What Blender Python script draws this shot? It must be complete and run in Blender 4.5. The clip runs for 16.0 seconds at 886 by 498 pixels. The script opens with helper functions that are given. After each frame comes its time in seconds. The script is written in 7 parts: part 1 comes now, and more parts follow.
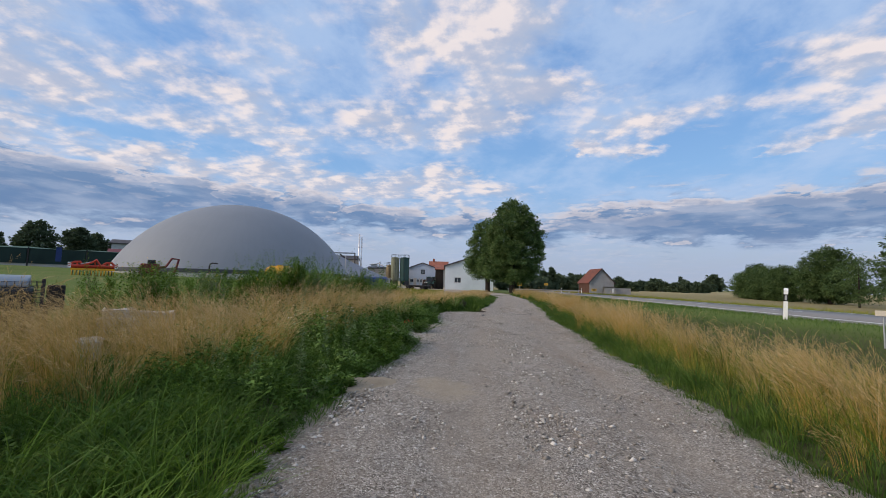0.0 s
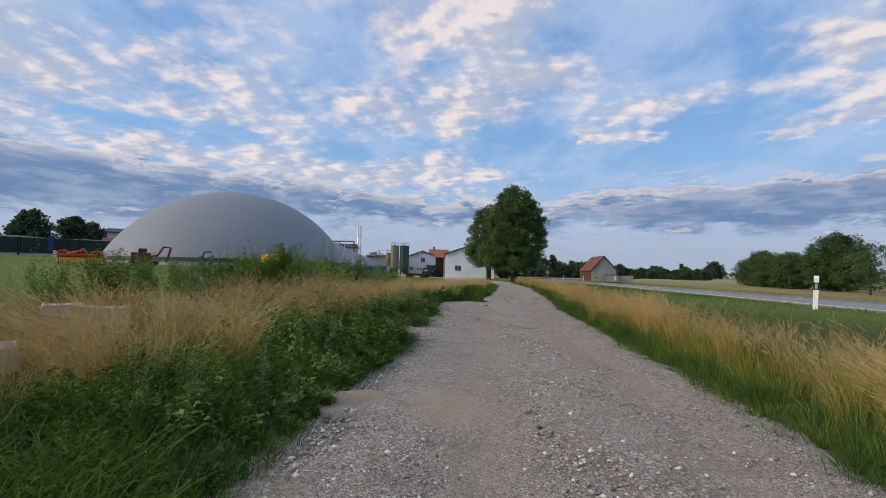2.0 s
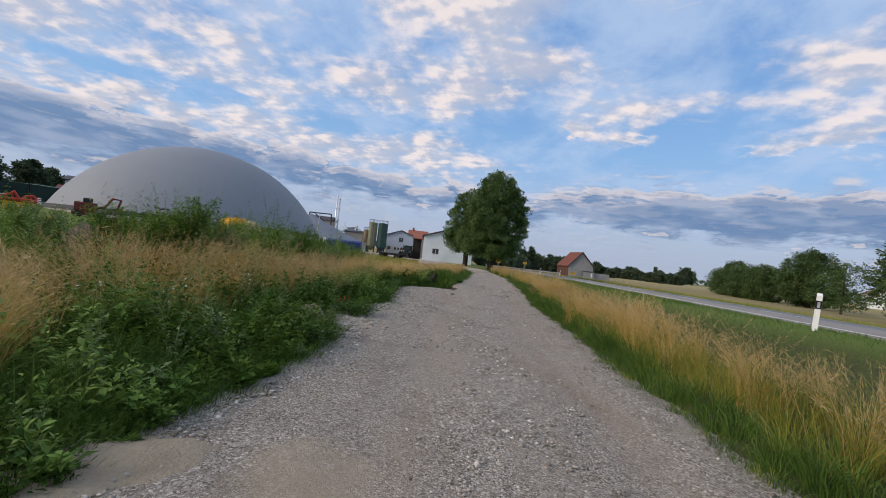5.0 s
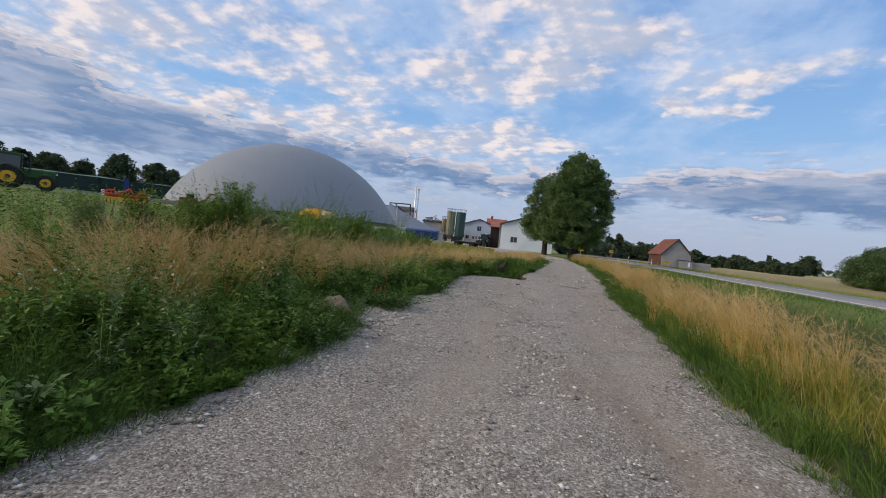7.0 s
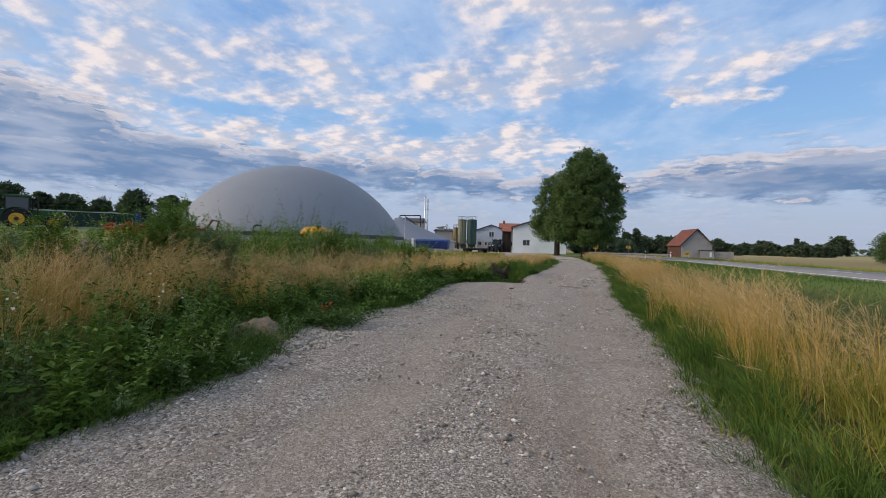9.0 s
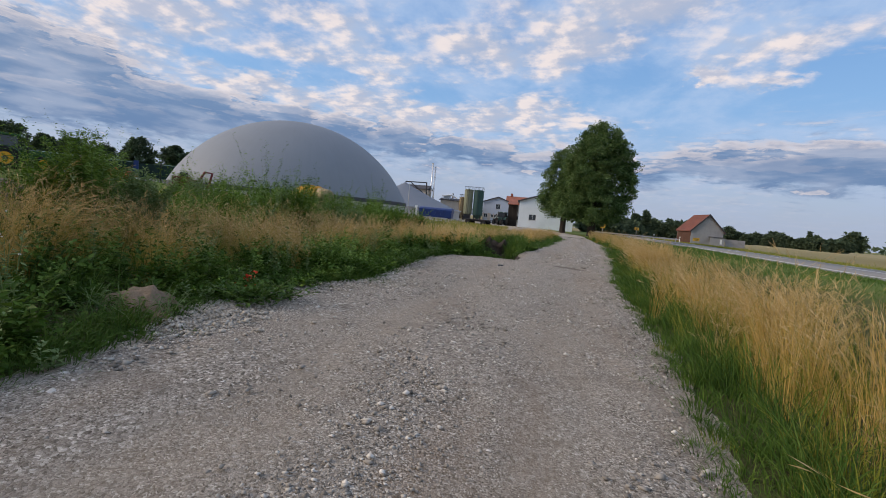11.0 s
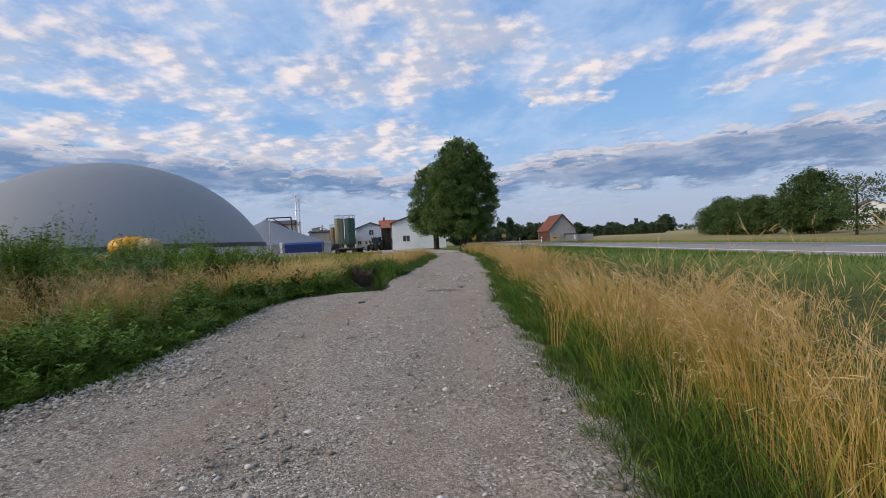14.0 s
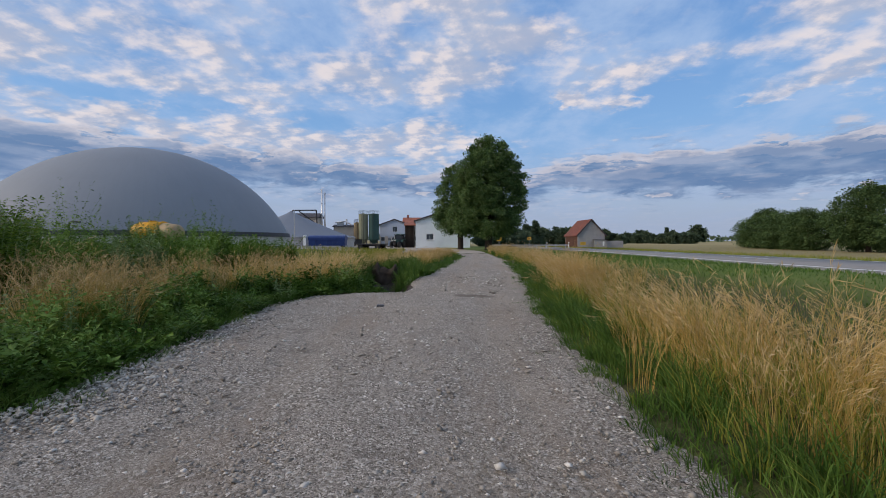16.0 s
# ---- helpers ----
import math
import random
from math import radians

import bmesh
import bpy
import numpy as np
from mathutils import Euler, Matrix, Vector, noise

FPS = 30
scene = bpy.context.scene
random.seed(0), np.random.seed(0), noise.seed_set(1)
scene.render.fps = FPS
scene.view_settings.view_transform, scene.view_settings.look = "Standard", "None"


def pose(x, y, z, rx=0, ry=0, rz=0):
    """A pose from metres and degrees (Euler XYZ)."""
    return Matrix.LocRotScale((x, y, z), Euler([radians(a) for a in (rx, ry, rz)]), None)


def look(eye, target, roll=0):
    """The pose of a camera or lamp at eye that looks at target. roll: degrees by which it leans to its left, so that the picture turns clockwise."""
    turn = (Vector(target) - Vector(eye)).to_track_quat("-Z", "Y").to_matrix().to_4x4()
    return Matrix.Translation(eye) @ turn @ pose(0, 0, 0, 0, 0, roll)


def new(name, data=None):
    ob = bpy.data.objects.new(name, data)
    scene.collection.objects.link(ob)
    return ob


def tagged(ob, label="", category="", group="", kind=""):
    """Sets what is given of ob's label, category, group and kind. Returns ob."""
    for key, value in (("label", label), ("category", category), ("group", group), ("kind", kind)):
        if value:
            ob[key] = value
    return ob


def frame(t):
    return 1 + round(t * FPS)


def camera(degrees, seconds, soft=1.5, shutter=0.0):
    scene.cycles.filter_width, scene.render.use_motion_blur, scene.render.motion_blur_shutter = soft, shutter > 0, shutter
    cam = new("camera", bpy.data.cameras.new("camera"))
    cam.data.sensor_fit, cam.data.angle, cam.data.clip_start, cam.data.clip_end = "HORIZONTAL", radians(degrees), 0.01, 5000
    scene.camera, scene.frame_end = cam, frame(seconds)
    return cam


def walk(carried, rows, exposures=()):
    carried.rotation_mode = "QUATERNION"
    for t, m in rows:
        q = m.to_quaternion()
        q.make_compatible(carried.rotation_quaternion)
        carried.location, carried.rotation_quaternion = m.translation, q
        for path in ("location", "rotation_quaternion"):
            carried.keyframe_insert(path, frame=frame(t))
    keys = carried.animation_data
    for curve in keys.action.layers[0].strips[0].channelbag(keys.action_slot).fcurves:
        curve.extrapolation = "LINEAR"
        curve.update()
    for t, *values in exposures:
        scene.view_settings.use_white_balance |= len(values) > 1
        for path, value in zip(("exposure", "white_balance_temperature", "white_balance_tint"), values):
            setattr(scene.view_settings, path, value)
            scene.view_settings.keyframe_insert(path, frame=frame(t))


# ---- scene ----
cam = camera(92.94, 16.0, soft=0.9)
PATH = [
    (0, pose(0.000, 0.000, 1.354, 94.63, -1.52, -0.00)),
    (0.5, pose(0.064, 0.300, 1.361, 92.88, -2.81, -0.03)),
    (1, pose(0.028, 0.598, 1.350, 92.76, -2.13, 0.32)),
    (1.5, pose(0.004, 0.882, 1.346, 92.80, -1.54, 0.10)),
    (2, pose(-0.024, 1.182, 1.365, 93.02, -1.32, 0.01)),
    (2.5, pose(-0.051, 1.566, 1.365, 93.24, -1.21, -6.73)),
    (3, pose(0.045, 1.846, 1.356, 93.28, -1.67, -4.20)),
    (3.5, pose(0.141, 2.194, 1.357, 93.03, -6.27, -3.09)),
    (5.8, pose(0.761, 3.674, 1.361, 89.53, -6.46, -2.44)),
    (6, pose(0.810, 3.804, 1.360, 88.88, -6.31, 3.71)),
    (6.5, pose(0.968, 4.087, 1.338, 88.14, -5.95, 9.89)),
    (7, pose(1.173, 4.400, 1.352, 88.24, -5.89, 8.24)),
    (7.5, pose(1.396, 4.595, 1.354, 87.82, -7.43, 9.41)),
    (8, pose(1.635, 4.891, 1.318, 88.07, -8.04, 4.79)),
    (8.5, pose(1.830, 5.230, 1.309, 87.48, -7.10, 2.88)),
    (9, pose(2.046, 5.525, 1.294, 89.40, -1.43, 10.46)),
    (9.5, pose(2.160, 5.909, 1.274, 87.85, -6.31, 10.95)),
    (11.8, pose(2.590, 7.569, 1.273, 85.09, -2.87, 12.42)),
    (12, pose(2.635, 7.718, 1.269, 88.13, -1.73, 12.34)),
    (12.5, pose(2.722, 8.131, 1.262, 93.74, -1.58, 11.50)),
    (13, pose(2.827, 8.557, 1.257, 92.44, -1.63, 6.71)),
    (13.5, pose(2.844, 8.989, 1.267, 90.32, 5.28, -3.39)),
    (14, pose(2.828, 9.317, 1.256, 88.90, 2.89, -5.14)),
    (14.5, pose(2.827, 9.703, 1.267, 84.84, 3.43, -4.54)),
    (15, pose(2.724, 10.055, 1.271, 84.29, 1.18, -4.96)),
    (15.5, pose(2.698, 10.386, 1.248, 86.43, 0.12, -1.86)),
    (16, pose(2.715, 10.648, 1.222, 88.95, 0.13, -2.06)),
]
LIGHT = [(0.0, 0.2, 6420, 10), (1.0, 0.22, 6450, 10), (2.0, 0.16, 6430, 10), (3.5, 0.16, 6450, 10), (6.0, 0.24, 6520, 10), (7.5, 0.24, 6520, 10), (8.5, 0.14, 6520, 10), (9.0, 0.25, 6550, 10), (9.5, 0.12, 6500, 10), (11.8, 0.23, 6520, 10), (12.0, 0.22, 6500, 10),
         (12.5, 0.03, 6220, 10), (13.0, 0.04, 6220, 10), (13.5, 0.14, 6350, 10), (14.0, 0.24, 6480, 10), (15.0, 0.2, 6450, 10), (15.5, 0.04, 6220, 10), (16.0, 0.05, 6200, 10)]
walk(cam, PATH, LIGHT)


# ---- world and light ----
SUN_AZ, SUN_EL = radians(-105), radians(27)   # compass from +y towards +x; the low sun stands to the left, behind thin cloud


def link(tree, a, b):
    tree.links.new(a, b)


class Graph:
    """Small wrapper to write node networks as formulas."""

    def __init__(self, tree):
        self.tree = tree

    def put(self, socket, value):
        if isinstance(value, bpy.types.NodeSocket):
            self.tree.links.new(value, socket)
        else:
            socket.default_value = value

    def math(self, op, a, b=0.0, c=0.0, clamp=False):
        n = self.tree.nodes.new("ShaderNodeMath")
        n.operation, n.use_clamp = op, clamp
        for i, v in enumerate((a, b, c)):
            self.put(n.inputs[i], v)
        return n.outputs[0]

    def vmath(self, op, a, b=(0, 0, 0)):
        n = self.tree.nodes.new("ShaderNodeVectorMath")
        n.operation = op
        self.put(n.inputs[0], a)
        self.put(n.inputs[1], b)
        return n.outputs[0]

    def noise(self, vec, scale, detail=4.0, rough=0.55, distortion=0.0, out=0):
        n = self.tree.nodes.new("ShaderNodeTexNoise")
        if vec is not None:
            self.put(n.inputs["Vector"], vec)
        n.inputs["Scale"].default_value, n.inputs["Detail"].default_value = scale, detail
        n.inputs["Roughness"].default_value, n.inputs["Distortion"].default_value = rough, distortion
        return n.outputs[out]

    def voronoi(self, vec, scale, feature="F1", out=0):
        n = self.tree.nodes.new("ShaderNodeTexVoronoi")
        n.feature = feature
        if vec is not None:
            self.put(n.inputs["Vector"], vec)
        n.inputs["Scale"].default_value = scale
        return n.outputs[out]

    def ramp(self, fac, stops, mode="LINEAR"):
        n = self.tree.nodes.new("ShaderNodeValToRGB")
        n.color_ramp.interpolation = mode
        els = n.color_ramp.elements
        while len(els) < len(stops):
            els.new(0.5)
        for e, (pos, col) in zip(els, stops):
            e.position = pos
            e.color = (*col, 1) if isinstance(col, tuple) else (col, col, col, 1)
        self.put(n.inputs[0], fac)
        return n.outputs[0]

    def step(self, v, a, b, lo=0.0, hi=1.0):
        n = self.tree.nodes.new("ShaderNodeMapRange")
        n.interpolation_type = "SMOOTHSTEP"
        self.put(n.inputs[0], v)
        for i, w in enumerate((a, b, lo, hi)):
            n.inputs[i + 1].default_value = w
        return n.outputs[0]

    def mix(self, fac, a, b, mode="MIX"):
        n = self.tree.nodes.new("ShaderNodeMix")
        n.data_type, n.blend_type = "RGBA", mode
        self.put(n.inputs["Factor"], fac)
        for sock, v in ((n.inputs[6], a), (n.inputs[7], b)):
            self.put(sock, (*v, 1) if isinstance(v, tuple) and len(v) == 3 else v)
        return n.outputs[2]

    def split(self, vec):
        n = self.tree.nodes.new("ShaderNodeSeparateXYZ")
        self.put(n.inputs[0], vec)
        return n.outputs[0], n.outputs[1], n.outputs[2]

    def join(self, x, y, z):
        n = self.tree.nodes.new("ShaderNodeCombineXYZ")
        for i, v in enumerate((x, y, z)):
            self.put(n.inputs[i], v)
        return n.outputs[0]


def make_world():
    world = bpy.data.worlds.new("evening_sky")
    world.use_nodes = True
    scene.world = world
    tree = world.node_tree
    tree.nodes.clear()
    g = Graph(tree)
    sky = tree.nodes.new("ShaderNodeTexSky")
    sky.sky_type, sky.sun_disc = "NISHITA", False
    sky.sun_elevation, sky.sun_rotation = SUN_EL, SUN_AZ
    way = tree.nodes.new("ShaderNodeTexCoord").outputs["Generated"]
    x, y, z = g.split(way)
    # the cloud deck, as a plane far overhead, bent down towards the horizon
    up = g.math("ADD", g.math("MAXIMUM", z, 0.0), 0.20)
    u, v = g.math("DIVIDE", x, up), g.math("DIVIDE", y, up)
    deck = g.join(u, v, 0.0)
    bearing = g.math("ARCTAN2", x, y)
    blue = g.ramp(g.math("MAXIMUM", z, 0.0), SKY_BLUE)
    air = g.mix(0.75, g.vmath("MULTIPLY", sky.outputs[0], (0.11, 0.11, 0.11)), blue)
    # thin high veil, drawn out in soft mottled bands
    veil = g.noise(g.vmath("MULTIPLY", deck, (1.0, 0.85, 1.0)), 2.4, 6.0, 0.60, 0.2)
    veil = g.step(g.math("ADD", veil, g.step(z, 0.25, 0.65, 0.0, 0.10)), 0.38, 0.68, 0.04, 0.82)
    air = g.mix(veil, air, VEIL)

    def field(at):
        """How thick the heaped cloud stands over a place of the deck."""
        big = g.noise(at, 1.2, 2.0, 0.5, 0.2)
        puff = g.noise(g.vmath("MULTIPLY", at, (0.9, 1.1, 1.0)), 4.6, 3.0, 0.5, 0.1)
        fine = g.noise(at, 14.0, 4.0, 0.62, 0.0)
        c = g.math("ADD", g.math("MULTIPLY", big, 0.62), g.math("MULTIPLY", puff, 0.50))
        return g.math("ADD", c, g.math("MULTIPLY", g.math("SUBTRACT", fine, 0.5), 0.19))

    def heaped(total, items, ragged, share, height):
        """Adds the soft swellings and gaps of a list to a cover."""
        for bu, bv, su, sv, amount in items:
            du = g.math("DIVIDE", g.math("SUBTRACT", g.math("ADD", bearing, g.math("MULTIPLY", ragged, 0.22)), radians(bu)), radians(su))
            dv = g.math("DIVIDE", g.math("SUBTRACT", g.math("ADD", height, g.math("MULTIPLY", ragged, 0.10)), math.sin(radians(bv))), radians(sv))
            r2 = g.math("ADD", g.math("MULTIPLY", du, du), g.math("MULTIPLY", dv, dv))
            total = g.math("ADD", total, g.math("MULTIPLY", g.math("EXPONENT", g.math("MULTIPLY", r2, -1.0)), amount * share))
        return total

    here = field(deck)
    toward = field(g.vmath("ADD", deck, (-0.045, -0.02, 0.0)))
    ragged = g.math("SUBTRACT", g.noise(deck, 4.2, 5.0, 0.62, 0.15), 0.5)
    cover = heaped(heaped(here, PUFFS, ragged, 0.55, z), GAPS, ragged, 0.55, z)
    dense = g.math("MULTIPLY", g.step(cover, 0.475, 0.72), g.step(z, 0.11, 0.22, 0.35, 1.0))
    thick = g.step(cover, 0.60, 0.84)
    edge = g.step(g.math("SUBTRACT", here, toward), -0.05, 0.075)
    bright = g.mix(edge, CLOUD_GREY, CLOUD_WARM)
    cloud = g.mix(g.math("MULTIPLY", thick, g.step(edge, 0.2, 0.9, 0.75, 0.15)), bright, CLOUD_CORE)
    col = g.mix(g.math("MULTIPLY", dense, 0.86), air, cloud)

    haze = g.step(z, 0.02, 0.22, 0.75, 0.0)
    col = g.mix(haze, col, HORIZON)
    # long low banks over the horizon, slate blue with lit upper edges
    def bank(height):
        band = g.noise(g.join(g.math("MULTIPLY", bearing, 7.0), g.math("MULTIPLY", height, 34.0), 0.0), 1.0, 5.0, 0.58, 0.3)
        rag = g.math("SUBTRACT", g.noise(g.join(g.math("MULTIPLY", bearing, 14.0), g.math("MULTIPLY", height, 40.0), 3.0), 1.0, 5.0, 0.6, 0.2), 0.5)
        return heaped(g.math("MULTIPLY", band, 0.75), BANKS, rag, 0.8, height)

    low = bank(z)
    lit = g.step(g.math("SUBTRACT", low, bank(g.math("ADD", z, 0.014))), 0.015, 0.11)
    shade = g.ramp(g.math("MAXIMUM", z, 0.0), CLOUD_SHADE)
    streak = g.noise(g.join(g.math("MULTIPLY", bearing, 9.0), g.math("MULTIPLY", z, 34.0), 0.0), 1.0, 5.0, 0.52, 0.2)
    deep = g.mix(g.step(streak, 0.40, 0.70, 0.0, 0.55), shade, CLOUD_GREY)
    deep = g.mix(g.math("MULTIPLY", lit, g.step(low, 0.86, 0.56, 0.10, 0.6)), deep, CLOUD_WARM)
    col = g.mix(g.step(low, 0.44, 0.68, 0.0, 0.92), col, deep)
    col = g.mix(g.step(z, 0.0, 0.075, 0.8, 0.0), col, HORIZON)
    back = tree.nodes.new("ShaderNodeBackground")
    g.put(back.inputs[0], col)
    back.inputs[1].default_value = 1.0
    out = tree.nodes.new("ShaderNodeOutputWorld")
    link(tree, back.outputs[0], out.inputs[0])


SKY_BLUE = [(0.0, (0.34, 0.40, 0.55)), (0.10, (0.33, 0.46, 0.68)), (0.25, (0.21, 0.41, 0.72)), (0.45, (0.13, 0.31, 0.66)), (0.9, (0.11, 0.26, 0.58))]
VEIL = (0.39, 0.51, 0.715)
CLOUD_GREY, CLOUD_WARM, CLOUD_CORE = (0.40, 0.45, 0.57), (0.86, 0.74, 0.685), (0.46, 0.47, 0.56)
CLOUD_SHADE = [(0.0, (0.25, 0.31, 0.44)), (0.12, (0.115, 0.20, 0.365)), (0.25, (0.16, 0.245, 0.40)), (0.5, (0.40, 0.45, 0.555))]
HORIZON = (0.345, 0.40, 0.52)
# clouds, gaps and banks that stand out: bearing, height and their spreads in degrees, and how much they thicken or thin the cover
PUFFS = [(-2, 13.6, 6, 1.7, 0.42), (18.9, 18.0, 1.9, 0.9, 0.75), (26.5, 17.2, 2.8, 0.9, 0.42), (25, 20, 5, 1.4, 0.30), (13, 24.5, 6.5, 2.8, 0.42), (-1, 32, 12, 5, 0.26), (45, 23.5, 9, 3.2, 0.36), (36, 20.8, 7, 1.1, 0.22), (41, 15.6, 8, 0.9, 0.34),
         (1, 20.5, 11, 2.0, 0.30), (-24, 20, 15, 4, 0.12), (-42, 22.5, 14, 4, 0.22), (-46, 17.6, 7, 1.4, 0.26), (-36, 13.2, 15, 1.3, 0.30), (-22, 16.3, 5, 0.8, 0.26), (-12, 12.0, 8, 1.2, 0.20)]
GAPS = [(11, 17.2, 6, 2.5, -0.45), (26, 13.4, 14, 2.0, -0.50), (37, 27.5, 9, 3.5, -0.22), (-15, 29, 4, 5, -0.28), (-11, 16.0, 9, 1.4, -0.30), (33, 18.0, 6, 1.0, -0.30), (-32, 15.4, 10, 1.0, -0.28), (48, 12.5, 10, 1.6, -0.4), (32, 15.2, 8, 2.0, -0.45), (-4, 26.5, 6, 1.6, -0.25), (22, 29, 5, 4, -0.2)]
BANKS = [(0, 7.4, 75, 3.0, 0.13), (-50, 8.8, 20, 3.4, 0.50), (-27, 9.8, 12, 1.6, 0.40), (-10, 8.8, 12, 1.7, 0.32), (30, 8.4, 16, 2.5, 0.46), (50, 7.8, 14, 2.6, 0.42), (-58, 14, 6, 2.2, 0.36), (-53, 12.2, 5, 1.4, 0.22), (5, 8.2, 8, 1.4, 0.22)]
make_world()

sun = new("sun", bpy.data.lights.new("sun", "SUN"))
sun.data.energy, sun.data.angle, sun.data.color = 2.3, radians(26), (1.0, 0.82, 0.64)
sun.matrix_world = look((0, 0, 0), (-math.sin(SUN_AZ) * math.cos(SUN_EL), -math.cos(SUN_AZ) * math.cos(SUN_EL), -math.sin(SUN_EL)))


# ---- materials ----
def material(name, rough=0.8, metal=0.0, spec=0.3):
    m = bpy.data.materials.new(name)
    m.use_nodes = True
    g = Graph(m.node_tree)
    b = m.node_tree.nodes["Principled BSDF"]
    b.inputs["Roughness"].default_value, b.inputs["Metallic"].default_value = rough, metal
    b.inputs["Specular IOR Level"].default_value = spec
    return m, g, b


def coords(g, which="Object"):
    return g.tree.nodes.new("ShaderNodeTexCoord").outputs[which]


def bump(g, b, height, strength=0.4, distance=0.02):
    n = g.tree.nodes.new("ShaderNodeBump")
    n.inputs["Strength"].default_value, n.inputs["Distance"].default_value = strength, distance
    g.put(n.inputs["Height"], height)
    g.put(b.inputs["Normal"], n.outputs[0])


def worn(name, col, dirt=None, scale=1.5, fine=25.0, rough=0.75, metal=0.0, amount=0.5, relief=0.15, spec=0.3):
    """A painted or raw surface with stains at one scale and grain at another."""
    m, g, b = material(name, rough, metal, spec)
    dirt = dirt or tuple(c * 0.55 for c in col)
    at = coords(g)
    big, small = g.noise(at, scale, 5), g.noise(at, fine, 3)
    fac = g.math("MULTIPLY", g.step(big, 0.42, 0.75), amount)
    c = g.mix(fac, col, dirt)
    c = g.mix(g.step(small, 0.3, 0.75, 0.0, 0.35), c, tuple(v * 0.72 for v in col))
    g.put(b.inputs["Base Color"], c)
    g.put(b.inputs["Roughness"], g.math("ADD", g.math("MULTIPLY", big, 0.2), rough - 0.1))
    bump(g, b, small, relief, 0.02)
    return m


def blades(name, stops, rough=0.6, through_light=0.22):
    """Thin leaves and stalks: each one its own tint, some light shining through."""
    m, g, b = material(name, rough, 0.0, 0.14)
    island = g.tree.nodes.new("ShaderNodeNewGeometry").outputs["Random Per Island"]
    at = coords(g)
    patch, clump = g.noise(at, 0.45, 3), g.noise(at, 2.4, 2)
    fac = g.math("ADD", g.math("MULTIPLY", island, 0.40), g.math("MULTIPLY", g.math("SUBTRACT", patch, 0.28), 0.75))
    fac = g.math("ADD", fac, g.math("MULTIPLY", g.math("SUBTRACT", clump, 0.38), 1.05))
    col = g.ramp(fac, stops)
    g.put(b.inputs["Base Color"], col)
    tr = g.tree.nodes.new("ShaderNodeBsdfTranslucent")
    g.put(tr.inputs[0], col)
    mx = g.tree.nodes.new("ShaderNodeMixShader")
    mx.inputs[0].default_value = through_light
    link(g.tree, b.outputs[0], mx.inputs[1])
    link(g.tree, tr.outputs[0], mx.inputs[2])
    link(g.tree, mx.outputs[0], g.tree.nodes["Material Output"].inputs[0])
    return m


SANDY = (0.03, 5.5, 0.42, 0.6)   # middle and half widths of the sandy patch
RUTTED = (3.75, 20.3, 0.55, 0.22)   # a damp worn hollow across the track


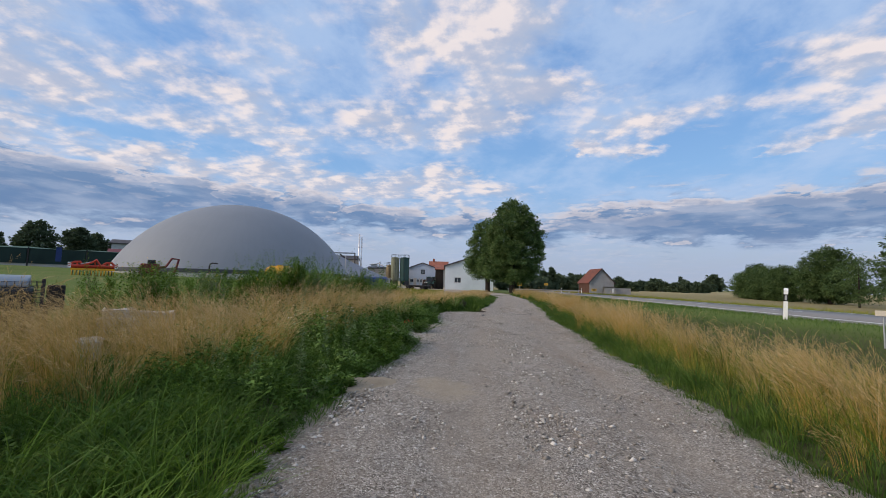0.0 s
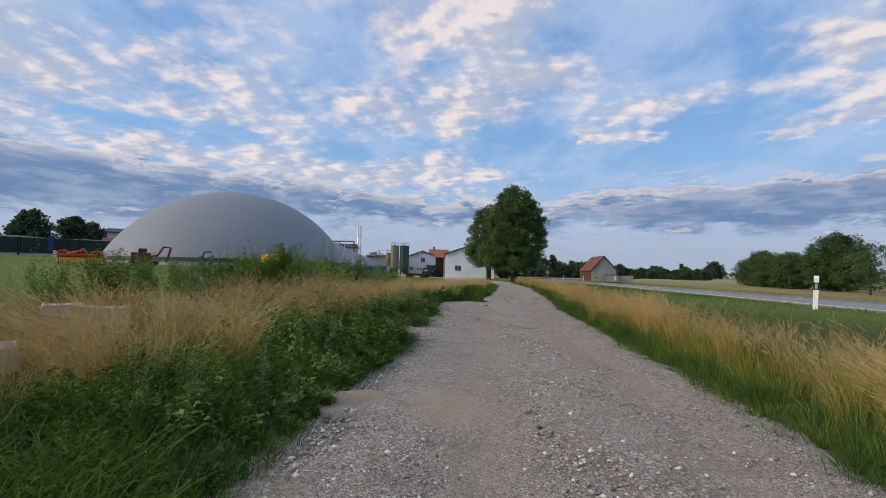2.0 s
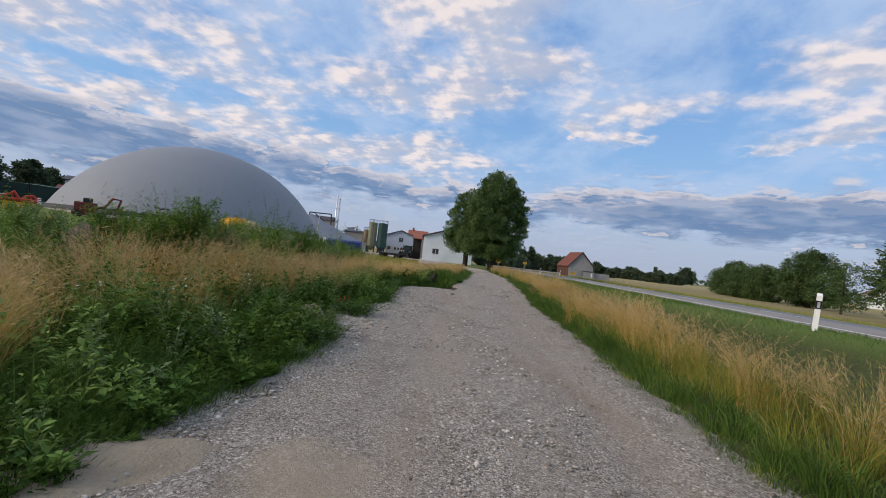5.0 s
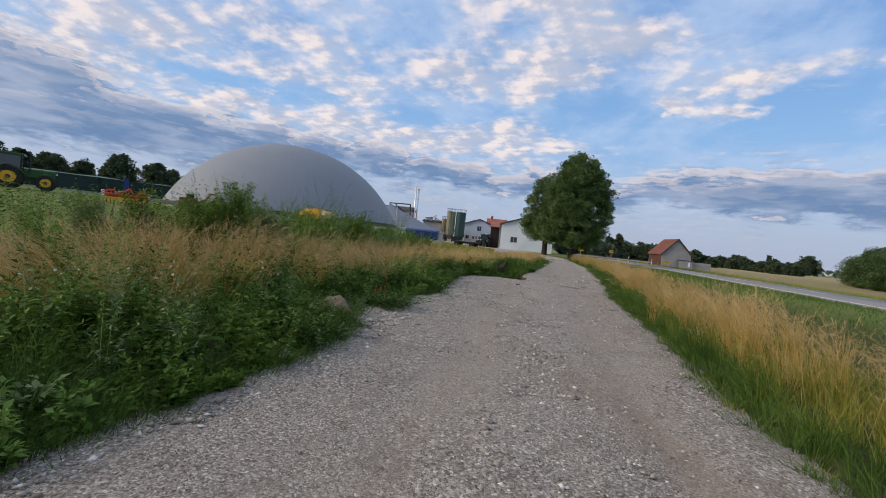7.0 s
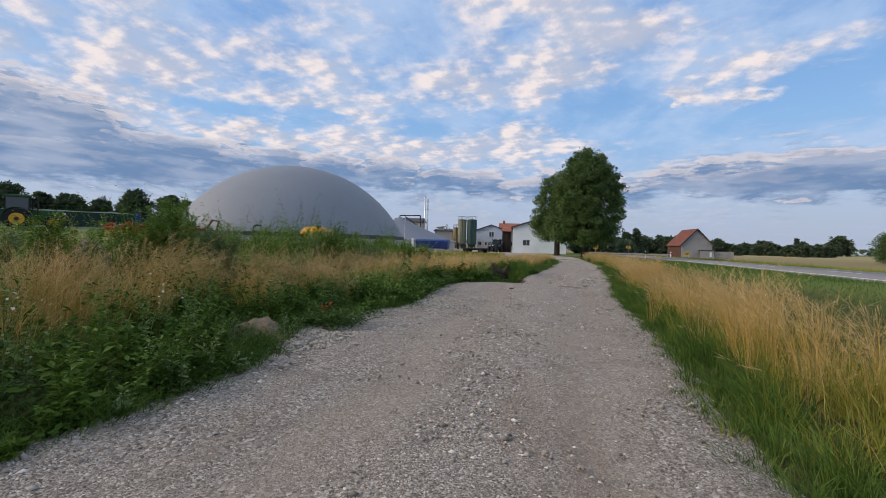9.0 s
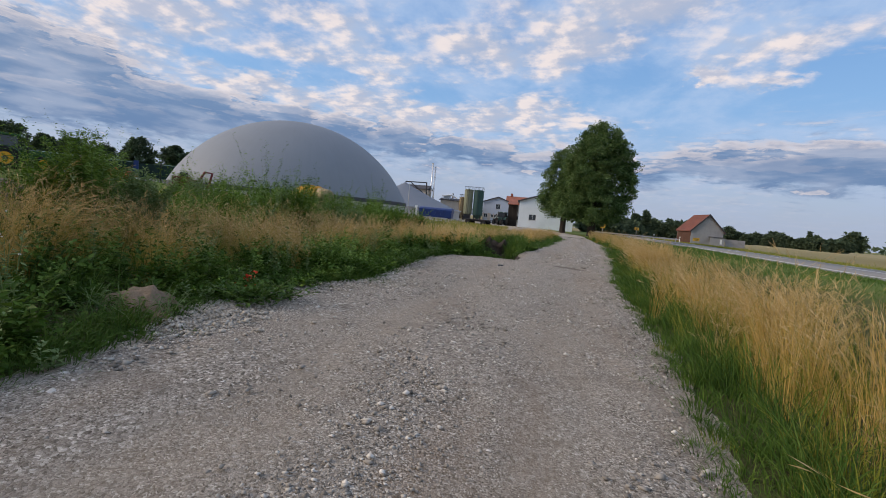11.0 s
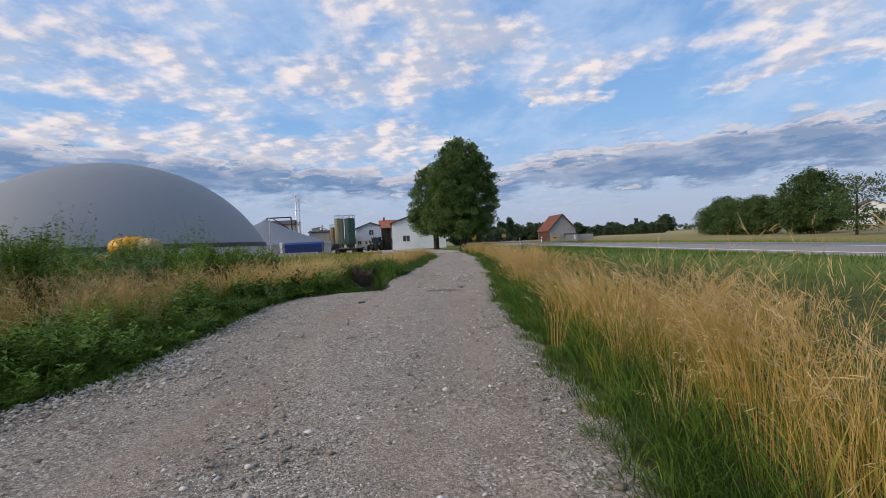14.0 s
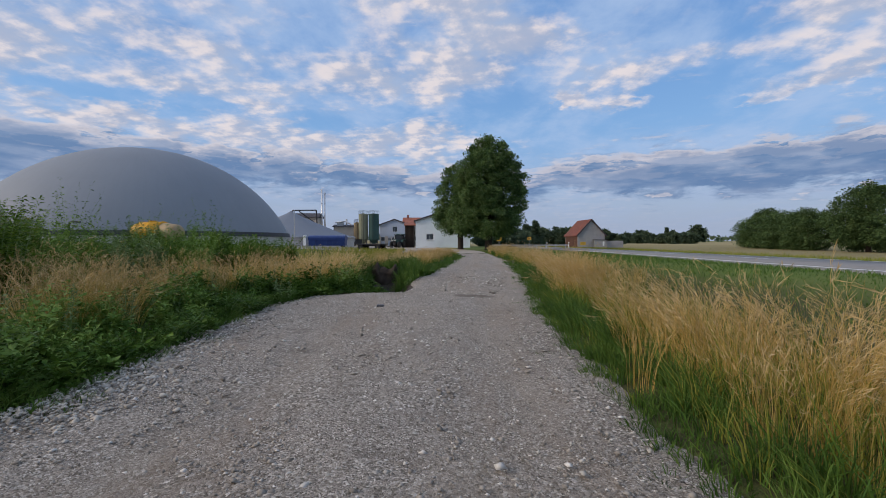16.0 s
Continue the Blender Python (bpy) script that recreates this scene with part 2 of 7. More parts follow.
def make_gravel():
    m, g, b = material("gravel", 0.92, 0.0, 0.2)
    at = coords(g)
    bend = g.tree.nodes.new("ShaderNodeTexNoise")
    bend.inputs["Scale"].default_value, bend.inputs["Detail"].default_value = 40.0, 3.0
    flat = at
    at = g.vmath("ADD", at, g.vmath("MULTIPLY", g.vmath("SUBTRACT", bend.outputs["Color"], (0.5, 0.5, 0.5)), (0.03, 0.03, 0.03)))
    g.put(bend.inputs["Vector"], flat)
    fine_cells, fine_d = g.voronoi(at, 105.0, out=1), g.voronoi(at, 105.0)
    cells, cell_d = g.voronoi(at, 56.0, out=1), g.voronoi(at, 56.0)
    tone = g.tree.nodes.new("ShaderNodeSeparateColor")
    g.put(tone.inputs[0], fine_cells)
    tone2 = g.tree.nodes.new("ShaderNodeSeparateColor")
    g.put(tone2.inputs[0], cells)
    patch = g.noise(at, 0.8, 5, 0.6)
    along = g.vmath("MULTIPLY", at, (1.0, 0.2, 1.0))
    across, ahead, nil = g.split(coords(g, "UV"))
    wander = g.math("MULTIPLY", g.math("SUBTRACT", g.noise(flat, 0.7, 4, 0.6), 0.5), 0.22)
    across = g.math("ADD", across, wander)
    track = [g.math("EXPONENT", g.math("MULTIPLY", g.math("POWER", g.math("DIVIDE", g.math("ABSOLUTE", g.math("SUBTRACT", across, c)), w), 2.0), -1.0)) for c, w in ((0.36, 0.085), (0.77, 0.075))]
    track = g.math("ADD", track[0], track[1])
    track = g.math("MULTIPLY", track, g.step(ahead, 9.0, 15.0, 0.22, 0.06))
    worn_in = g.step(g.math("ADD", track, g.noise(along, 1.3, 5, 0.62)), 0.45, 0.76)
    stone = g.ramp(tone.outputs[0], [(0.0, (0.068, 0.056, 0.042)), (0.45, (0.265, 0.231, 0.189)), (0.85, (0.45, 0.40, 0.336)), (1.0, (0.76, 0.71, 0.63))])
    stone2 = g.ramp(tone2.outputs[1], [(0.0, (0.068, 0.056, 0.042)), (0.55, (0.30, 0.263, 0.216)), (0.9, (0.48, 0.427, 0.363)), (1.0, (0.80, 0.75, 0.67))])
    stone = g.mix(g.step(patch, 0.42, 0.6, 0.1, 0.75), stone, stone2)
    sand = g.mix(g.noise(at, 55.0, 4, 0.7), (0.235, 0.190, 0.142), (0.41, 0.342, 0.262))
    col = g.mix(g.math("MULTIPLY", worn_in, 0.38), stone, sand)
    col = g.mix(g.step(g.noise(at, 1.7, 5, 0.65), 0.52, 0.70, 0.0, 0.45), col, (0.155, 0.13, 0.105))
    # a dusty sandy patch in the wheel track
    px, py, pz = g.split(flat)
    far = g.math("ADD", g.math("POWER", g.math("DIVIDE", g.math("SUBTRACT", px, SANDY[0]), SANDY[2]), 2.0), g.math("POWER", g.math("DIVIDE", g.math("SUBTRACT", py, SANDY[1]), SANDY[3]), 2.0))
    dusty = g.step(g.math("ADD", far, g.math("MULTIPLY", g.math("SUBTRACT", g.noise(flat, 3.0, 5, 0.65), 0.5), 2.2)), 0.2, 1.3, 0.7, 0.0)
    col = g.mix(dusty, col, g.mix(g.noise(flat, 60.0, 3), (0.30, 0.245, 0.17), (0.45, 0.37, 0.265)))
    # the damp hollow farther on, with coarse stone behind it
    hollow = g.math("ADD", g.math("POWER", g.math("DIVIDE", g.math("SUBTRACT", px, RUTTED[0]), RUTTED[2]), 2.0), g.math("POWER", g.math("DIVIDE", g.math("SUBTRACT", py, RUTTED[1]), RUTTED[3]), 2.0))
    hollow = g.step(g.math("ADD", hollow, g.math("MULTIPLY", g.math("SUBTRACT", g.noise(flat, 5.0, 5, 0.65), 0.5), 2.5)), 0.3, 1.3, 0.7, 0.0)
    col = g.mix(hollow, col, (0.115, 0.092, 0.072))
    # brown earth showing through in broad stains
    col = g.mix(g.step(g.noise(along, 0.9, 5, 0.7), 0.5, 0.66, 0.0, 0.35), col, (0.25, 0.185, 0.13))
    g.put(b.inputs["Base Color"], col)
    h = g.math("ADD", g.math("MULTIPLY", g.math("SUBTRACT", 1.0, fine_d), 0.5), g.math("SUBTRACT", 1.0, cell_d))
    h = g.math("MULTIPLY", h, g.math("SUBTRACT", 1.0, g.math("MAXIMUM", g.math("MULTIPLY", worn_in, 0.5), dusty)))
    bump(g, b, g.math("ADD", g.math("MULTIPLY", h, 0.6), g.noise(at, 70.0, 4, 0.7)), 0.75, 0.018)
    return m


def make_land():
    """Grass land near by, with bare earth under the weeds; fields in several crops far off."""
    m, g, b = material("land", 0.95, 0.0, 0.1)
    at = coords(g)
    x, y, z = g.split(at)
    small, big = g.noise(at, 9.0, 5, 0.65), g.noise(at, 0.25, 4)
    lawn = g.mix(small, (0.065, 0.115, 0.022), (0.16, 0.20, 0.05))
    lawn = g.mix(g.step(big, 0.4, 0.65, 0.0, 0.5), lawn, (0.17, 0.18, 0.06))
    plots = g.tree.nodes.new("ShaderNodeSeparateColor")
    g.put(plots.inputs[0], g.voronoi(g.vmath("MULTIPLY", g.vmath("ADD", at, (40.0, 15.0, 0.0)), (1.0, 0.45, 1.0)), 0.011, out=1))
    crop = g.ramp(plots.outputs[0], [(0.0, (0.10, 0.15, 0.04)), (0.35, (0.33, 0.27, 0.13)), (0.6, (0.14, 0.19, 0.05)), (0.85, (0.38, 0.31, 0.16))], "CONSTANT")
    crop = g.mix(g.math("MULTIPLY", small, 0.4), crop, (0.10, 0.11, 0.04))
    lens = g.tree.nodes.new("ShaderNodeVectorMath")
    lens.operation = "LENGTH"
    g.put(lens.inputs[0], at)
    dry = g.step(g.math("ADD", g.math("SUBTRACT", x, g.math("MULTIPLY", y, 0.10)), g.math("MULTIPLY", g.noise(at, 0.12, 4), 8.0)), 27.0, 31.0)
    lawn = g.mix(g.math("MULTIPLY", dry, 0.8), lawn, g.mix(small, (0.24, 0.185, 0.09), (0.36, 0.29, 0.155)))
    far = g.step(lens.outputs["Value"], 100, 125)
    col = g.mix(far, lawn, crop)
    earth = g.step(g.math("ABSOLUTE", g.math("SUBTRACT", x, 1.5)), 7.5, 10.0, 1.0, 0.0)
    earth = g.math("MULTIPLY", earth, g.step(y, 45, 60, 1.0, 0.0))
    col = g.mix(g.math("MULTIPLY", earth, g.step(small, 0.25, 0.7, 0.35, 0.9)), col, (0.045, 0.036, 0.024))
    g.put(b.inputs["Base Color"], col)
    bump(g, b, g.noise(at, 14.0, 5, 0.7), 0.6, 0.06)
    return m


def make_dome_skin(name, tone):
    m, g, b = material(name, 0.62, 0.0, 0.25)
    at = coords(g)
    x, y, z = g.split(at)
    streak = g.noise(g.join(g.math("MULTIPLY", g.math("ARCTAN2", y, x), 9.0), g.math("MULTIPLY", z, 0.12), 0.0), 3.0, 5, 0.6)
    blot = g.noise(at, 0.3, 4)
    col = g.mix(g.step(streak, 0.35, 0.75, 0.0, 0.14), tone, tuple(c * 0.78 for c in tone))
    col = g.mix(g.step(blot, 0.4, 0.7, 0.0, 0.3), col, tuple(c * 0.85 for c in tone))
    # welded seams of the sheet
    seam = g.math("ABSOLUTE", g.math("SUBTRACT", g.math("FRACT", g.math("MULTIPLY", g.math("ARCTAN2", y, x), 6.37)), 0.5))
    line = g.step(seam, 0.0, 0.02, 1.0, 0.0)
    col = g.mix(g.math("MULTIPLY", line, 0.07), col, tuple(c * 0.6 for c in tone))
    g.put(b.inputs["Base Color"], col)
    bump(g, b, g.math("ADD", g.noise(at, 1.5, 4), g.math("MULTIPLY", line, 0.4)), 0.10, 0.05)
    return m


def make_boards(name, col, col2, width=0.18):
    """Upright weathered boards, drawn by grain and gaps."""
    m, g, b = material(name, 0.88, 0.0, 0.2)
    at = coords(g)
    x, y, z = g.split(at)
    grain = g.noise(g.vmath("MULTIPLY", at, (14.0, 14.0, 0.7)), 1.0, 5, 0.65)
    c = g.mix(grain, col, col2)
    c = g.mix(g.step(g.noise(at, 0.8, 4), 0.4, 0.7, 0.0, 0.4), c, tuple(v * 0.6 for v in col))
    g.put(b.inputs["Base Color"], c)
    bump(g, b, grain, 0.3, 0.02)
    return m


def make_tiles(name, col, col2):
    m, g, b = material(name, 0.85, 0.0, 0.2)
    at = coords(g)
    tone = g.tree.nodes.new("ShaderNodeSeparateColor")
    g.put(tone.inputs[0], g.voronoi(at, 3.3, out=1))
    c = g.mix(tone.outputs[0], col, col2)
    c = g.mix(g.step(g.noise(at, 0.7, 5), 0.45, 0.7, 0.0, 0.5), c, (0.10, 0.065, 0.05))
    g.put(b.inputs["Base Color"], c)
    return m


GRAVEL = make_gravel()
LAND = make_land()
STRAW = blades("straw", [(0.0, (0.19, 0.155, 0.03)), (0.3, (0.43, 0.285, 0.068)), (0.7, (0.60, 0.395, 0.12)), (1.0, (0.77, 0.56, 0.27))])
RUSSET = blades("russet_straw", [(0.0, (0.17, 0.15, 0.04)), (0.4, (0.37, 0.275, 0.085)), (0.75, (0.54, 0.40, 0.14)), (1.0, (0.70, 0.55, 0.29))])
PALEHEAD = blades("pale_seed_head", [(0.0, (0.37, 0.25, 0.085)), (0.5, (0.57, 0.40, 0.17)), (1.0, (0.78, 0.61, 0.36))])
BROWNHEAD = blades("russet_seed_head", [(0.0, (0.34, 0.235, 0.095)), (0.5, (0.53, 0.385, 0.18)), (1.0, (0.74, 0.58, 0.34))])
GREEN = blades("grass_green", [(0.0, (0.024, 0.056, 0.012)), (0.5, (0.072, 0.138, 0.022)), (0.8, (0.14, 0.215, 0.04)), (1.0, (0.29, 0.31, 0.09))])
YELLOWGREEN = blades("grass_yellow_green", [(0.0, (0.10, 0.145, 0.018)), (0.5, (0.225, 0.24, 0.035)), (1.0, (0.45, 0.37, 0.10))])
WEED = blades("weed_leaf", [(0.0, (0.018, 0.042, 0.006)), (0.4, (0.070, 0.142, 0.016)), (0.75, (0.18, 0.285, 0.036)), (1.0, (0.37, 0.44, 0.11))], 0.55, 0.22)
DARKWEED = blades("dark_weed_leaf", [(0.0, (0.023, 0.052, 0.008)), (0.5, (0.066, 0.132, 0.017)), (1.0, (0.165, 0.258, 0.042))])
BUSHLEAF = blades("bush_leaf", [(0.0, (0.055, 0.11, 0.018)), (0.4, (0.13, 0.225, 0.04)), (0.75, (0.22, 0.33, 0.075)), (1.0, (0.36, 0.45, 0.16))])
GREYWEED = blades("grey_green_leaf", [(0.0, (0.10, 0.16, 0.06)), (0.6, (0.20, 0.28, 0.11)), (1.0, (0.34, 0.40, 0.21))])
LINDEN = blades("linden_leaf", [(0.0, (0.024, 0.054, 0.018)), (0.4, (0.080, 0.140, 0.044)), (0.75, (0.18, 0.255, 0.085)), (1.0, (0.36, 0.42, 0.18))], 0.42, 0.30)
HEDGE = blades("hedge_leaf", [(0.0, (0.032, 0.06, 0.022)), (0.5, (0.078, 0.128, 0.042)), (0.85, (0.135, 0.19, 0.065)), (1.0, (0.21, 0.25, 0.10))], 0.7, 0.25)
# distant foliage, the bluish haze of the air mixed into its leaf colours
HAZYLEAF = blades("hazy_far_leaf", [(0.0, (0.042, 0.066, 0.042)), (0.6, (0.09, 0.125, 0.07)), (1.0, (0.15, 0.19, 0.10))], 0.8, 0.25)
BARK = worn("bark", (0.05, 0.04, 0.031), scale=3, fine=20, rough=0.95, relief=0.8)
RUBBLE = blades("pale_rubble", [(0.0, (0.27, 0.24, 0.195)), (0.5, (0.44, 0.40, 0.335)), (0.85, (0.55, 0.505, 0.43)), (1.0, (0.78, 0.73, 0.65))], 0.9, 0.0)
SOIL = worn("earth", (0.345, 0.285, 0.20), (0.235, 0.19, 0.13), 4.0, 40.0, 0.97, amount=0.7, relief=0.9)
MOUND = worn("mound_earth", (0.25, 0.185, 0.125), (0.16, 0.115, 0.075), 5.0, 40.0, 0.97, amount=0.7, relief=0.9)
# wet mud of the ditch; also the painted shade at its back
MUDSHADE = worn("wet_earth_and_grass_shade", (0.050, 0.037, 0.027), (0.022, 0.017, 0.014), 4.0, 40.0, 0.9, amount=0.7, relief=0.9)
YARD = worn("yard_gravel", (0.40, 0.35, 0.29), (0.27, 0.23, 0.18), 0.3, 12.0, 0.95, amount=0.7, relief=0.4)
ASPHALT = worn("asphalt", (0.27, 0.262, 0.25), (0.20, 0.195, 0.185), 0.35, 45.0, 0.97, amount=0.6, relief=0.3, spec=0.1)
ROADPAINT = worn("road_paint", (0.72, 0.72, 0.70), (0.40, 0.40, 0.40), 2.0, 30.0, 0.7)
SKIN = make_dome_skin("grey_membrane", (0.232, 0.252, 0.276))
TENT = make_dome_skin("weathered_membrane", (0.18, 0.20, 0.232))
CONCRETE = worn("concrete", (0.52, 0.51, 0.48), (0.34, 0.33, 0.31), 0.6, 12.0, 0.9)
DARKRAIL = worn("dark_rail", (0.075, 0.078, 0.09), rough=0.6)
WHITEWALL = worn("white_plaster", (0.74, 0.78, 0.78), (0.52, 0.56, 0.57), 0.35, 10.0, 0.9, amount=0.45)
BLUEWALL = worn("pale_blue_plaster", (0.50, 0.55, 0.63), (0.39, 0.43, 0.51), 0.35, 10.0, 0.9, amount=0.45)
BEIGEWALL = worn("beige_plaster", (0.55, 0.48, 0.40), (0.40, 0.35, 0.29), 0.5, 10.0, 0.9)
REDTILE = make_tiles("red_roof_tile", (0.36, 0.135, 0.085), (0.25, 0.09, 0.06))
OLDTILE = make_tiles("old_roof_tile", (0.215, 0.075, 0.05), (0.14, 0.055, 0.042))
SLATE = worn("dark_roof_edge", (0.07, 0.065, 0.07), rough=0.7)
GREYBOARD = make_boards("grey_boards", (0.42, 0.41, 0.41), (0.30, 0.29, 0.285))
BROWNBOARD = make_boards("brown_boards", (0.13, 0.065, 0.045), (0.075, 0.042, 0.032))
DARKBOARD = make_boards("dark_boards", (0.052, 0.042, 0.036), (0.032, 0.026, 0.024))
STEEL = worn("stainless_steel", (0.82, 0.80, 0.78), (0.6, 0.58, 0.56), 2.0, 20.0, 0.38, 0.45)
SILO_GREEN = worn("dark_green_steel", (0.028, 0.075, 0.065), (0.05, 0.07, 0.06), 0.6, 14.0, 0.5)
SILO_OLIVE = worn("faded_olive_steel", (0.22, 0.23, 0.15), (0.13, 0.13, 0.085), 0.6, 14.0, 0.65)
SILO_TAN = worn("faded_tan_steel", (0.36, 0.27, 0.15), (0.22, 0.16, 0.09), 0.6, 14.0, 0.65)
BLUETARP = worn("blue_tarpaulin", (0.018, 0.042, 0.16), (0.012, 0.025, 0.09), 1.0, 8.0, 0.45)
GREENTARP = worn("dark_green_netting", (0.018, 0.038, 0.034), (0.010, 0.017, 0.017), 0.5, 14.0, 0.85)
GREENROOF = worn("green_sheeting", (0.055, 0.125, 0.085), (0.035, 0.07, 0.06), 0.4, 9.0, 0.7)
REDPAINT = worn("red_paint", (0.52, 0.055, 0.03), (0.25, 0.04, 0.03), 2.0, 20.0, 0.5)
DARKRED = worn("dark_red_paint", (0.16, 0.028, 0.032), (0.08, 0.02, 0.02), 2.0, 20.0, 0.6)
YELLOWPAINT = worn("yellow_paint", (0.72, 0.36, 0.02), (0.45, 0.22, 0.025), 2.0, 20.0, 0.5)
SIGNYELLOW = worn("sign_yellow", (0.58, 0.36, 0.05), (0.45, 0.28, 0.04), 2.0, 20.0, 0.5)
GREENPAINT = worn("green_paint", (0.02, 0.085, 0.02), (0.03, 0.05, 0.02), 2.0, 20.0, 0.45)
LIMEPAINT = worn("lime_green_paint", (0.13, 0.24, 0.03), (0.08, 0.14, 0.03), 2.0, 20.0, 0.5)
LIDGREY = worn("blue_grey_lid", (0.20, 0.25, 0.30), (0.12, 0.15, 0.18), 3.0, 25.0, 0.4)
BLACK = worn("black_rubber", (0.018, 0.018, 0.019), (0.04, 0.036, 0.03), 3.0, 25.0, 0.85)
DARKMETAL = worn("dark_metal", (0.045, 0.045, 0.05), (0.07, 0.05, 0.04), 3.0, 25.0, 0.55, 0.5)
GALV = worn("galvanised_steel", (0.45, 0.46, 0.47), (0.30, 0.30, 0.30), 3.0, 25.0, 0.5, 0.7)
WHITEPLASTIC = worn("white_plastic", (0.82, 0.82, 0.80), (0.6, 0.6, 0.57), 3.0, 25.0, 0.5, amount=0.3)
GLASS = worn("dark_window_glass", (0.03, 0.038, 0.045), (0.05, 0.055, 0.06), 1.0, 4.0, 0.1, spec=0.8, relief=0.0)
FRAMEWHITE = worn("white_window_frame", (0.72, 0.72, 0.70), rough=0.5)
PALESTONE = worn("pale_stone", (0.50, 0.47, 0.42), (0.33, 0.31, 0.28), 2.0, 20.0, 0.9)
PALEBOARD = worn("pale_board", (0.62, 0.56, 0.45), (0.45, 0.40, 0.32), 4.0, 40.0, 0.8)
BROWNROCK = worn("brown_rock", (0.21, 0.165, 0.125), (0.12, 0.09, 0.07), 5.0, 30.0, 0.9, amount=0.7, relief=0.8)
POPPY = blades("poppy_petal", [(0.0, (0.55, 0.04, 0.015)), (1.0, (0.75, 0.10, 0.04))])
GOLDFLOWER = blades("yellow_flower", [(0.0, (0.50, 0.33, 0.02)), (1.0, (0.75, 0.55, 0.05))])
WHITEFLOWER = blades("white_flower", [(0.0, (0.6, 0.6, 0.55)), (1.0, (0.8, 0.8, 0.75))])
BROWNSEED = blades("brown_seed_head", [(0.0, (0.06, 0.035, 0.02)), (1.0, (0.15, 0.085, 0.045))])


# ---- building helpers ----
def part(name, bm, mat, parent=None, label="", smooth_faces=False):
    """One bmesh as one mesh object under a thing or part."""
    me = bpy.data.meshes.new(name)
    bmesh.ops.recalc_face_normals(bm, faces=bm.faces)
    bm.to_mesh(me)
    bm.free()
    me.materials.append(mat)
    if smooth_faces:
        me.polygons.foreach_set("use_smooth", [True] * len(me.polygons))
    ob = new(name, me)
    ob.parent = parent
    return tagged(ob, label)


def array_mesh(name, verts, tris, mat, parent=None):
    """A mesh from arrays of corners and triangles, for what comes in great numbers."""
    me = bpy.data.meshes.new(name)
    verts, tris = np.asarray(verts, np.float32).reshape(-1, 3), np.asarray(tris, np.int32).reshape(-1, 3)
    me.vertices.add(len(verts))
    me.vertices.foreach_set("co", verts.ravel())
    me.loops.add(tris.size)
    me.loops.foreach_set("vertex_index", tris.ravel())
    me.polygons.add(len(tris))
    me.polygons.foreach_set("loop_start", np.arange(0, tris.size, 3, dtype=np.int32))
    me.update(calc_edges=True)
    me.materials.append(mat)
    ob = new(name, me)
    ob.parent = parent
    return ob


def thing(name, label, category, x=0, y=0, z=None, turn=0, group="", kind=""):
    ob = new(name)
    ob.empty_display_size = 0.2
    ob.matrix_basis = pose(x, y, float(ground_z(x, y)) if z is None else z, 0, 0, turn)
    return tagged(ob, label, category, group, kind)


def box(bm, x0, x1, y0, y1, z0, z1, bevel=0.0):
    c = [bm.verts.new(p) for p in ((x0, y0, z0), (x1, y0, z0), (x1, y1, z0), (x0, y1, z0), (x0, y0, z1), (x1, y0, z1), (x1, y1, z1), (x0, y1, z1))]
    fs = [bm.faces.new([c[i] for i in f]) for f in ((3, 2, 1, 0), (4, 5, 6, 7), (0, 1, 5, 4), (1, 2, 6, 5), (2, 3, 7, 6), (3, 0, 4, 7))]
    if bevel:
        bmesh.ops.bevel(bm, geom=list({e for f in fs for e in f.edges}), offset=bevel, segments=2, profile=0.6, affect="EDGES")
    return bm


def boxes(*specs, bevel=0.0):
    bm = bmesh.new()
    for s in specs:
        box(bm, *s, bevel=bevel)
    return bm


def prism(bm, profile, x0, x1):
    """A (y, z) outline drawn out along x."""
    a = [bm.verts.new((x0, y, z)) for y, z in profile]
    b = [bm.verts.new((x1, y, z)) for y, z in profile]
    n = len(profile)
    for i in range(n):
        bm.faces.new((a[i], a[(i + 1) % n], b[(i + 1) % n], b[i]))
    bm.faces.new(a[::-1])
    bm.faces.new(b)
    return bm


def tube(bm, points, radii, seg=8, caps=True):
    """A round bar through the points."""
    points = [Vector(p) for p in points]
    rings = []
    for i, p in enumerate(points):
        d = (points[min(i + 1, len(points) - 1)] - points[max(i - 1, 0)]).normalized()
        side = d.orthogonal().normalized() if i == 0 else (side - d * side.dot(d)).normalized()
        other = d.cross(side)
        r = radii[i] if hasattr(radii, "__len__") else radii
        rings.append([bm.verts.new(p + (side * math.cos(a) + other * math.sin(a)) * r) for a in (2 * math.pi * k / seg for k in range(seg))])
    for a, b in zip(rings, rings[1:]):
        for k in range(seg):
            bm.faces.new((a[k], a[(k + 1) % seg], b[(k + 1) % seg], b[k]))
    if caps:
        bm.faces.new(rings[0][::-1])
        bm.faces.new(rings[-1])
    return bm


def tubes(*specs, seg=8):
    bm = bmesh.new()
    for pts, r in specs:
        tube(bm, pts, r, seg)
    return bm


